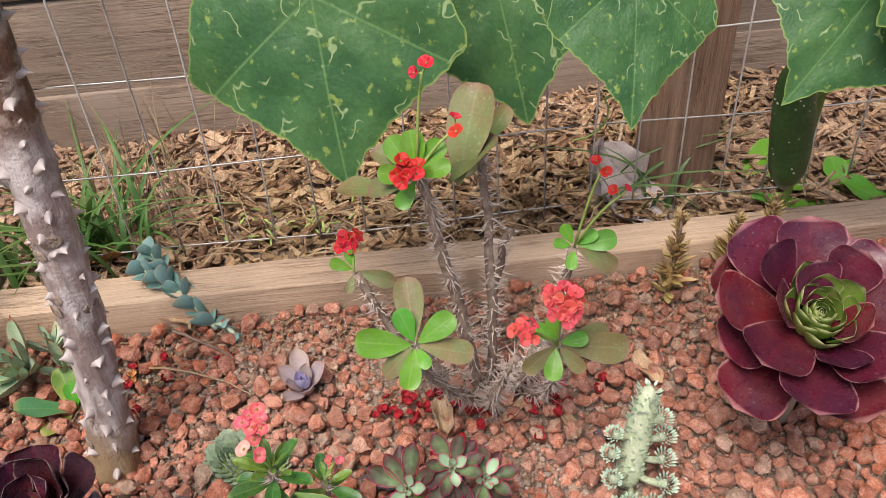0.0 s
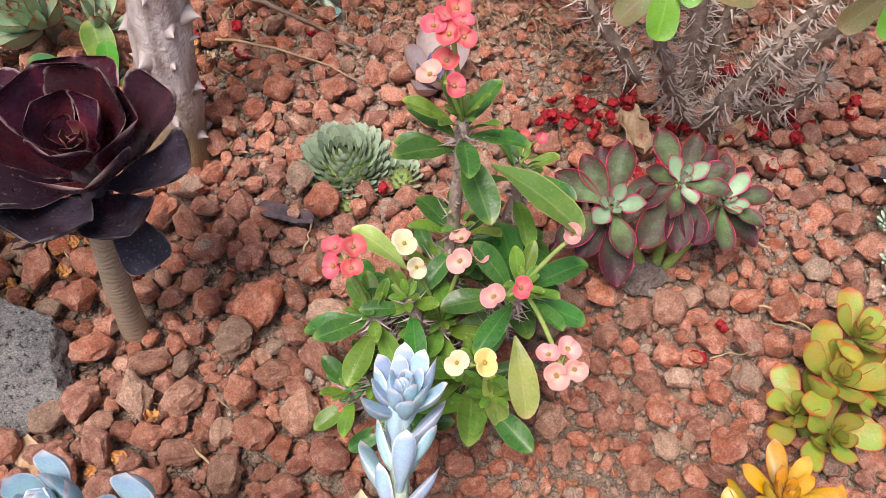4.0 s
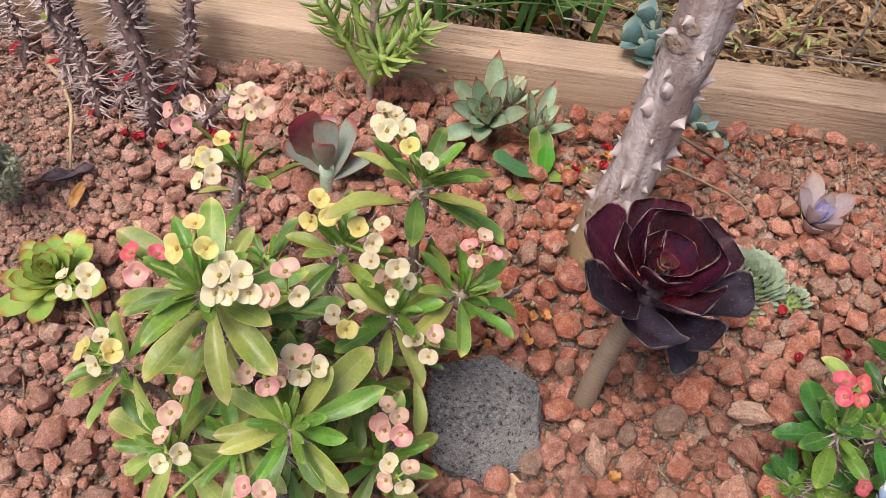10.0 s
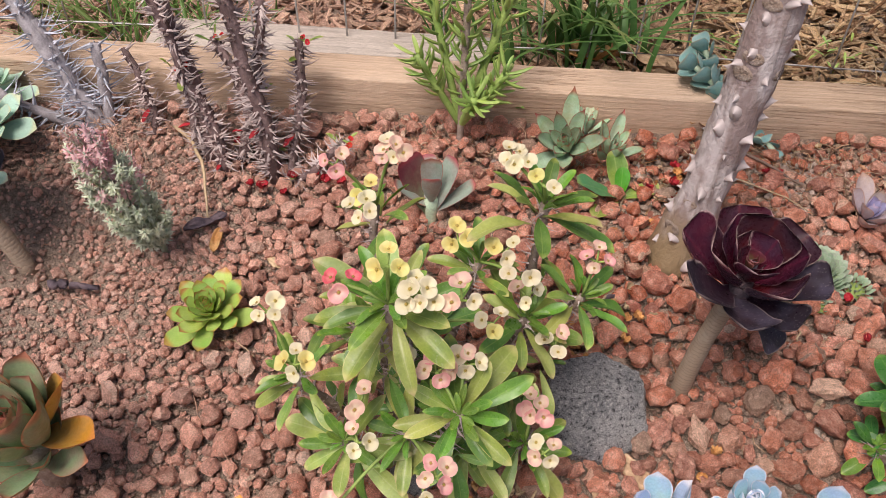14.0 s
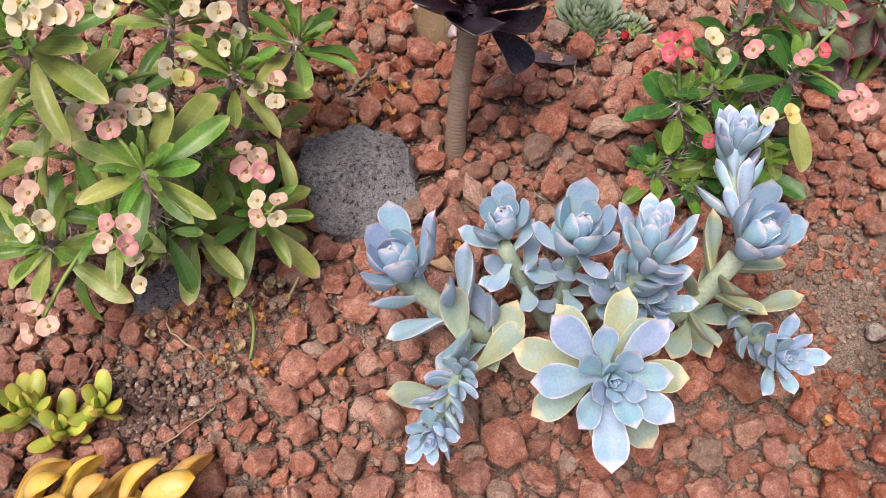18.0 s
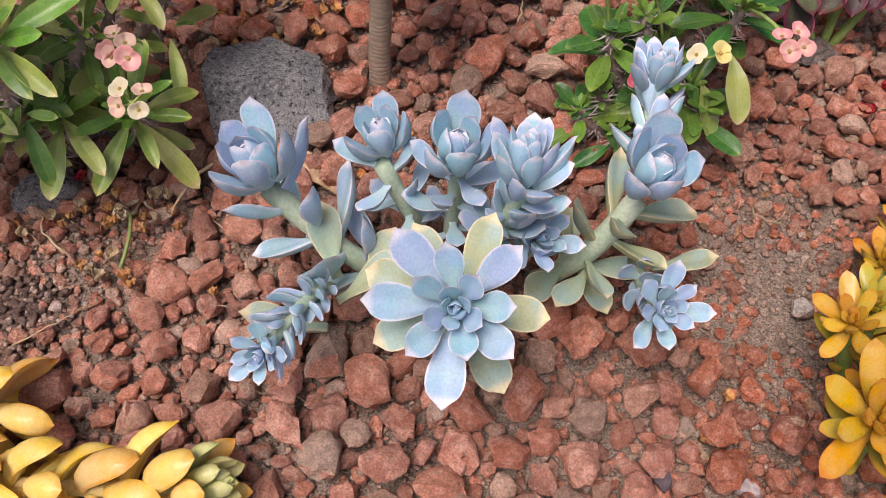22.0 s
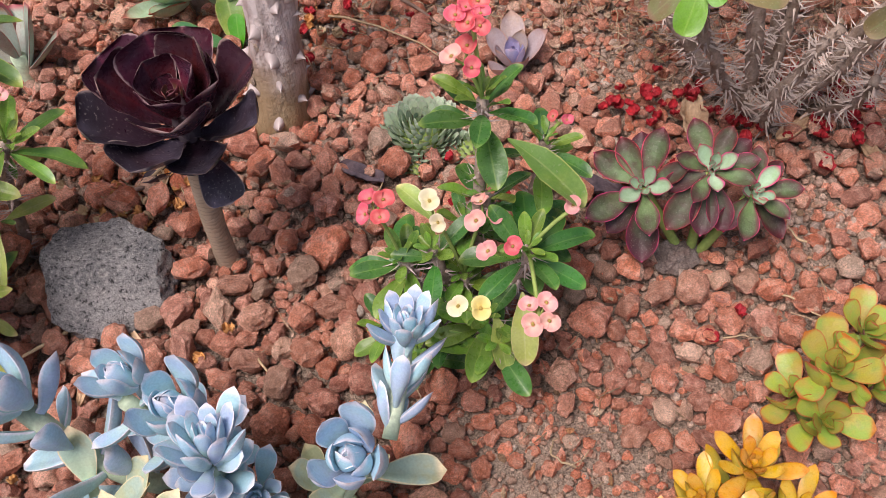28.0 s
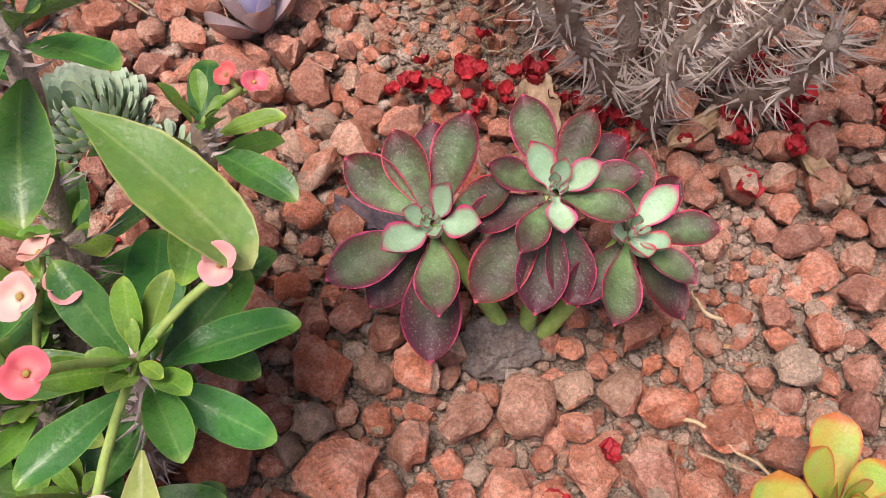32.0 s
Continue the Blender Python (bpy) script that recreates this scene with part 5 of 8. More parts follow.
for i in range(135):
    x = i / 135 * 43 + 0.8 + rnd.uniform(-0.3, 0.3)
    j = int(x)
    q = radians(i * 137.5 + rnd.uniform(-25, 25))
    d = Vector((math.cos(q), math.sin(q), rnd.uniform(-0.25, 0.25)))
    m = frame_z(tp[j].lerp(tp[j + 1], x - j) + d * tr[j], d, rnd.uniform(-40, 40)) @ Matrix.Scale(rnd.uniform(0.45, 0.95), 4)
    part("thorn", THORNS[i % 3], trunk, m)
for i in range(30):
    j = rnd.randrange(3, 40)
    q = rnd.uniform(0, 6.28)
    d = Vector((math.cos(q), math.sin(q), 0))
    m = Matrix.Translation(tp[j] + d * (tr[j] - 0.0004)) @ Matrix(((-d.y, 0, d.x), (d.x, 0, d.y), (0, 1, 0))).to_4x4() @ Matrix.Scale(rnd.uniform(0.4, 0.75), 4)
    part("leaf_scar", SCAR, trunk, m)

# ---- tree aeoniums ----
AEO = [leaf_mesh("leaf", L_aeo, 0.70, 0.035, 0.95, 0.17, 0.25, 0.24, 0.22, 11, 8, 0.0, 0.05, s) for s in range(3)]
AEO_F = [leaf_mesh("leaf", L_aeo_out, 0.60, 0.035, 0.95, 0.20, 0.20, 0.05, -0.65, 10, 8, 0.03, 0.04, s) for s in range(2)]
base = (-0.318, 0.344, 0.048)
P = local(base)
aeo = thing("tree_aeonium", base, "near-black rosette on a bare ringed tan stem", "succulent", "tree aeoniums")
part("stem", tube("stem", bend((0, 0, -0.004), P(-0.306, 0.338, 0.176), (-0.003, 0, 0), 14), [0.0076 - 0.0014 * i / 14 for i in range(15)], M_stem_tan, 14, 0.05), aeo)
C = P(-0.306, 0.338, 0.172)
AX = (0.08, -0.18, 1)
AEO_FAT = [leaf_mesh("leaf", L_aeo, 0.78, 0.035, 0.95, 0.20, 0.30, 0.30, 0.30, 12, 9, 0.03, 0.05, 60 + s) for s in range(3)]
for kind, a, e, L, wide, up in ((1, 176, 26, 0.050, 1.05, 1), (1, 130, 30, 0.054, 1.1, 2), (1, -140, 20, 0.045, 1.05, 0), (1, -98, 28, 0.054, 0.85, 1), (0, 74, 32, 0.056, 1.05, 1), (0, 14, 36, 0.052, 1.05, 2), (0, -50, 34, 0.052, 1.0, 2),
                                (2, -152, 40, 0.046, 1.18, 9), (2, 108, 46, 0.048, 1.15, 8), (2, 40, 56, 0.047, 1.15, 9), (2, -22, 58, 0.046, 1.15, 9), (2, -86, 50, 0.045, 1.05, 8), (2, 178, 56, 0.028, 1.3, 16), (2, 70, 62, 0.029, 1.25, 17), (2, -50, 64, 0.029, 1.25, 17)):
    m = frame_z(C + Vector((0, 0, 0.001 * up)), AX, a) @ Matrix.Translation((0, 0.006, 0)) @ Matrix.Rotation(radians(e), 4, "X") @ Matrix.Diagonal((L * wide, L, L, 1))
    part("leaf", (AEO, AEO, AEO_FAT)[kind][abs(a) % 3], aeo, m, mat=L_aeo_out if kind == 1 else None)
rosette(aeo, C + Vector((0.001, -0.002, 0.022)), AX, 7, 0.016, AEO, 0.55, 58, 80, 0.1, 0.22, 0.9, 0.8, 60, 4, young=L_aeo_in, young_from=0.2, wide=1.2)
part("stem", tube("stem", bend(C - Vector((0, 0, 0.01)), C + Vector((0.002, -0.003, 0.030)), (0, 0, 0), 4), [0.007, 0.008, 0.007, 0.005, 0.003], M_dry_dark, 10), aeo)
part("leaf", AEO_F[1], aeo, Matrix.Translation(C + Vector((0.006, -0.005, -0.003))) @ Matrix.Rotation(radians(-132), 4, "Z") @ Matrix.Rotation(radians(-14), 4, "X") @ Matrix.Scale(0.038, 4))

base = (0.268, 0.492, 0.078)
P = local(base)
aeo2 = thing("tree_aeonium", base, "wine-red rosette with a bright green heart", "succulent", "tree aeoniums")
AEO2 = [leaf_mesh("leaf", L_aeo2, 0.66, 0.04, 0.95, 0.24, 0.25, 0.14, 0.14, 10, 8, 0.04, 0.02, 10 + s) for s in range(3)]
part("stem", tube("stem", bend((0, 0, -0.004), P(0.260, 0.468, 0.208), (0.004, 0, 0), 12), [0.009] * 13, M_stem_tan, 12, 0.05), aeo2)
C = P(0.259, 0.466, 0.210)
AEO2_G = [leaf_mesh("leaf", L_aeo2_in, 0.72, 0.05, 0.9, 0.30, 0.40, 0.26, 0.40, 10, 8, 0.03, 0.02, 70 + s) for s in range(2)]
AX2 = (-0.05, -0.46, 1)
rosette(aeo2, C + Vector((0, 0, 0.002)), AX2, 8, 0.080, AEO2, 0.92, 0, 10, 0.05, 0.14, seed=7, jit=6, wide=1.05)
rosette(aeo2, C + Vector((0, 0, 0.008)), AX2, 8, 0.076, AEO2, 0.92, 18, 30, 0.05, 0.18, spin=24, seed=17, jit=6, wide=1.08)
rosette(aeo2, C + Vector((0, -0.003, 0.014)), AX2, 6, 0.054, AEO2, 0.92, 44, 52, 0.05, 0.42, spin=40, seed=8, jit=4, wide=1.15)
rosette(aeo2, C + Vector((0, -0.004, 0.012)), AX2, 34, 0.042, AEO2_G, 0.20, 54, 86, 0.28, 0.42, 0.9, 0.8, spin=20, seed=9, jit=3)

base = (-0.873, 0.359, 0.053)
P = local(base)
aeo3 = thing("tree_aeonium", base, "drooping dark maroon rosette on a leaning stem", "succulent", "tree aeoniums")
part("stem", tube("stem", bend((0, 0, -0.004), P(-0.925, 0.365, 0.185), (0.004, 0, 0), 12), [0.008] * 13, M_stem_tan, 12, 0.05), aeo3)
C = P(-0.927, 0.362, 0.190)
rosette(aeo3, C, (0.1, -0.35, 1), 9, 0.066, AEO_F, 0.85, -30, 5, 0.12, 0.10, seed=13, jit=10)
rosette(aeo3, C, (0.1, -0.35, 1), 20, 0.060, AEO, 0.36, 20, 84, 0.18, 0.14, seed=14)

# ---- ghost plants ----
GH = [leaf_mesh("leaf", L_ghost, 0.43, 0.16, 1.25, 0.46, 0.34, 0.12, 0.34, 11, 8, 0.05, 0.0, s, 0.10) for s in range(2)] + [leaf_mesh("leaf", L_ghost, 0.40, 0.17, 1.3, 0.50, 0.34, 0.10, 0.42, 11, 8, 0.06, 0.0, 5, 0.08)]
GH_C = [leaf_mesh("leaf", L_ghost, 0.44, 0.20, 1.15, 0.44, 0.42, 0.14, 0.62, 11, 8, 0.05, 0.0, 30 + s) for s in range(2)]
GH_N = [leaf_mesh("leaf", L_ghost, 0.36, 0.22, 1.0, 0.46, 0.4, 0.05, 0.22, 9, 7, 0.04, 0.0, 6)]
base = (-0.262, 0.200, 0.023)
P = local(base)
ghost = thing("ghost_plant", base, "powdery blue-grey ghost plant of many rosettes on pale green stems", "succulent")


def branch(plant, pts, r, mat, tufts=(), mesh=None, L=0.03, seed=0, n=0, from_f=0.2, to_f=0.9, leafmat=None, el=35):
    rnd = random.Random(seed)
    part("stem", tube("stem", pts, [r] * len(pts), mat, 9, 0.06, seed), plant)
    for i in range(n):
        f = from_f + (to_f - from_f) * i / max(1, n - 1)
        x = f * (len(pts) - 1)
        j = min(int(x), len(pts) - 2)
        p, d = pts[j].lerp(pts[j + 1], x - j), (pts[j + 1] - pts[j])
        l = L * rnd.uniform(0.8, 1.15)
        m = frame_z(p, d, i * GOLD) @ Matrix.Rotation(radians(el + rnd.uniform(-15, 15)), 4, "X") @ Matrix.Translation((0, r * 0.6, 0)) @ Matrix.Scale(l, 4)
        part("leaf", mesh[i % len(mesh)], plant, m, mat=leafmat)


def ghost_head(at, axis, n, r, seed, inner=0.32, e0=10, e1=80, spin=0, old=None, old_to=0.0, meshes=None):
    rosette(ghost, P(*at), axis, n, r, meshes or GH, inner, e0, e1, 0.3, 0.10, 1.0, 0.9, spin, seed, old=old, old_to=old_to)


branch(ghost, bend((0.02, 0.01, 0), P(-0.250, 0.126, 0.110), (0, -0.01, 0.01), 8), 0.0045, M_ghost_stem)
ghost_head((-0.250, 0.119, 0.115), (0.0, -0.66, 0.8), 22, 0.041, 1, 0.24, 10, 80, spin=38)
rosette(ghost, P(-0.250, 0.126, 0.108), (0.0, -0.55, 0.85), 8, 0.038, GH, 0.9, -18, -4, 0.05, 0.1, spin=70, seed=15, old=L_ghost_old, old_to=1.1)
branch(ghost, bend((0.0, 0.01, 0), P(-0.256, 0.198, 0.118), (0, 0.0, 0.0), 8), 0.004, M_ghost_stem, (), GH_C, 0.026, 3, 13, 0.40, 0.97, el=12)
ghost_head((-0.257, 0.200, 0.120), (0.05, -0.34, 1), 17, 0.036, 2, 0.46, 42, 88, meshes=GH_C)
branch(ghost, bend((0.0, 0.01, 0), P(-0.294, 0.202, 0.115), (0, 0.0, 0.0), 8), 0.0045, M_ghost_stem, (), GH_C, 0.024, 4, 12, 0.40, 0.97, el=12)
ghost_head((-0.292, 0.212, 0.114), (-0.15, -0.25, 1), 15, 0.031, 3, 0.46, 42, 88, meshes=GH_C)
branch(ghost, bend((-0.02, 0.0, 0), P(-0.350, 0.190, 0.105), (0.005, -0.01, 0.0), 9), 0.0058, M_ghost_stem, (), GH, 0.036, 5, 11, 0.25, 0.94, el=25)
ghost_head((-0.347, 0.189, 0.112), (-0.2, -0.35, 1), 17, 0.040, 4, 0.46, 42, 88, meshes=GH_C)
branch(ghost, bend(P(-0.318, 0.165, 0.060), P(-0.334, 0.108, 0.086), (0.004, 0.0, 0.012), 9), 0.003, M_ghost_stem, (), GH_N, 0.017, 6, 34, 0.1, 0.95, el=40)
ghost_head((-0.334, 0.106, 0.088), (-0.05, -0.75, 0.55), 20, 0.018, 5, 0.36, 22)
branch(ghost, bend((0.05, 0.01, 0), P(-0.168, 0.198, 0.108), (0.0, -0.01, 0.0), 9), 0.0058, M_ghost_stem, (), GH, 0.036, 7, 11, 0.3, 0.92, L_ghost_old, el=15)
ghost_head((-0.167, 0.194, 0.122), (0.1, -0.40, 1), 18, 0.038, 6, 0.46, 42, 88, meshes=GH_C)
branch(ghost, bend(P(-0.160, 0.215, 0.105), P(-0.161, 0.256, 0.130), (0.0, 0.004, 0.0), 7), 0.004, M_ghost_stem, (), GH_N, 0.027, 8, 16, 0.0, 0.95, el=50)
ghost_head((-0.161, 0.256, 0.130), (0.05, 0.15, 1), 20, 0.027, 7, 0.5, 40, 85, meshes=GH_N)
branch(ghost, bend(P(-0.160, 0.200, 0.060), P(-0.160, 0.146, 0.095), (0.0, -0.004, 0.0), 7), 0.004, M_ghost_stem, (), GH_C, 0.020, 9, 14, 0.2, 0.95, el=40)
ghost_head((-0.160, 0.140, 0.098), (0.15, -0.62, 0.75), 20, 0.024, 8, 0.32, 16)
branch(ghost, bend((0.02, 0.0, 0.03), P(-0.225, 0.170, 0.138), (0.0, -0.004, 0.0), 7), 0.004, M_ghost_stem, (), GH_N, 0.027, 10, 26, 0.35, 0.98, el=50)
ghost_head((-0.225, 0.171, 0.139), (0.0, 0.25, 1), 20, 0.031, 9, 0.5, 42, 86, meshes=GH_N)
branch(ghost, bend((0.03, 0.0, 0.02), P(-0.218, 0.180, 0.090), (0.0, -0.004, 0.0), 7), 0.004, M_ghost_stem, (), GH, 0.022, 11, 5, 0.5, 0.95)
ghost_head((-0.217, 0.178, 0.094), (0.3, -0.45, 0.8), 18, 0.025, 10, 0.33, 18)
rnd = random.Random(77)
for k, (x, y, z, L, a, e) in enumerate([(-0.315, 0.170, 0.062, 0.042, 30, 50), (-0.313, 0.160, 0.055, 0.040, -60, 20), (-0.318, 0.150, 0.045, 0.044, 100, 10), (-0.300, 0.165, 0.050, 0.042, -30, 40), (-0.19, 0.205, 0.050, 0.034, -150, -20), (-0.150, 0.200, 0.055, 0.034, -85, 5), (-0.185, 0.190, 0.06, 0.034, 150, 0)]):
    part("leaf", GH[k % 3], ghost, Matrix.Translation(P(x, y, z)) @ Matrix.Rotation(radians(a), 4, "Z") @ Matrix.Rotation(radians(e), 4, "X") @ Matrix.Scale(L, 4), mat=L_ghost_old)

# ---- rosettes on the gravel ----
PUR = [leaf_mesh("leaf", L_pur, 0.46, 0.07, 1.5, 0.82, 0.24, 0.22, 0.16, 14, 8, 0.015, 0.02, s) for s in range(3)]
PUR_Y = [leaf_mesh("leaf", L_pur_in, 0.52, 0.16, 1.2, 0.70, 0.34, 0.30, 0.42, 12, 8, 0.015, 0.0, 40 + s) for s in range(2)]
base = (-0.027, 0.402, 0.060)
P = local(base)
plum = thing("plum_echeveria", base, "cluster of three velvety plum and green rosettes with red margins", "succulent")


def spray(plant, at, axis, rows, meshes, mats, wide=1.0, name="leaf"):
    """Leaves round one point: the way each one turns, its rise, its length and its kind."""
    for i, (a, e, L, kind) in enumerate(rows):
        up = 0.0015 * (e / 30.0)
        part(name, meshes[kind][i % len(meshes[kind])], plant, frame_z(at, axis, a) @ Matrix.Translation((0, 0.0016, up)) @ Matrix.Rotation(radians(e), 4, "X") @ Matrix.Rotation(radians((i * 47) % 23 - 11), 4, "Y") @ Matrix.Diagonal((L * wide, L, L, 1)), mat=mats[kind])


BUD = [(20, 62, 0.0075, 2), (140, 64, 0.0075, 2), (-100, 66, 0.0070, 2), (70, 80, 0.0055, 2)]
PLUM_MESH, PLUM_MATS = (PUR, PUR, PUR_Y), (None, L_pur_out, L_pur_in)
for k, (c, ax, rows) in enumerate([
        ((-0.057, 0.402, 0.113), (-0.10, -0.52, 0.85), [(59, 6, 0.035, 0), (29, 12, 0.032, 0), (-13, 10, 0.036, 0), (8, -4, 0.034, 1), (125, 4, 0.037, 0), (146, -12, 0.032, 1), (-167, 14, 0.031, 0), (-176, -14, 0.042, 1), (-62, 16, 0.028, 0), (-32, 44, 0.0175, 2), (-95, 30, 0.021, 2), (139, 34, 0.023, 2), (88, 52, 0.014, 2), (-150, 50, 0.012, 2)]),
        ((-0.021, 0.410, 0.126), (0.03, -0.50, 0.86), [(27, 10, 0.031, 0), (-17, 12, 0.027, 0), (-42, -4, 0.028, 1), (-70, 8, 0.026, 0), (-103, 16, 0.025, 0), (-168, 28, 0.0185, 2), (80, 18, 0.022, 0), (43, 34, 0.019, 2), (-58, 34, 0.018, 2), (160, 14, 0.023, 0), (-8, 50, 0.013, 2), (180, -16, 0.036, 1), (152, -18, 0.040, 0), (-158, -18, 0.034, 1), (118, -6, 0.028, 1)]),
        ((0.004, 0.408, 0.115), (0.20, -0.48, 0.86), [(-32, 26, 0.020, 2), (-75, 10, 0.027, 0), (-122, 16, 0.024, 0), (-134, -8, 0.030, 1), (8, 14, 0.026, 0), (40, 2, 0.024, 1), (176, 8, 0.030, 0), (112, 40, 0.014, 2), (-167, 44, 0.0155, 2), (-118, 42, 0.015, 2), (150, -10, 0.028, 1), (-30, 4, 0.024, 1)])]):
    part("stem", tube("stem", bend((0.004 * k, 0, 0), P(*c), (0, 0, 0), 5), [0.0032] * 6, M_green_stem, 8), plum)
    spray(plum, P(*c), ax, rows, PLUM_MESH, PLUM_MATS)
    spray(plum, P(*c) + Vector(ax) * 0.002, ax, BUD, PLUM_MESH, PLUM_MATS)

LIL = [leaf_mesh("leaf", L_lilac, 0.50, 0.12, 0.85, 0.46, 0.3, 0.26, 0.32, 9, 7, 0.06, 0.0, s) for s in range(2)]
base = (-0.161, 0.538, 0.087)
lilac = thing("lilac_echeveria", base, "small lilac-pink rosette with a violet heart", "succulent")
rosette(lilac, Vector((0, -0.004, 0.003)), (0, -0.25, 1), 14, 0.038, LIL, 0.34, 30, 82, 0.2, 0.1, 1.0, 0.8, 20, 41, young=L_lilac_in, young_from=0.5)

HENS = [leaf_mesh("leaf", L_hens, 0.50, 0.16, 0.8, 0.42, 0.5, 0.12, 0.45, 7, 5, 0.06, 0.0, s) for s in range(2)]
base = (-0.213, 0.462, 0.076)
hens = thing("houseleek", base, "dense hairy grey-green houseleek ball with a smaller offset", "succulent")
for c, rad, n in (((0, 0, 0.000), 0.0235, 150), ((0.035, -0.006, 0.000), 0.0115, 44), ((0.004, -0.029, -0.002), 0.009, 30)):
    dome(hens, c, (0.0, -0.22, 1), rad, n, HENS, "leaf", 0.42)
    part("core", mesh_of("core", cv * (rad * 0.8) * np.array([1, 1, 0.7]) + np.array(c), cf, M_green_stem), hens)

AGV = [leaf_mesh("leaf", L_agave, 0.30, 0.13, 0.95, 0.7, 0.35, 0.22, 0.30, 9, 6, 0.06, 0.0, s, 0.12) for s in range(2)]
base = (-0.424, 0.560, 0.091)
agv = thing("velvet_echeveria", base, "grey-green rosette with pointed red-edged leaves beside the board", "succulent")
rosette(agv, Vector((-0.006, -0.008, 0.020)), (-0.10, -0.65, 0.9), 24, 0.056, AGV, 0.28, 34, 86, 0.3, 0.1, 1.0, 0.8, 0, 45)
rosette(agv, Vector((0.032, -0.004, 0.014)), (0.3, -0.25, 1), 14, 0.040, AGV, 0.3, 36, 82, 0.3, 0.1, 1.0, 0.8, 0, 46)
rosette(agv, Vector((0.010, 0.018, 0.020)), (0.1, 0.1, 1), 9, 0.034, AGV, 0.35, 30, 78, 0.3, 0.1, 1.0, 0.8, 0, 47)
part("stem", tube("stem", bend((0, 0, -0.003), (-0.004, -0.006, 0.026), (0, 0, 0), 3), [0.007] * 4, M_bark, 8), agv)

GRN = [leaf_mesh("leaf", L_greenros, 0.46, 0.12, 0.85, 0.35, 0.3, 0.14, 0.25, 9, 7, 0.06, 0.0, s) for s in range(2)]
base = (-0.694, 0.338, 0.049)
grn = thing("green_houseleek", base, "lime green rosette with thick keeled leaves", "succulent")
rosette(grn, Vector((0, -0.004, 0.012)), (0.05, -0.30, 1), 44, 0.037, GRN, 0.28, 6, 84, 0.62, 0.12, 0.9, 0.8, 0, 48)
part("stem", tube("stem", bend((0, 0, -0.003), (0, 0, 0.014), (0, 0, 0), 3), [0.008] * 4, M_bark, 8), grn)

LFT = [leaf_mesh("leaf", L_leftros, 0.44, 0.09, 0.85, 0.36, 0.3, 0.26, 0.20, 9, 7, 0.05, 0.0, s) for s in range(2)]
base = (-0.760, 0.190, 0.021)
lft = thing("olive_echeveria", base, "large olive and mauve rosette with some orange old leaves", "succulent")
part("stem", tube("stem", bend((0, 0, -0.004), (0.0, -0.004, 0.072), (0, 0, 0), 4), [0.010] * 5, M_bark, 9), lft)
rosette(lft, Vector((0.000, -0.004, 0.062)), (0.05, -0.25, 1), 24, 0.074, LFT, 0.40, 60, 88, 0.22, 0.12, 1.0, 0.8, 0, 49, jit=4)
rosette(lft, Vector((0.000, -0.006, 0.040)), (0.05, -0.25, 1), 9, 0.050, LFT, 0.85, 30, 48, 0.1, 0.12, seed=50)
for a, e in ((-70, 52), (-100, 20)):
    part("leaf", LFT[0], lft, Matrix.Translation((0.0, 0.0, 0.065)) @ Matrix.Rotation(radians(a), 4, "Z") @ Matrix.Rotation(radians(e), 4, "X") @ Matrix.Scale(0.062, 4), "orange-brown old leaf", L_leftros_o)

TEAL = [leaf_mesh("leaf", L_teal, 0.56, 0.11, 0.85, 0.34, 0.3, 0.14, 0.22, 9, 7, 0.06, 0.0, s) for s in range(2)]
base = (-0.968, 0.478, 0.076)
teal = thing("mint_echeveria", base, "pale mint green rosettes growing together", "succulent")
rosette(teal, Vector((0.0, 0, 0.026)), (0.1, -0.3, 1), 26, 0.046, TEAL, 0.3, 0, 80, 0.4, 0.1, seed=51)
rosette(teal, Vector((0.012, -0.05, 0.012)), (0.2, -0.3, 1), 16, 0.032, TEAL, 0.3, 0, 80, 0.4, 0.1, seed=52)
rosette(teal, Vector((-0.02, 0.05, 0.03)), (0.1, 0.0, 1), 18, 0.044, TEAL, 0.3, 5, 80, 0.4, 0.1, seed=53)

# paddle plant
PAD = [leaf_mesh("leaf", L_paddle, 0.54, 0.07, 0.8, 0.22, 0.2, 0.08, 0.15, 10, 8, 0.0, 0.0, s) for s in range(2)]
base = (-0.540, 0.468, 0.074)
pad = thing("paddle_plant", base, "grey-green paddle plant with red-flushed round leaves", "succulent")
for k, (a, e, L) in enumerate([(62, 58, 0.062), (-48, 62, 0.060), (-75, 35, 0.05), (20, 45, 0.05), (110, 40, 0.045), (10, 82, 0.05), (190, 62, 0.045)]):
    part("leaf", PAD[k % 2], pad, Matrix.Translation((0, 0, 0.006 + 0.003 * k)) @ Matrix.Rotation(radians(a), 4, "Z") @ Matrix.Rotation(radians(e), 4, "X") @ Matrix.Diagonal((L if k == 0 else L * 0.72, L, L, 1)), mat=L_paddle_g if k else None)
part("stem", tube("stem", bend((0, 0, -0.003), (0, 0, 0.028), (0, 0, 0), 3), [0.006] * 4, M_ghost_stem, 8), pad)

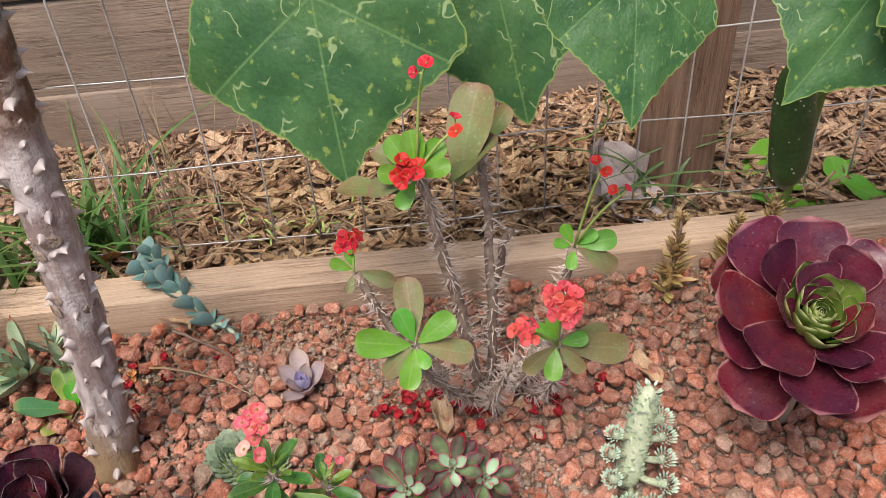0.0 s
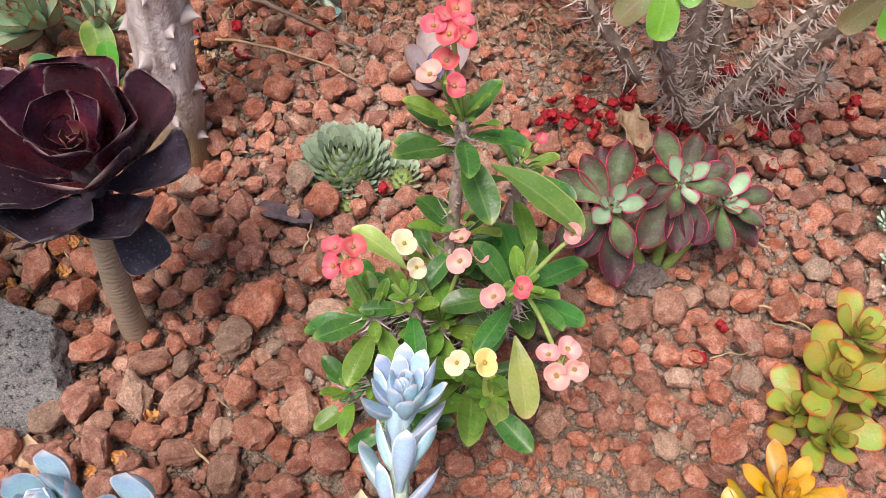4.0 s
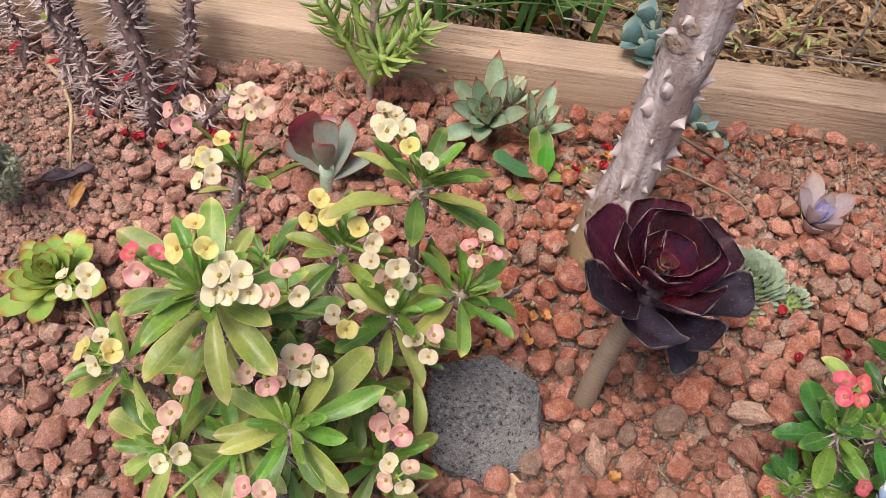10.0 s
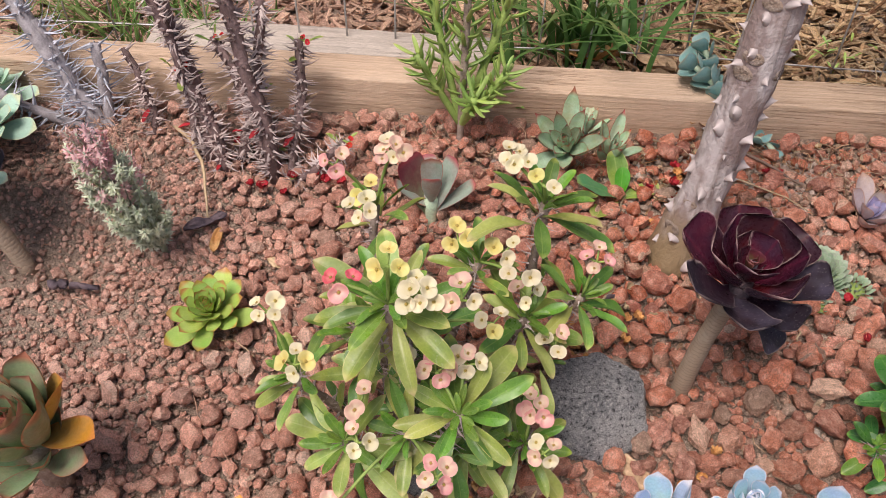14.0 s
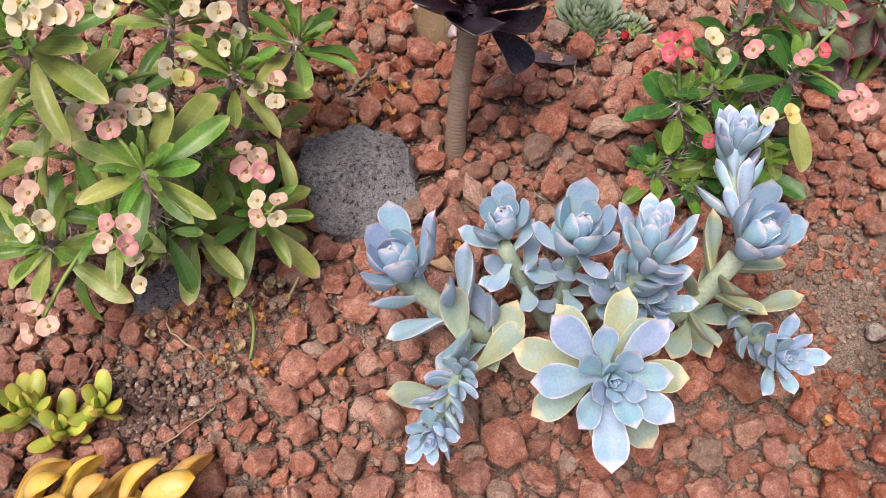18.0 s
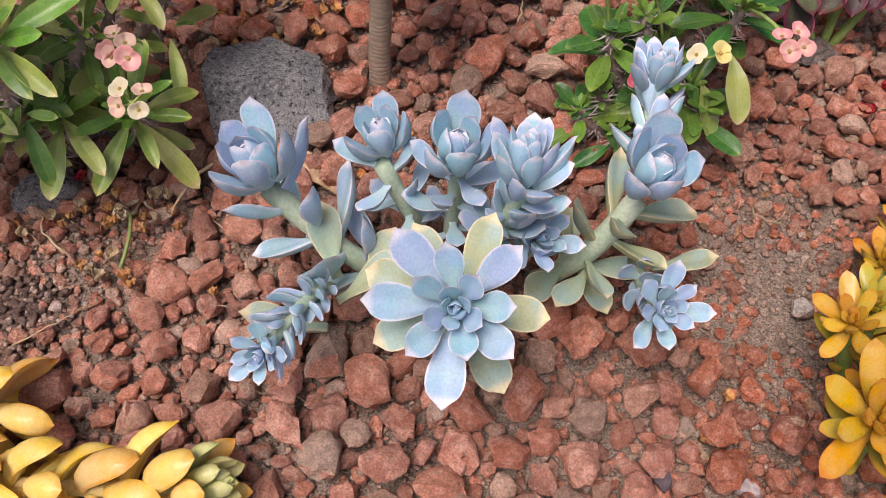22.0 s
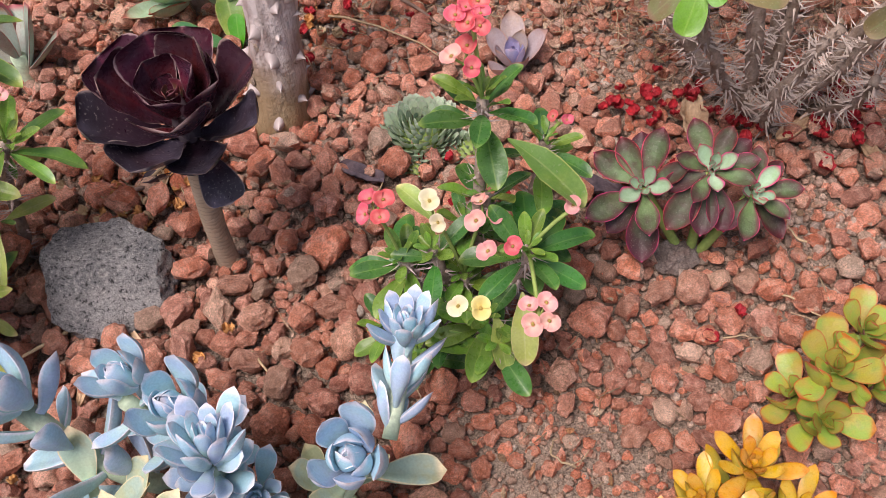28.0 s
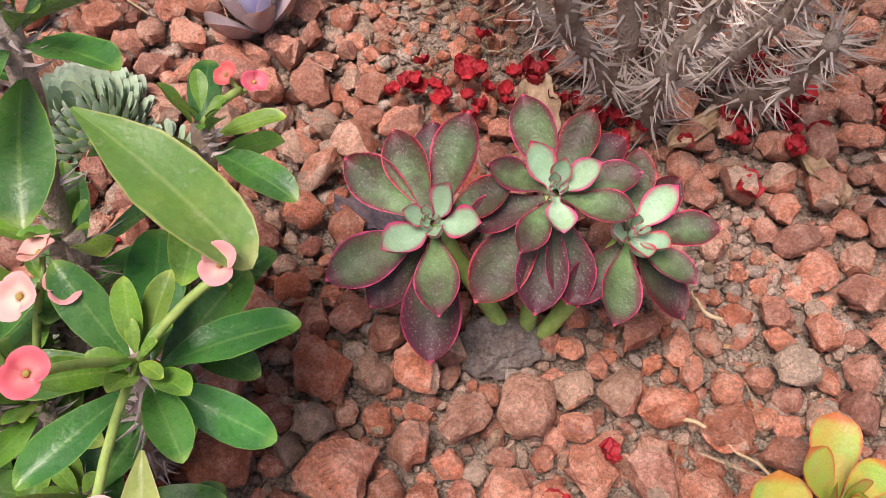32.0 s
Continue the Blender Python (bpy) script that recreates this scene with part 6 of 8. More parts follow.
# young leafy plant beside the trunk
L_seedling = leaf_mat("seedling_leaf", (0.10, 0.27, 0.10), (0.09, 0.25, 0.11), (0.24, 0.34, 0.12), 0.05, (0.22, 0.38, 0.14), None, 0.45, 0.1, 0.1)
base = (-0.376, 0.518, 0.083)
seedling = thing("seedling", base, "young spurge seedling with a few broad leaves", "plant")
for k, (a, e, L, mt) in enumerate([(118, 40, 0.055, L_seedling), (30, 62, 0.045, L_milii_y), (-60, 12, 0.042, L_milii_y), (140, 5, 0.036, L_milii_y), (10, 72, 0.03, None)]):
    part("leaf", BROAD[k % 3], seedling, Matrix.Translation((0, 0, 0.006)) @ Matrix.Rotation(radians(a), 4, "Z") @ Matrix.Rotation(radians(e), 4, "X") @ Matrix.Diagonal((L * 0.8, L, L, 1)), mat=mt)

# blue-green trailing stonecrop over the board
BLU = [leaf_mesh("leaf", L_blue, 0.92, 0.11, 0.62, 0.30, 0.4, 0.10, 0.25, 9, 8, 0.0, 0.0, s) for s in range(2)]
base = (-0.312, 0.615, 0.102)
P = local(base)
blu = thing("blue_stonecrop", base, "blue-green stonecrop with round paired leaves leaning on the board", "succulent")
rnd = random.Random(63)
for a, b, n, L in (((-0.258, 0.606, 0.106), (-0.326, 0.634, 0.166), 9, 0.0235), ((-0.294, 0.622, 0.128), (-0.318, 0.646, 0.178), 5, 0.021), ((-0.262, 0.608, 0.106), (-0.236, 0.594, 0.104), 4, 0.014)):
    pts = bend(P(*a), P(*b), (0, 0.004, 0.006), 12)
    part("stem", tube("stem", pts, [0.0028] * 13, M_ghost_stem, 8), blu)
    for i in range(n):
        x = (i + 0.5) / n * 11.9
        j = int(x)
        for half in (0, 180):
            m = frame_z(pts[j].lerp(pts[j + 1], x - j), pts[j + 1] - pts[j], 90 * (i % 2) + half + rnd.uniform(-14, 14)) @ Matrix.Rotation(radians(48 + rnd.uniform(-12, 12)), 4, "X") @ Matrix.Scale(L * rnd.uniform(0.8, 1.1) * (1 - 0.25 * (i / n) ** 4), 4)
            part("leaf", BLU[i % 2], blu, m)

# finger-leaved bush in the back
FIN = [leaf_mesh("leaf", L_stick, 0.18, 0.14, 0.4, 0.35, 0.6, 0.02, 0.45, 7, 5, 0.05, 0.0, s) for s in range(2)]
base = (-0.529, 0.548, 0.088)
P = local(base)
fin = thing("finger_succulent", base, "upright bushy succulent with narrow bright green finger leaves", "succulent")
for k, (h, n, f0) in enumerate([((-0.528, 0.565, 0.310), 44, 0.3), ((-0.572, 0.556, 0.190), 20, 0.4), ((-0.490, 0.552, 0.185), 20, 0.4), ((-0.570, 0.585, 0.255), 22, 0.4), ((-0.490, 0.590, 0.255), 22, 0.4), ((-0.515, 0.535, 0.165), 14, 0.5)]):
    a = (0, 0, 0) if k == 0 else P(-0.529, 0.552, 0.125)
    branch(fin, bend(a, P(*h), (0, 0, 0), 10), 0.0035, M_green_stem if k else M_bark, (), FIN, 0.023, 70 + k, int(n * 1.25), f0, 1.0, el=30)

# needle-leaved bush with pink tips
base = (-0.764, 0.399, 0.061)
P = local(base)
fuzz = thing("needle_bush", base, "leaning grey-green bush of tiny needle leaves with pink tips", "shrub")
rnd = random.Random(81)
tipv = P(-0.776, 0.352, 0.214)
side = tipv.cross(Vector((0, 1, 0))).normalized()
front = side.cross(tipv).normalized()
part("stem", tube("stem", bend((0, 0, -0.004), tipv * 0.8, (0.004, 0, 0), 6), [0.003, 0.0028, 0.0025, 0.002, 0.0018, 0.0015, 0.001], M_ghost_stem, 7), fuzz)
for k in range(78):
    f = (k + 0.5) / 78
    q = radians(137.5 * k)
    wide = 0.031 * math.sin(math.pi * min(0.94, 0.16 + 0.80 * f)) ** 0.6 * rnd.uniform(0.5, 1.0)
    c = tipv * (0.22 + 0.78 * f) + side * (wide * math.cos(q)) + front * (wide * math.sin(q)) + Vector((0, 0, rnd.uniform(0.0, 0.006)))
    pts = bend(tipv * max(0.05, 0.80 * f - 0.08), c, (0, 0, -0.002), 4)
    sprig = part("sprig", tube("sprig", pts, [0.0008] * 5, M_ghost_stem, 4), fuzz)
    verts, faces, uvs = [], [], []
    for i in range(105):
        x = min(3.99, (0.25 + 0.75 * rnd.random() ** 0.7) * 4)
        j = int(x)
        o, d = pts[j].lerp(pts[j + 1], x - j), (pts[j + 1] - pts[j]).normalized()
        w = (Vector((rnd.gauss(0, 1), rnd.gauss(0, 1), rnd.gauss(0, 1))).normalized() + d * rnd.uniform(0.1, 0.9)).normalized() * rnd.uniform(0.0040, 0.0075)
        s = w.cross(d).normalized() * 0.0008
        up = w.cross(s).normalized() * 0.0006
        n = len(verts)
        verts += [o, o + w * 0.5 + s, o + w * 0.5 + up, o + w * 0.5 - s, o + w]
        uvs += [(0.5, 0), (0.3, 0.5), (0.5, 0.5), (0.7, 0.5), (0.5, 0.9)]
        faces += [(n, n + 1, n + 2), (n, n + 2, n + 3), (n + 1, n + 4, n + 2), (n + 2, n + 4, n + 3), (n, n + 3, n + 1), (n + 1, n + 3, n + 4)]
    tagged(part("needle_cover", mesh_of("needle_cover", verts, faces, L_fuzz_p if k > 68 or (k > 34 and k % 3 == 1) else L_fuzz, uvs, False), sprig), kind="stuff")

# pale scaly cactus-like plant
base = (0.126, 0.434, 0.067)
P = local(base)
spk = thing("scaly_succulent", base, "pale white-green knobbly succulent with a thick column and small tufts", "succulent")
NUB = [leaf_mesh("scale", L_spiky, 0.5, 0.3, 0.5, 0.5, 0.5, 0.1, 0.5, 4, 3, 0.2, 0.0, 1)]
col = bend((0.0, 0.0, 0), P(0.139, 0.450, 0.170), (0, 0, 0), 12)
M_spiky_body = plain_mat("white_green_skin", (0.38, 0.44, 0.29), (0.50, 0.55, 0.39), 120, 0.7, 0.4)
part("column", tube("column", col, [0.009, 0.0105, 0.0110, 0.0110, 0.0110, 0.0110, 0.0108, 0.0106, 0.0104, 0.0100, 0.0092, 0.0070, 0.0030], M_spiky_body, 14, 0.08), spk)
rnd = random.Random(91)
for i in range(260):
    x = rnd.uniform(0.3, 11.8)
    j = int(x)
    part("scale", NUB[0], spk, frame_z(col[j].lerp(col[j + 1], x - j), col[j + 1] - col[j], i * GOLD) @ Matrix.Translation((0, 0.0096 if x < 10 else 0.0074, 0)) @ Matrix.Rotation(radians(30), 4, "X") @ Matrix.Scale(0.0046, 4))
for dx, dy, dz, r in ((0.023, 0.004, 0.080, 0.0085), (0.026, 0.000, 0.062, 0.0095), (0.026, -0.008, 0.043, 0.0095), (0.027, -0.020, 0.026, 0.0100), (0.016, -0.032, 0.014, 0.0100), (-0.015, 0.000, 0.066, 0.0080), (-0.018, -0.006, 0.049, 0.0085), (-0.017, -0.017, 0.030, 0.0090), (-0.014, -0.033, 0.015, 0.0095), (-0.004, -0.034, 0.020, 0.0095), (0.002, -0.054, 0.009, 0.0095), (-0.016, -0.049, 0.007, 0.0080), (0.025, -0.050, 0.007, 0.0080)):
    part("tuft_stem", tube("tuft_stem", bend((dx * 0.3 + dz * 0.10, dy * 0.45 + dz * 0.10, max(0.0, dz - 0.010)), (dx, dy, dz), (0, 0, -0.002), 3), [0.003, 0.003, 0.0035, 0.004], M_spiky_body, 7), spk)
    dome(spk, (dx, dy, dz), (dx * 12, dy * 12 - 0.3, 1), r * 0.86, 46, NUB, "scale", 0.30)

# ---- stonecrops along the front ----
YEL = [leaf_mesh("leaf", L_yellow, 0.38, 0.22, 0.70, 0.40, 0.4, 0.05, 0.25, 8, 6, 0.05, 0.0, s) for s in range(2)]
base = (-0.020, 0.150, 0.014)
P = local(base)
yel = thing("golden_stonecrop", base, "sprawling golden yellow stonecrop with orange-tipped leaves", "succulent", "golden stonecrops")
for k, (c, ax, r, n, mt) in enumerate([((-0.060, 0.108, 0.070), (-0.15, -0.5, 0.9), 0.040, 16, None), ((-0.060, 0.158, 0.074), (-0.4, -0.3, 0.9), 0.027, 14, None), ((-0.012, 0.110, 0.066), (0.2, -0.3, 1), 0.030, 14, None), ((-0.035, 0.078, 0.040), (0.0, -0.5, 0.8), 0.022, 13, None), ((-0.020, 0.172, 0.080), (0.0, -0.2, 1), 0.028, 14, L_yellow_g), ((0.008, 0.205, 0.080), (0.1, -0.2, 1), 0.030, 16, L_yellow_g), ((0.014, 0.250, 0.078), (-0.1, -0.1, 1), 0.030, 15, None), ((-0.004, 0.238, 0.060), (-0.4, -0.3, 1), 0.026, 14, None),
                                       ((0.040, 0.240, 0.062), (0.2, -0.3, 1), 0.026, 14, None), ((0.035, 0.160, 0.070), (0.2, -0.2, 1), 0.032, 15, None), ((0.050, 0.200, 0.07), (0.2, 0, 1), 0.028, 14, None), ((0.02, 0.125, 0.055), (0.1, -0.4, 1), 0.028, 14, L_yellow_g), ((-0.030, 0.135, 0.060), (-0.1, -0.2, 1), 0.03, 14, L_yellow_g), ((0.070, 0.165, 0.06), (0.2, 0, 1), 0.030, 14, None), ((0.06, 0.13, 0.05), (0.2, 0, 1), 0.028, 14, None), ((-0.046, 0.134, 0.052), (-0.3, -0.3, 1), 0.024, 13, None), ((-0.040, 0.180, 0.060), (-0.2, -0.2, 1), 0.025, 13, L_yellow_g), ((-0.008, 0.146, 0.062), (0.0, -0.2, 1), 0.026, 14, None), ((0.022, 0.180, 0.076), (0.0, -0.2, 1), 0.027, 14, None), ((-0.026, 0.212, 0.058), (-0.3, -0.1, 1), 0.024, 13, None), ((0.000, 0.086, 0.040), (0.1, -0.4, 1), 0.024, 13, L_yellow_g), ((0.032, 0.212, 0.070), (0.1, -0.1, 1), 0.025, 13, None)]):
    a = P(c[0] * 0.7 - 0.005, c[1] * 0.8 + 0.03, 0)
    a.z = gz(c[0] * 0.7 - 0.005, c[1] * 0.8 + 0.03) - base[2]
    branch(yel, bend(a, P(*c), (0, 0, 0), 5), 0.0035, M_green_stem, (), YEL, r * 0.8, 160 + k, 7, 0.35, 0.95, L_yellow_g, 30)
    rosette(yel, P(*c), ax, n + 3, r * 0.88, YEL, 0.35, 10, 78, 0.35, 0.1, 1.0, 0.9, 0, 180 + k, young=mt, young_from=-1 if mt else 2)

BUT = [leaf_mesh("leaf", L_butter, 0.46, 0.26, 0.6, 0.42, 0.5, 0.16, 1.15, 9, 7, 0.05, 0.0, s) for s in range(2)]
base = (-0.440, 0.078, 0.000)
P = local(base)
but = thing("butter_stonecrop", base, "trailing stonecrop with thick butter-yellow curved leaves spilling over the board", "succulent", "golden stonecrops")
branch(but, bend(P(-0.555, 0.075, 0.024), P(-0.372, 0.062, 0.034), (0, -0.010, 0.0), 14), 0.0038, M_butter, (), BUT, 0.034, 200, 42, 0.0, 0.97, el=14)
rosette(but, P(-0.368, 0.062, 0.034), (0.9, 0.1, 0.35), 18, 0.030, BUT, 0.4, 10, 74, 0.35, 0.12, seed=201, young=L_butter_g, young_from=0.15)
branch(but, bend(P(-0.560, 0.100, 0.024), P(-0.465, 0.092, 0.036), (0, -0.006, 0.01), 10), 0.0038, M_butter, (), BUT, 0.036, 202, 24, 0.0, 1.0, el=14)
branch(but, bend(P(-0.650, 0.062, 0.018), P(-0.550, 0.062, 0.030), (0, -0.006, 0.01), 10), 0.0038, M_butter, (), BUT, 0.035, 203, 26, 0.0, 1.0, el=14)
branch(but, bend(P(-0.650, 0.062, 0.018), P(-0.745, 0.105, 0.035), (0, -0.006, 0.01), 10), 0.0038, M_butter, (), BUT, 0.035, 204, 26, 0.0, 1.0, el=14)
branch(but, bend(P(-0.700, 0.075, 0.018), P(-0.690, 0.125, 0.035), (0, -0.006, 0.01), 8), 0.0038, M_butter, (), BUT, 0.034, 205, 20, 0.1, 1.0, el=14)

base = (-0.615, 0.150, 0.014)
P = local(base)
bud = thing("golden_stonecrop", base, "short upright sprig of golden stonecrop", "succulent", "golden stonecrops")
for k, (c, r) in enumerate([((-0.605, 0.145, 0.088), 0.024), ((-0.588, 0.142, 0.066), 0.019), ((-0.612, 0.130, 0.060), 0.019)]):
    branch(bud, bend((0, 0, 0), P(*c), (0, 0, 0), 4), 0.003, M_green_stem, (), YEL, 0.018, 210 + k, 6, 0.3, 0.95)
    rosette(bud, P(*c), (0.05, -0.3, 1), 12, r, YEL, 0.4, 15, 75, 0.4, 0.1, seed=213 + k)

LIM = [leaf_mesh("leaf", L_lime, 0.46, 0.34, 0.5, 0.45, 0.5, 0.02, 0.4, 7, 6, 0.0, 0.0, 1)]
base = (-0.556, 0.146, 0.013)
P = local(base)
lim = thing("lime_stonecrop", base, "small lime green bead-leaved stonecrop", "succulent")
for k, c in enumerate([(-0.562, 0.148, 0.042), (-0.545, 0.140, 0.030), (-0.571, 0.150, 0.034), (-0.527, 0.154, 0.030)]):
    branch(lim, bend((0, 0, 0), P(*c), (0, 0, 0.005), 4), 0.0022, M_ghost_stem, (), LIM, 0.017, 220 + k, 3, 0.5, 0.95)
    rosette(lim, P(*c), (0.2, -0.2, 1), 7, 0.022, LIM, 0.6, 20, 74, 0.4, 0.15, seed=224 + k)

GYE = [leaf_mesh("leaf", L_gyel, 0.60, 0.12, 0.90, 0.34, 0.3, 0.12, 0.25, 8, 6, 0.04, 0.0, s) for s in range(2)]
base = (0.052, 0.300, 0.042)
P = local(base)
gye = thing("green_stonecrop", base, "upright green and orange-edged stonecrop stems", "succulent")
for k, (c, ax, r, n) in enumerate([((0.066, 0.338, 0.088), (0.15, -0.2, 1), 0.024, 11), ((0.054, 0.318, 0.078), (-0.1, -0.3, 1), 0.028, 12), ((0.052, 0.297, 0.062), (0.0, -0.6, 1), 0.027, 11), ((0.074, 0.316, 0.07), (0.4, -0.3, 1), 0.023, 9), ((0.040, 0.308, 0.062), (-0.5, -0.3, 1), 0.023, 9)]):
    branch(gye, bend((0, 0, 0), P(*c), (0, 0, 0), 5), 0.0035, M_green_stem, (), GYE, r * 0.9, 230 + k, 3, 0.4, 0.95, el=30)
    rosette(gye, P(*c), ax, n, r, GYE, 0.35, 15, 78, 0.4, 0.12, seed=236 + k)


# ---- cucumber vine hanging over the wire ----
L_vine = Net("cucumber_leaf", 0.5, 0.35)
_u, _v = L_vine.uv()
_own = L_vine.shift(L_vine.chance())
_a, _b, _f = L_vine.noise(2.6, 4, _own), L_vine.noise(5.0, 3, _own, 0.4), L_vine.noise(40, 4, _own)
_col = L_vine.mix(L_vine.step(_a, 0.35, 0.65), (0.042, 0.130, 0.045), (0.075, 0.185, 0.060))
_tr = L_vine.calc("ABSOLUTE", L_vine.calc("SUBTRACT", L_vine.noise(3.4, 2, _own), 0.5))
_col = L_vine.mix(L_vine.calc("MULTIPLY", L_vine.step(_tr, 0.012, 0.004), L_vine.step(_b, 0.52, 0.58)), _col, (0.30, 0.42, 0.20))
_col = L_vine.mix(L_vine.calc("MULTIPLY", L_vine.step(L_vine.noise(14, 4, _own), 0.60, 0.72), 0.8), _col, (0.30, 0.42, 0.10))
_col = L_vine.mix(L_vine.calc("MULTIPLY", L_vine.step(_u, 0.011, 0.003), 0.7), _col, (0.15, 0.29, 0.10))
_col = L_vine.mix(L_vine.step(_v, 0.978, 0.998), _col, (0.24, 0.36, 0.09))
_col = L_vine.hsv(_col, 0.5, 1.0, L_vine.lin(_f, 0.25, 0.75, 0.85, 1.15))
L_vine.bump(L_vine.calc("ADD", L_vine.noise(11, 3, _own), L_vine.calc("MULTIPLY", _f, 0.35)), 0.45, 0.003)
L_vine = L_vine.done(_col, 0.22)
M_cuke = plain_mat("cucumber_skin", (0.030, 0.075, 0.022), (0.055, 0.120, 0.035), 30, 0.4, 0.3, 250)
M_wart = plain_mat("cucumber_wart", (0.42, 0.48, 0.30), (0.55, 0.58, 0.42), 60, 0.6, 0.1)
M_vine_stem = plain_mat("vine_stem", (0.17, 0.28, 0.06), (0.26, 0.36, 0.09), 60, 0.6, 0.5, 800)
M_bud = plain_mat("orange_bud", (0.62, 0.28, 0.05), (0.70, 0.42, 0.10), 60, 0.6, 0.3)


def vine_leaf(name, seed, droop=0.16):
    """A broad five-lobed leaf; the stalk joins at the origin, the tip lies one along +Y."""
    rnd = random.Random(seed)
    ang = [0, 10, 22, 36, 52, 68, 84, 100, 124, 146, 164, 180]
    rad = [1.04, 0.88, 0.80, 0.78, 0.83, 0.95, 0.80, 0.76, 0.86, 0.70, 0.56, 0.14]
    na, nr = 144, 15
    verts, faces, uvs = [(0, 0, 0)], [], [(0, 0)]
    for i in range(1, nr + 1):
        for j in range(na):
            th = 360 * j / na - 180
            t = abs(th)
            R = float(np.interp(t, ang, rad)) * (1 + 0.009 * math.sin(j * 2.2 + seed) + 0.008 * math.sin(j * 0.9))
            r = R * i / nr
            dv = min(abs(th - v) for v in (0, 60, -60, 118, -118))
            near = math.sin(radians(min(dv, 60))) * r
            z = -droop * r * r + 0.05 * r * min(1.0, near * 5) + 0.022 * noise.noise((r * math.sin(radians(th)) * 5, r * math.cos(radians(th)) * 5, seed)) + 0.03 * r * r * math.sin(radians(th) * 5 + seed)
            verts.append((r * math.sin(radians(th)), r * math.cos(radians(th)), z))
            uvs.append((near, i / nr))
    for j in range(na):
        faces.append((0, 1 + j, 1 + (j + 1) % na))
        for i in range(nr - 1):
            a, b = 1 + i * na + j, 1 + i * na + (j + 1) % na
            faces.append((a, a + na, b + na, b))
    return mesh_of(name, verts, faces, L_vine, uvs)


VL = [vine_leaf("leaf", s) for s in (1, 2, 3)]
base = (0.330, 0.735, 0.098)
P = local(base)
vine = thing("cucumber_vine", base, "cucumber vine with broad green leaf-miner-marked leaves and a fruit", "vine")


def hang(A, B, facing, k, wide=1.0):
    """A leaf from its stalk's end A to its tip B, its upper side towards facing."""
    A, B = P(*A), P(*B)
    y = (B - A).normalized()
    z = Vector(facing)
    z = (z - y * z.dot(y)).normalized()
    x = y.cross(z)
    L = (B - A).length
    part("leaf", VL[k % 3], vine, Matrix.Translation(A) @ Matrix((x, y, z)).transposed().to_4x4() @ Matrix.Diagonal((L * wide, L, L, 1)))
    return A


joints = [hang((-0.102, 0.555, 0.462), (-0.090, 0.498, 0.343), (-0.1, -0.8, 0.6), 0, 0.88), hang((0.106, 0.490, 0.492), (0.104, 0.438, 0.418), (0.1, -0.8, 0.6), 1, 0.66), hang((0.024, 0.660, 0.450), (0.055, 0.600, 0.332), (0.15, -0.95, 0.15), 2, 0.80),
          hang((0.320, 0.610, 0.435), (0.250, 0.562, 0.362), (0.1, -0.75, 0.65), 0, 0.8), hang((0.385, 0.640, 0.405), (0.370, 0.600, 0.330), (0.2, -0.7, 0.7), 1, 1.0), hang((0.395, 0.600, 0.47), (0.42, 0.54, 0.37), (0.2, -0.7, 0.7), 2, 1.1)]
main = bend((0, 0, -0.01), P(0.300, 0.660, 0.470), (0.03, 0.02, 0), 10) + bend(P(0.285, 0.655, 0.485), P(0.05, 0.640, 0.530), (0, 0, 0.02), 10) + bend(P(0.03, 0.640, 0.532), P(-0.20, 0.640, 0.545), (0, 0, 0.01), 6)
part("stem", tube("stem", main, [0.0042] * len(main), M_vine_stem, 8, 0.08), vine)
for k, j in enumerate(joints):
    s = min(main, key=lambda q: (q - j - Vector((0, 0, 0.03))).length)
    part("leaf_stalk", tube("leaf_stalk", bend(s, j, (0, -0.01, 0.02), 8), [0.0034] * 9, M_vine_stem, 7, 0.08), vine)
cp = bend(P(0.300, 0.688, 0.330), P(0.313, 0.682, 0.196), (0.003, 0, 0), 12)
fruit = part("fruit", tube("fruit", cp, [0.005, 0.013, 0.0170, 0.0185, 0.0195, 0.020, 0.020, 0.0198, 0.0195, 0.019, 0.0175, 0.0135, 0.004], M_cuke, 18, 0.02), vine, label="dark green ridged cucumber with pale warts")
WART = mesh_of("wart", rock_shape(3, 1, 2, 0.05, 1.0)[0] * 0.0011, rock_shape(3, 1, 2, 0.05, 1.0)[1], M_wart)
rnd = random.Random(55)
for i in range(60):
    x = rnd.uniform(1.2, 11)
    j = int(x)
    q = rnd.uniform(0, 6.28)
    part("wart", WART, fruit, Matrix.Translation(cp[j].lerp(cp[j + 1], x - j) + Vector((math.cos(q), math.sin(q), 0)) * (0.0188 if 2 < x < 10 else 0.0150)))
part("fruit_stalk", tube("fruit_stalk", bend(P(0.300, 0.660, 0.470), P(0.300, 0.688, 0.332), (0.01, 0, 0), 6), [0.003] * 7, M_vine_stem, 7), vine)
part("flower_bud", tube("flower_bud", bend(P(0.222, 0.640, 0.512), P(0.216, 0.625, 0.485), (0, 0, 0), 5), [0.002, 0.0045, 0.006, 0.007, 0.006, 0.001], M_bud, 9), vine, label="orange withered flower bud")
curl = [P(0.118, 0.520, 0.415) + Vector((-0.0022 * i + 0.006 * math.sin(i * 0.7) * min(1, i / 9), -0.001 * i, -0.003 * i + 0.005 * math.cos(i * 0.7) * min(1, i / 9))) for i in range(18)]
part("tendril", tube("tendril", curl, [0.0007] * 18, M_vine_stem, 5), vine)



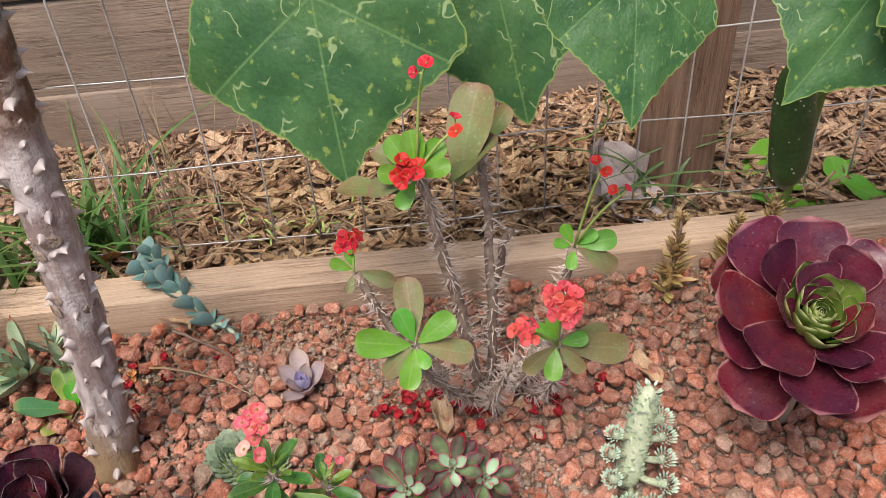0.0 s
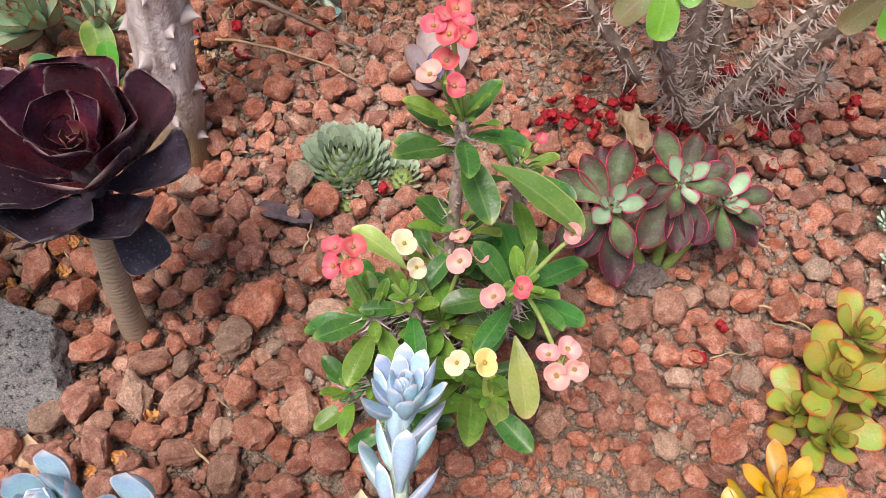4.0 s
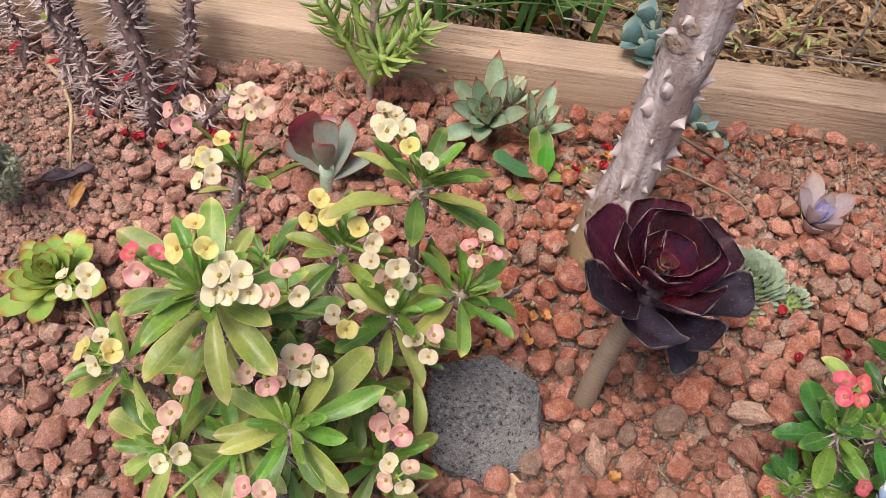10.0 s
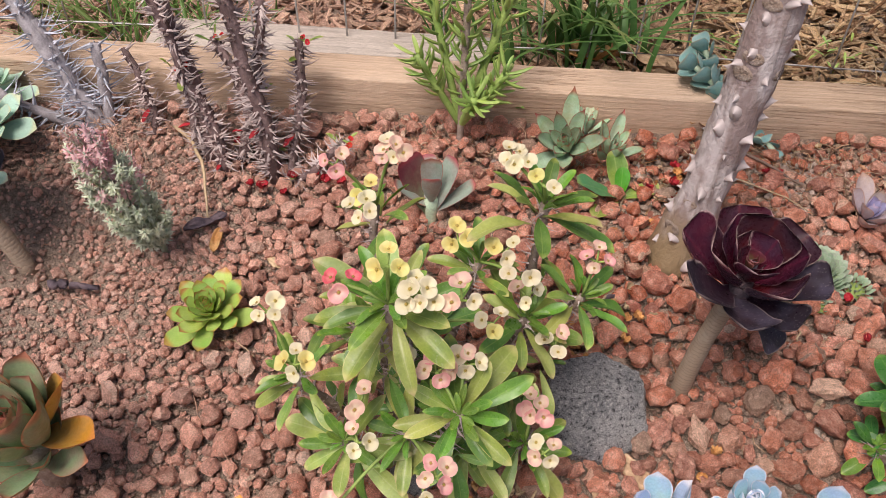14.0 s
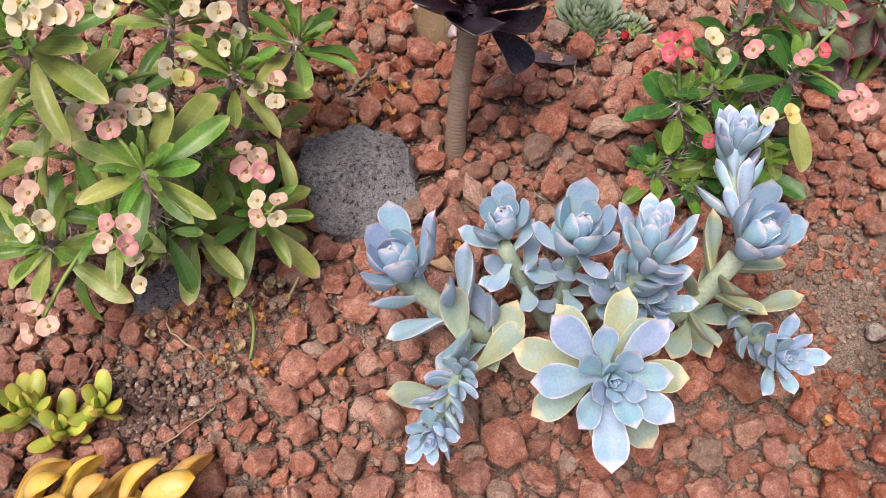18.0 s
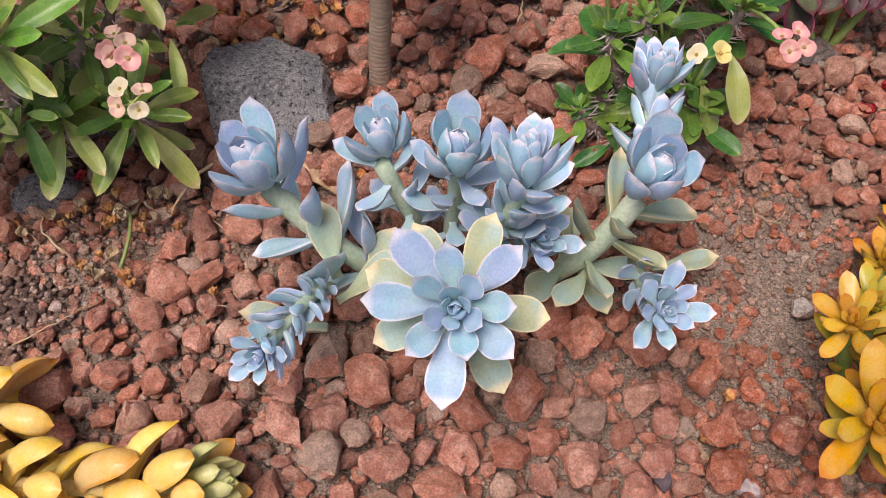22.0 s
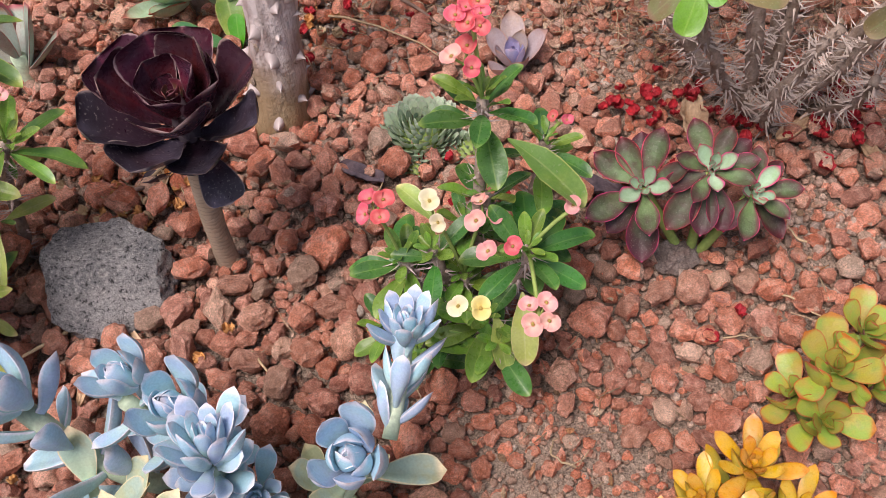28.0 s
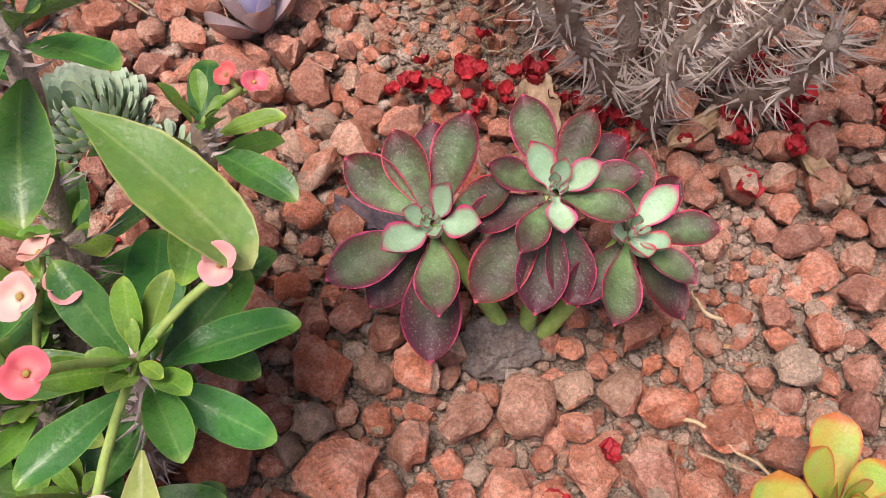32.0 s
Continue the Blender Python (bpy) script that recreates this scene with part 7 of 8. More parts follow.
# ---- grass and weeds behind the board ----
def blades(name, spots, label, category, mat, seed, lo, hi, width, lean, dry=0.0):
    rnd = random.Random(seed)
    verts, faces, uvs = [], [], []
    for x, y, spread, n in spots:
        for _ in range(n):
            px, py = rnd.gauss(x, spread), rnd.gauss(y, spread * 0.6)
            L, a = rnd.uniform(lo, hi), rnd.uniform(0, 6.28)
            d = Vector((math.cos(a), math.sin(a) * 0.8 - 0.15, 0)) * lean * rnd.uniform(0.2, 1.2)
            s = Vector((-math.sin(a), math.cos(a), 0)) * (width * rnd.uniform(0.6, 1.2))
            o = Vector((px, py, gz(px, py) - 0.003))
            k = len(verts)
            for i in range(8):
                f = i / 7
                c = o + d * (L * f * f) + Vector((0, 0, L * (f - 0.42 * lean * f * f)))
                w = s * (1 - f ** 2.2) * 0.5
                verts += [c - w, c + Vector((0, 0, 0.0006)) + d * -0.001, c + w]
                uvs += [(0.2, f), (0.5, f), (0.8, f)]
            for i in range(7):
                for c in (0, 1):
                    q = k + i * 3 + c
                    faces.append((q, q + 1, q + 4, q + 3))
    ob = new(name, mesh_of(name, verts, faces, mat, uvs))
    return tagged(ob, label, category, kind="stuff")


blades("grass_clump", [(-0.46, 0.735, 0.045, 60), (-0.40, 0.745, 0.03, 34)], "clump of long green grass blades flopping behind the board", "grass", L_grass, 1, 0.08, 0.24, 0.0075, 0.9)
blades("grass_clump", [(-0.90, 0.700, 0.07, 130), (-0.98, 0.72, 0.06, 70)], "patch of short green grass behind the board", "grass", L_grass, 2, 0.04, 0.11, 0.004, 0.8)
blades("grass_clump", [(0.22, 0.80, 0.02, 8), (0.17, 0.79, 0.015, 5)], "a few arching grass blades at the post", "grass", L_grass, 3, 0.10, 0.17, 0.006, 1.1)
blades("dry_stalks", [(-0.42, 0.80, 0.04, 26), (-0.36, 0.84, 0.03, 14)], "thin dry grass stalks standing behind the wire", "dry grass", M_straw, 4, 0.10, 0.24, 0.0022, 0.25)
blades("dry_stalks", [(-0.12, 0.76, 0.05, 24), (-0.25, 0.75, 0.06, 30), (0.05, 0.77, 0.06, 24)], "fine dry roots and stalks along the wire", "dry grass", M_straw, 5, 0.03, 0.09, 0.0016, 1.3)
WL = [leaf_mesh("leaf", L_milii_bright, 0.5, 0.02, 0.8, 0.5, 0.1, 0.1, -0.4, 7, 4, 0.02, 0.1, s) for s in range(2)]
ground_weed = thing("leafy_weed", (0.42, 0.80, 0.100), "low bright green weed leaves beside the fence", "weed")
rnd = random.Random(15)
for i in range(16):
    part("leaf", WL[i % 2], ground_weed, pose(rnd.uniform(-0.09, 0.07), rnd.uniform(-0.05, 0.05), 0.004, rnd.uniform(5, 40), 0, rnd.uniform(0, 360)) @ Matrix.Scale(rnd.uniform(0.04, 0.075), 4))
sprig = thing("leafy_weed", (-0.20, 0.765, 0.100), "small pale feathery weed at the wire", "weed")
for i in range(34):
    part("leaf", WL[i % 2], sprig, pose(rnd.gauss(0, 0.05), rnd.gauss(0, 0.02), rnd.uniform(0.002, 0.03), rnd.uniform(5, 60), 0, rnd.uniform(0, 360)) @ Matrix.Diagonal((0.006, 0.014, 0.014, 1)), mat=L_stick)
sprig = thing("leafy_weed", (-0.505, 0.625, 0.103), "small pale green tufted weed against the board", "weed")
for i in range(40):
    part("leaf", WL[i % 2], sprig, pose(rnd.gauss(0, 0.012), rnd.gauss(0, 0.008), rnd.uniform(0.0, 0.02), rnd.uniform(10, 75), 0, rnd.uniform(0, 360)) @ Matrix.Diagonal((0.010, 0.030, 0.03, 1)), mat=L_stick)

SPK = [leaf_mesh("leaf", L_weed, 0.30, 0.05, 0.7, 0.7, 0.3, 0.3, 0.5, 4, 3, 0.1, 0.1, 1)]
for k, (x, y, h) in enumerate([(0.196, 0.625, 0.105), (0.292, 0.652, 0.095), (0.262, 0.655, 0.07)]):
    w = thing("dry_weed", (x, y, gz(x, y)), "spiky brown seeding weed at the edge of the bed", "weed", "dry weeds")
    part("stalk", tube("stalk", bend((0, 0, -0.003), (0.004, 0, h), (0, 0, 0), 4), [0.0018] * 5, M_twig, 6), w)
    for i in range(110):
        f = rnd.random() ** 0.8
        part("leaf", SPK[0], w, Matrix.Translation((0.004 * f, 0, 0.006 + h * f * 0.97)) @ Matrix.Rotation(i * 2.4, 4, "Z") @ Matrix.Rotation(radians(rnd.uniform(5, 60)), 4, "X") @ Matrix.Scale(0.006 + 0.024 * (1 - f) ** 0.8 * rnd.uniform(0.6, 1.1), 4))


# ---- fallen leaves, petals and twigs ----
def crumple(name, at, size, label, category, mat, seed, turn=0.0, rise=0.3, group="", tilt=0.0):
    """A dry, buckled leaf lying down."""
    verts, faces, n = [], [], 16
    for side in (0, 1):
        for i in range(n + 1):
            for j in range(n + 1):
                u, v = i / n * 2 - 1, j / n * 2 - 1
                w = math.sqrt(max(0.02, 1 - abs(v) ** 2.4)) * (0.9 + 0.15 * noise.noise((v * 3, seed, 0)))
                x, y = u * w * 0.5, v * 0.5
                z = rise * (0.45 * u * u * w + 0.35 * v * v + 0.5 * noise.noise((u * 1.7, v * 1.7, seed)) + 0.2 * noise.noise((u * 4.5, v * 4.5, seed)))
                verts.append((x * size[0], y * size[1], z * size[0] * 0.8 - side * 0.0006))
    o = (n + 1) ** 2
    for i in range(n):
        for j in range(n):
            a = i * (n + 1) + j
            faces += [(a, a + n + 1, a + n + 2, a + 1), (o + a, o + a + 1, o + a + n + 2, o + a + n + 1)]
    lowest = min(v[2] for v in verts)
    ob = new(name, mesh_of(name, [(x, y, z - lowest * 0.7) for x, y, z in verts], faces, mat))
    ob.matrix_basis = pose(*at, tilt, 0, turn)
    return tagged(ob, label, category, group)


crumple("dead_leaf", (0.170, 0.805, 0.110), (0.085, 0.120), "large grey crumpled dead leaf leaning at the post", "dead leaf", M_paper, 3, 40, 0.9, tilt=38)
for k, (x, y, w, l, turn, rise, mat, lab) in enumerate([
        (-0.365, 0.735, 0.026, 0.085, 60, 0.6, M_dry, "long tan curled dead leaf behind the board"), (-0.415, 0.725, 0.03, 0.07, 100, 0.8, M_rosy_petal, "pinkish brown dead leaf behind the board"), (-0.345, 0.262, 0.016, 0.062, 48, 0.5, M_dry, "tan curled leaf lying beside the grey rock"),
        (-0.375, 0.247, 0.009, 0.045, 20, 0.5, M_dry, "narrow tan dry leaf beside the grey rock"), (-0.385, 0.395, 0.014, 0.034, -40, 1.1, M_dry_dark, "shrivelled dark leaf on the gravel"), (-0.245, 0.418, 0.013, 0.038, 75, 1.1, M_dry_dark, "shrivelled dark leaf on the gravel"),
        (-0.085, 0.432, 0.013, 0.036, 70, 1.1, M_dry_dark, "shrivelled dark leaf on the gravel"), (-0.735, 0.425, 0.012, 0.040, 130, 1.0, M_dry_dark, "curled dark strip on the gravel"), (-0.392, 0.405, 0.011, 0.05, 30, 0.6, M_dry, "thin tan leaf under the bush"),
        (0.082, 0.487, 0.014, 0.042, 20, 0.9, M_dry, "tan curled leaf under the red-flowered plant"), (0.118, 0.470, 0.013, 0.032, 80, 1.0, M_dry_dark, "dark curled leaf beside the pale succulent"), (-0.03, 0.495, 0.02, 0.045, 10, 0.7, M_dry, "brown leaf caught among thorns"),
        (0.035, 0.500, 0.012, 0.036, -40, 0.8, M_dry, "brown leaf on the gravel"), (-0.29, 0.615, 0.022, 0.04, 80, 0.5, M_dry, "tan leaf under the blue stonecrop"), (-0.72, 0.410, 0.010, 0.03, 10, 0.5, M_rosy_petal, "amber sliver on the gravel"), (-0.145, 0.100, 0.011, 0.018, 20, 1.0, M_dry_dark, "dark crumpled leaf at the front board"),
        (-0.105, 0.098, 0.011, 0.020, 60, 0.9, M_paper, "grey papery leaf at the front board"), (-0.66, 0.395, 0.010, 0.022, 60, 0.6, M_straw, "pale chip on the gravel"), (0.16, 0.535, 0.02, 0.04, 30, 0.8, M_dry, "brown leaf near the back board")]):
    crumple("dry_leaf", (x, y, gz(x, y) + (0.008 if y < 0.68 else 0.018)), (w, l), lab, "dry leaf", mat, 60 + k, turn, rise, "dry leaves")
rnd = random.Random(21)
spots = [(-0.075, 0.505, 9), (-0.045, 0.512, 12), (-0.005, 0.500, 10), (0.055, 0.520, 12), (-0.022, 0.462, 8), (0.062, 0.490, 8), (-0.318, 0.560, 3), (-0.318, 0.535, 3), (0.09, 0.515, 6), (-0.485, 0.262, 2), (0.03, 0.545, 8), (-0.335, 0.520, 3), (-0.19, 0.44, 2), (-0.245, 0.57, 2), (-0.7, 0.47, 4), (-0.64, 0.49, 3), (-0.73, 0.52, 4), (-0.165, 0.415, 2), (0.0, 0.345, 1), (-0.02, 0.36, 1)]
petal_meshes = []
for k in range(4):
    ob = crumple("fallen_petal", (0, 0, 0), (0.0085, 0.0095), "", "petal", M_petal_red, 90 + k, 0, 0.9)
    petal_meshes.append(ob.data)
    bpy.data.objects.remove(ob)
for x, y, n in spots:
    for _ in range(n):
        px, py = rnd.gauss(x, 0.012), rnd.gauss(y, 0.010)
        ob = new("fallen_petal", petal_meshes[rnd.randrange(4)])
        ob.matrix_basis = pose(px, py, gz(px, py) + rnd.uniform(0.009, 0.014), rnd.uniform(-30, 30), rnd.uniform(-30, 30), rnd.uniform(0, 360)) @ Matrix.Scale(rnd.uniform(0.7, 1.2), 4)
        tagged(ob, "fallen dark red petal on the gravel", "petal", "fallen petals")
bl = []
for k in range(3):
    ob = crumple("dried_blossom", (0, 0, 0), (0.008, 0.008), "", "blossom", M_rosy_petal if k else M_straw, 95 + k, 0, 1.2)
    bl.append(ob.data)
    bpy.data.objects.remove(ob)
for x, y, n in [(-0.45, 0.225, 14), (-0.475, 0.205, 11), (-0.43, 0.19, 10), (-0.40, 0.36, 16), (-0.42, 0.375, 14), (-0.385, 0.395, 12), (-0.39, 0.35, 8), (-0.36, 0.385, 7), (-0.335, 0.515, 6), (-0.32, 0.55, 8), (-0.30, 0.62, 4), (-0.33, 0.27, 5), (-0.09, 0.115, 4), (-0.19, 0.60, 3)]:
    for _ in range(n):
        px, py = rnd.gauss(x, 0.016), rnd.gauss(y, 0.014)
        ob = new("dried_blossom", bl[rnd.randrange(3)])
        ob.matrix_basis = pose(px, py, gz(px, py) + rnd.uniform(0.008, 0.013), rnd.uniform(-40, 40), rnd.uniform(-40, 40), rnd.uniform(0, 360)) @ Matrix.Scale(rnd.uniform(0.6, 1.1), 4)
        tagged(ob, "withered tan blossom on the gravel", "blossom", "withered blossoms")


def twig(a, b, r, label, mat=None, sag=0.004, seed=0):
    rr = random.Random(seed)
    A, B = Vector((a[0], a[1], gz(*a) + 0.012)), Vector((b[0], b[1], gz(*b) + 0.012))
    ob = new("twig", tube("twig", bend(Vector((0, 0, 0)), B - A, (rr.uniform(-0.01, 0.01), rr.uniform(-0.006, 0.006), sag), 9, 0.001, rr), [r * (1 - 0.06 * i) for i in range(10)], mat or M_twig, 6, 0.15, seed))
    ob.matrix_basis = Matrix.Translation(A)
    return tagged(ob, label, "twig", "twigs")


twig((-0.30, 0.600), (-0.215, 0.555), 0.0022, "thin reddish brown twig by the back board", seed=1)
twig((-0.800, 0.520), (-0.735, 0.430), 0.0022, "long pale curved straw on the gravel", M_straw, 0.012, 2)
twig((-0.842, 0.340), (-0.800, 0.345), 0.0050, "short dark stick on the gravel", M_dry_dark, 0.0, 3)
twig((-0.405, 0.372), (-0.365, 0.405), 0.0022, "grey broken twig under the bush", None, 0.003, 4)
twig((-0.40, 0.385), (-0.375, 0.415), 0.0016, "tan twig under the bush", M_straw, 0.003, 5)
twig((-0.33, 0.560), (-0.21, 0.525), 0.0012, "thin straw stalk on the gravel", M_straw, 0.004, 6)
twig((-0.400, 0.270), (-0.425, 0.225), 0.0014, "thin tan stalk beside the grey rock", M_straw, 0.006, 7)
twig((0.03, 0.375), (0.075, 0.350), 0.0009, "thin straw on the soil", M_straw, 0.002, 8)
twig((-0.275, 0.28), (-0.245, 0.262), 0.0010, "thin twig on the gravel", M_straw, 0.002, 9)
for k in range(26):
    x, s = rnd.uniform(-0.9, 0.35), rnd.uniform(0.12, 0.62)
    y, a, L = s + LEAN_Y * x, rnd.uniform(0, 6.28), rnd.uniform(0.012, 0.035)
    twig((x, y), (x + L * math.cos(a), y + L * math.sin(a)), rnd.uniform(0.0005, 0.0009), "short bit of straw on the gravel", M_straw, 0.002, 20 + k)
STEMX = thing("fallen_flower_stalk", (-0.449, 0.222, 0.030), "broken green stalk with withered cream flowers", "flower stalk")
part("stalk", tube("stalk", bend((0.004, -0.035, 0.002), (0.0, 0.0, 0.010), (0.003, 0, 0.003), 6), [0.0011] * 7, M_green_stem, 6), STEMX)
for i in range(4):
    part("flower", FLOWER, STEMX, frame_z(Vector((rnd.uniform(-0.008, 0.008), rnd.uniform(-0.002, 0.010), 0.009)), (rnd.uniform(-1, 1), rnd.uniform(-1, 1), 0.5), 40 * i) @ Matrix.Scale(0.0085, 4), mat=B_cream)


# ---- fine plant litter, thickest along the back board ----
rnd = random.Random(61)
M_litter = rock_mat("plant_litter", [(0.0, (0.30, 0.17, 0.09)), (0.3, (0.56, 0.40, 0.24)), (0.6, (0.62, 0.50, 0.34)), (0.8, (0.55, 0.24, 0.08)), (1.0, (0.22, 0.12, 0.08))], True, 300, dust=(0.58, 0.44, 0.30))
verts, faces = [], []
for i in range(4200):
    x = rnd.uniform(-1.0, 0.45)
    s = 0.63 - abs(rnd.gauss(0, 0.045)) if i % 3 else rnd.uniform(0.11, 0.63)
    y = s + LEAN_Y * x
    L, w = (rnd.uniform(0.006, 0.022), rnd.uniform(0.0006, 0.0013)) if rnd.random() < 0.6 else (rnd.uniform(0.004, 0.010), rnd.uniform(0.002, 0.005))
    m = pose(x, y, gz(x, y) + lump(x, y) + rnd.uniform(0.003, 0.014), rnd.gauss(0, 25), rnd.gauss(0, 25), rnd.uniform(0, 360))
    n = len(verts)
    bow = rnd.uniform(-0.25, 0.25) * L
    for f in (-0.5, 0.0, 0.5):
        for e, t in ((-1, 0), (1, 0), (0, 1)):
            verts.append(m @ Vector((f * L, e * w / 2 * (1.0 - abs(f)), bow * (0.25 - f * f) * 4 + t * 0.0006)))
    for q in (0, 3):
        for e in range(3):
            a, b = n + q + e, n + q + (e + 1) % 3
            faces.append((a, b, b + 3, a + 3))
tagged(new("plant_litter", mesh_of("plant_litter", verts, faces, M_litter, None, False)), "fine dry stalks and leaf flakes strewn over the gravel", "litter", kind="stuff")


# ---- lava gravel over the bed ----
def scatter(seed, count, r_lo, r_hi, taken, cell=0.028, keep=None, gap=0.86):
    rnd = random.Random(seed)
    out = []
    for _ in range(count):
        x, s = rnd.uniform(-1.25, 0.62), rnd.uniform(0.089, 0.640)
        y = s + LEAN_Y * x
        r = r_lo + (r_hi - r_lo) * rnd.random() ** 1.9
        if keep and not keep(x, y, rnd.random()):
            continue
        cx, cy = int(x / cell + 1000), int(y / cell + 1000)
        ok = True
        for i in (-1, 0, 1):
            for j in (-1, 0, 1):
                for (px, py, pr) in taken.get((cx + i, cy + j), ()):
                    if (px - x) ** 2 + (py - y) ** 2 < ((pr + r) * gap) ** 2:
                        ok = False
                        break
                if not ok:
                    break
            if not ok:
                break
        if ok:
            taken.setdefault((cx, cy), []).append((x, y, r))
            out.append((x, y, r))
    return out


def bare(x, y):
    """How bare the soil lies: stones thin out in patches, and along the back board."""
    b = noise.noise((x * 3.1 + 4.0, y * 3.1, 0.7)) * 0.18 - 0.5 * math.exp(-((x + 0.27) ** 2 + (y - 0.105) ** 2) / 0.010)
    b += 0.45 * math.exp(-((x + 0.03) ** 2 + (y - 0.235) ** 2) / 0.009)
    b += 0.35 * math.exp(-((x - 0.03) ** 2 + (y - 0.46) ** 2) / 0.006) + 0.26 * math.exp(-((x + 0.49) ** 2 + (y - 0.21) ** 2) / 0.008)
    b += 0.5 * math.exp(-((x + 0.92) ** 2 + (y - 0.38) ** 2) / 0.02) + 0.6 * math.exp(-((x + 0.515) ** 2 + (y - 0.162) ** 2) / 0.0012)
    b += 0.45 * math.exp(-((x + 0.09) ** 2 + (y - 0.245) ** 2) / 0.0034) + 0.5 * math.exp(-((x + 0.075) ** 2 + (y - 0.175) ** 2) / 0.0030) + 0.45 * math.exp(-((x + 0.073) ** 2 + (y - 0.507) ** 2) / 0.0026) + 0.5 * math.exp(-((x + 0.44) ** 2 + (y - 0.19) ** 2) / 0.0045) + 0.45 * math.exp(-((x - 0.05) ** 2 + (y - 0.42) ** 2) / 0.003)
    b += 0.42 * max(0.0, min(1.0, (-0.56 - x) / 0.15))
    s = y - LEAN_Y * x
    if x > -0.45:
        b += 0.5 * max(0.0, min(1.0, (s - 0.505) / 0.06))
    return b


STUMPS = [(-0.386, 0.310, 0.042), (-0.508, 0.238, 0.014), (-0.029, 0.393, 0.015), (-0.318, 0.344, 0.009), (-0.328, 0.468, 0.022), (-0.061, 0.201, 0.006), (-0.213, 0.462, 0.022), (-0.178, 0.456, 0.010), (-0.161, 0.538, 0.016), (-0.694, 0.338, 0.018), (0.126, 0.434, 0.020)]


def stumps():
    d = {}
    for x, y, r in STUMPS:
        d.setdefault((int(x / 0.028 + 1000), int(y / 0.028 + 1000)), []).append((x, y, r))
    return d


upper, lower = stumps(), stumps()
def coarse(x, y):
    """The largest stones lie in front, below the ghost plant and the dark rosette."""
    return math.exp(-((x + 0.27) ** 2 / 0.05 + (y - 0.20) ** 2 / 0.022))


big = scatter(1, 9000, 0.0100, 0.0138, upper, keep=lambda x, y, k: k < coarse(x, y) * 1.1 - bare(x, y) * 1.2, gap=0.92)
big += scatter(5, 26000, 0.0072, 0.0102, upper, keep=lambda x, y, k: k > bare(x, y) * 1.7 + 0.05, gap=0.88)
big += scatter(4, 90000, 0.0048, 0.0074, upper, keep=lambda x, y, k: k > bare(x, y) * 1.7 - 0.05, gap=0.80)
mid = scatter(2, 110000, 0.0028, 0.0056, upper, keep=lambda x, y, k: k > bare(x, y) * 1.2 - 0.1, gap=0.72)
small = scatter(3, 90000, 0.0013, 0.0036, lower, keep=lambda x, y, k: k > bare(x, y) * 0.8 - 0.3, gap=0.72)
SHAPES3 = [rubble_shape(100 + i, 11 + i % 4, 4, 0.11, 0.86, 1) for i in range(16)]
SHAPES2 = [rubble_shape(200 + i, 11 + i % 6, 2, 0.13, 0.86, 1) for i in range(20)]
SHAPES1 = [rubble_shape(300 + i, 9 + i % 3, 0, 0.12, 0.85) for i in range(12)]
rnd = random.Random(9)


def seat(x, y, r, sit=(0.40, 0.80)):
    return Matrix.LocRotScale((x, y, gz(x, y) + lump(x, y) + r * rnd.uniform(*sit)), Euler((rnd.gauss(0, 0.5), rnd.gauss(0, 0.5), rnd.uniform(0, 6.3))), Vector((r * rnd.uniform(0.95, 1.3), r * rnd.uniform(0.8, 1.05), r * rnd.uniform(0.8, 1.1))))


def pile(items, shapes, sit=(0.40, 0.80)):
    vv, ff, n = [], [], 0
    for x, y, r in items:
        vs, fs = shapes[rnd.randrange(len(shapes))]
        m = np.array(seat(x, y, r, sit))
        vv.append(vs @ m[:3, :3].T + m[:3, 3])
        ff += [(a + n, b + n, c + n) for a, b, c in fs]
        n += len(vs)
    return np.concatenate(vv), ff


near, far = [], []
for it in sorted(big, key=lambda q: (q[0] + 0.17) ** 2 / 2.2 + (q[1] - 0.24) ** 2):
    (near if len(near) < 300 else far).append(it)
lava_meshes = [mesh_of("stone", vs, fs, M_lava) for vs, fs in SHAPES3]
for me in lava_meshes:
    me.set_sharp_from_angle(angle=radians(34))
for k, it in enumerate(near):
    part("stone", lava_meshes[k % 16], ground, seat(*it, (0.75, 1.5)))
vs, fs = pile(far, SHAPES2, (0.75, 1.5))
me = mesh_of("lava_gravel", vs, fs, M_lava_i)
me.set_sharp_from_angle(angle=radians(34))
tagged(new("lava_gravel", me), "coarse terracotta-red lava rock covering the bed", "gravel", kind="stuff")
vs, fs = pile(mid, SHAPES2, (0.2, 0.8))
me = mesh_of("medium_gravel", vs, fs, M_lava_i)
me.set_sharp_from_angle(angle=radians(34))
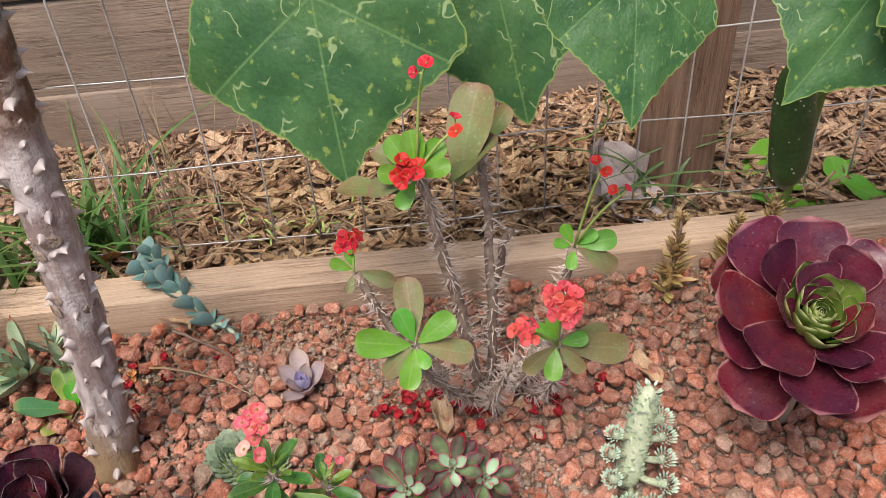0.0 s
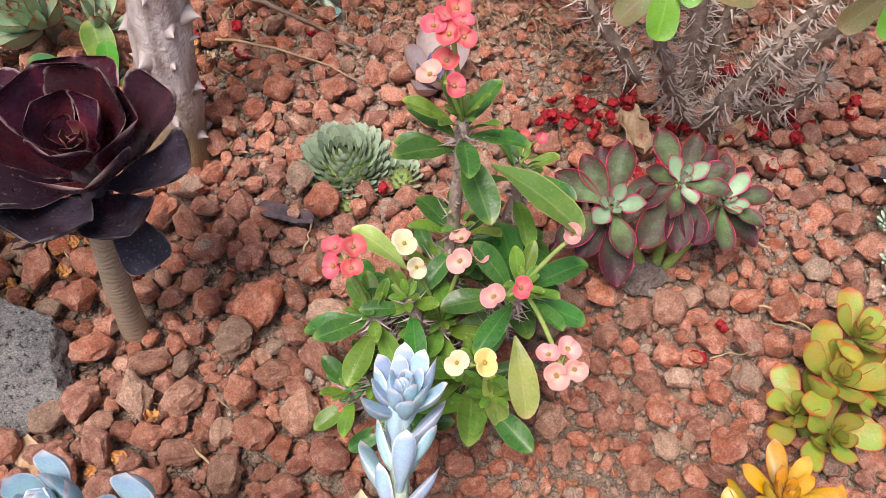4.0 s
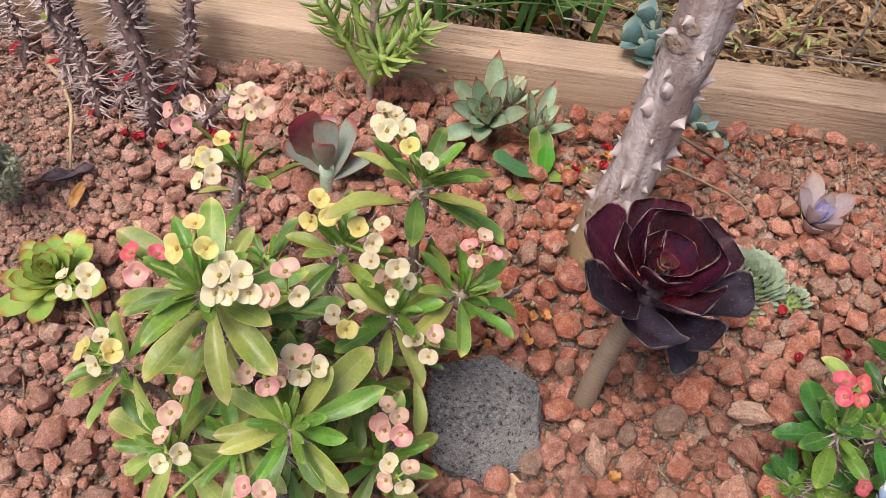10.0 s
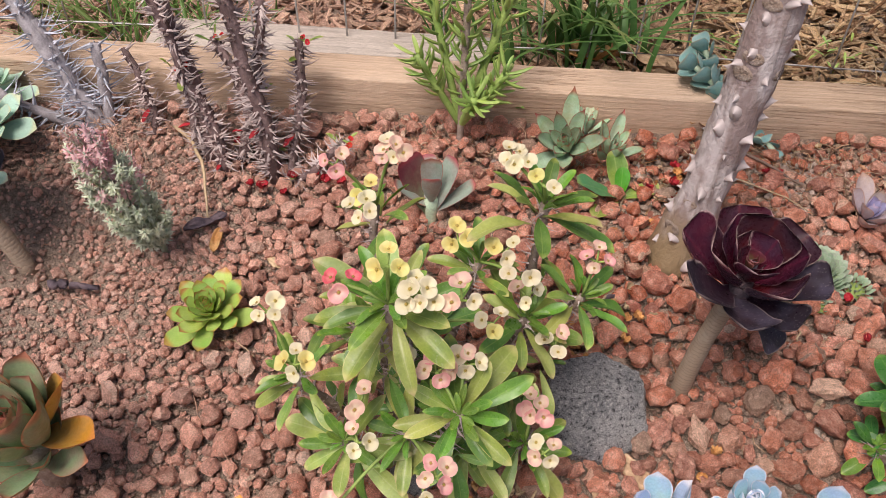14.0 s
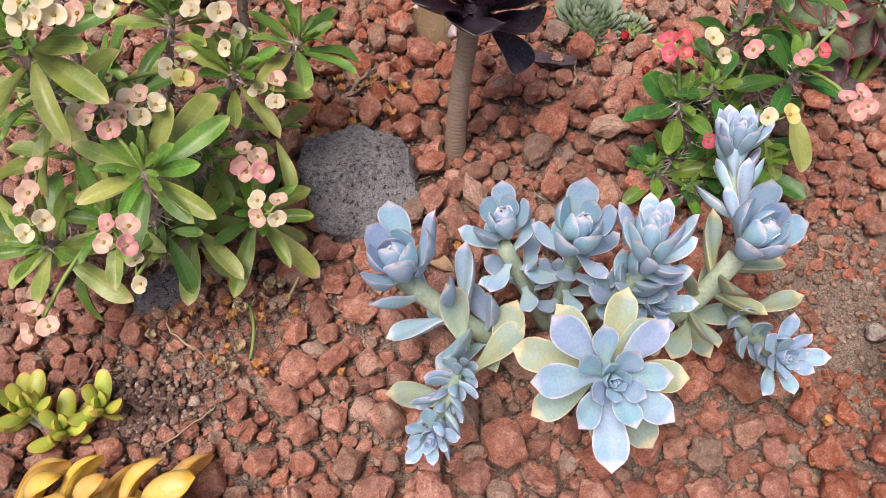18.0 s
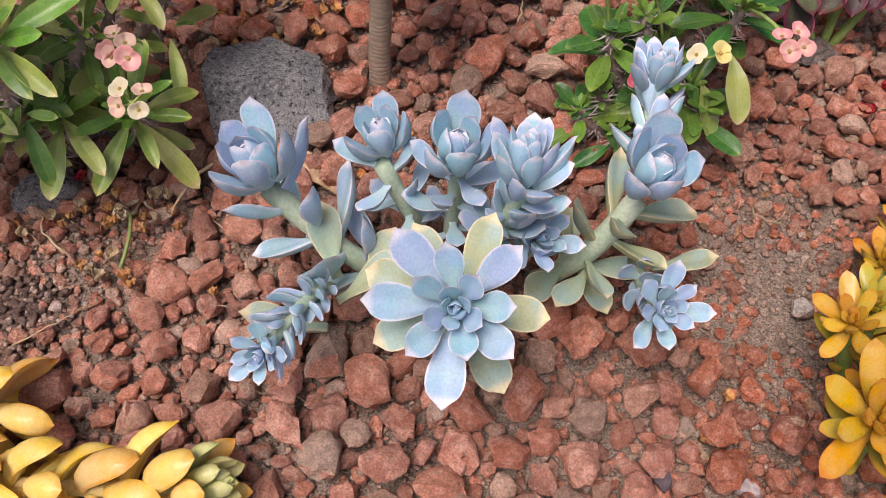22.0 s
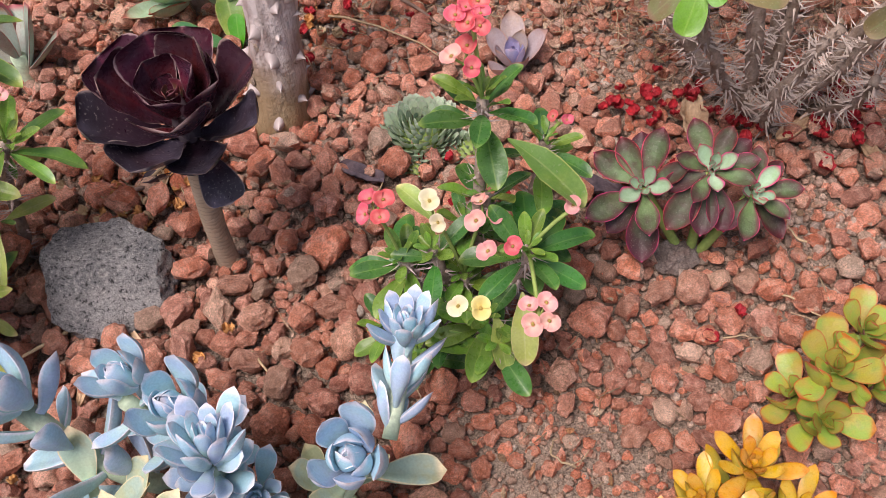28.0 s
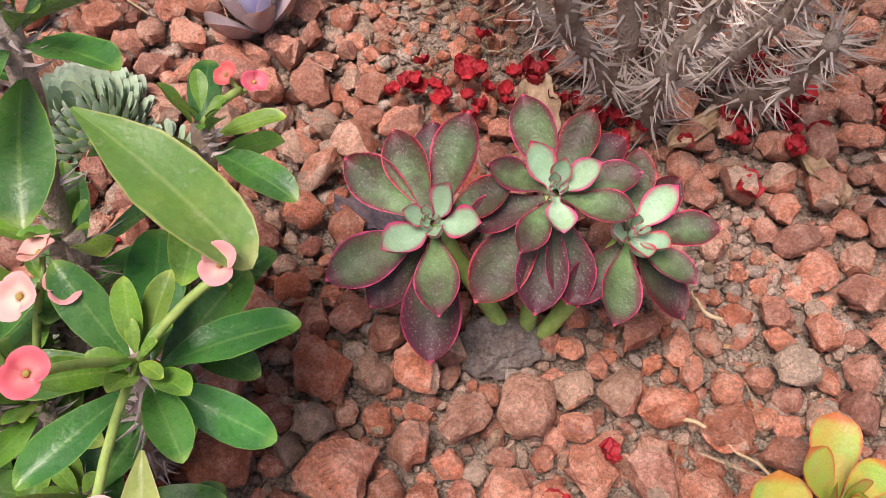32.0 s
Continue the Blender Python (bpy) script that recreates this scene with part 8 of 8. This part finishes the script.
tagged(new("medium_gravel", me), "smaller pieces of red lava rock between the large ones", "gravel", kind="stuff")
vs, fs = pile(small, SHAPES1)
tagged(new("fine_grit", mesh_of("fine_grit", vs, fs, M_grit)), "fine reddish brown grit and crumbs on the soil", "grit", kind="stuff")
rnd = random.Random(12)
pale = []
for _ in range(4600):
    if rnd.random() < 0.38:
        x, y = rnd.gauss(-0.24, 0.08), rnd.gauss(0.565, 0.035)
    elif rnd.random() < 0.2:
        x, y = rnd.gauss(0.02, 0.07), rnd.gauss(0.45, 0.05)
    else:
        x, y = rnd.uniform(-1.2, 0.6), 0
        y = rnd.uniform(0.1, 0.63) + LEAN_Y * x
    if 0.1 < y - LEAN_Y * x < 0.635:
        pale.append((x, y, 0.0010 + 0.0040 * rnd.random() ** 2))
vs, fs = pile(pale, SHAPES1)
tagged(new("pale_grit", mesh_of("pale_grit", vs, fs, M_pale)), "scattered cream and white grit and perlite", "grit", kind="stuff")


# ---- dark potting soil with perlite near the front board ----
rnd = random.Random(21)
M_humus = rock_mat("potting_soil", [(0.0, (0.04, 0.03, 0.026)), (0.5, (0.10, 0.075, 0.062)), (0.8, (0.20, 0.15, 0.12)), (1.0, (0.30, 0.22, 0.17))], True, 400, dust=(0.12, 0.095, 0.08))
dark, bits = [], []
for _ in range(1100):
    x, y = rnd.gauss(-0.516, 0.018), rnd.gauss(0.158, 0.012)
    if y - LEAN_Y * x > 0.108:
        dark.append((x, y, rnd.uniform(0.0010, 0.0030)))
for _ in range(260):
    x, y = rnd.gauss(-0.510, 0.028), rnd.gauss(0.164, 0.018)
    if y - LEAN_Y * x > 0.108:
        bits.append((x, y, rnd.uniform(0.0009, 0.0024)))
vs, fs = pile(dark, SHAPES1, (0.5, 2.2))
tagged(new("potting_soil", mesh_of("potting_soil", vs, fs, M_humus)), "dark crumbly potting soil spilled round the lime stonecrop", "soil", kind="stuff")
vs, fs = pile(bits, SHAPES1, (1.6, 3.0))
tagged(new("perlite", mesh_of("perlite", vs, fs, M_pale)), "white perlite grains on the dark potting soil", "grit", kind="stuff")
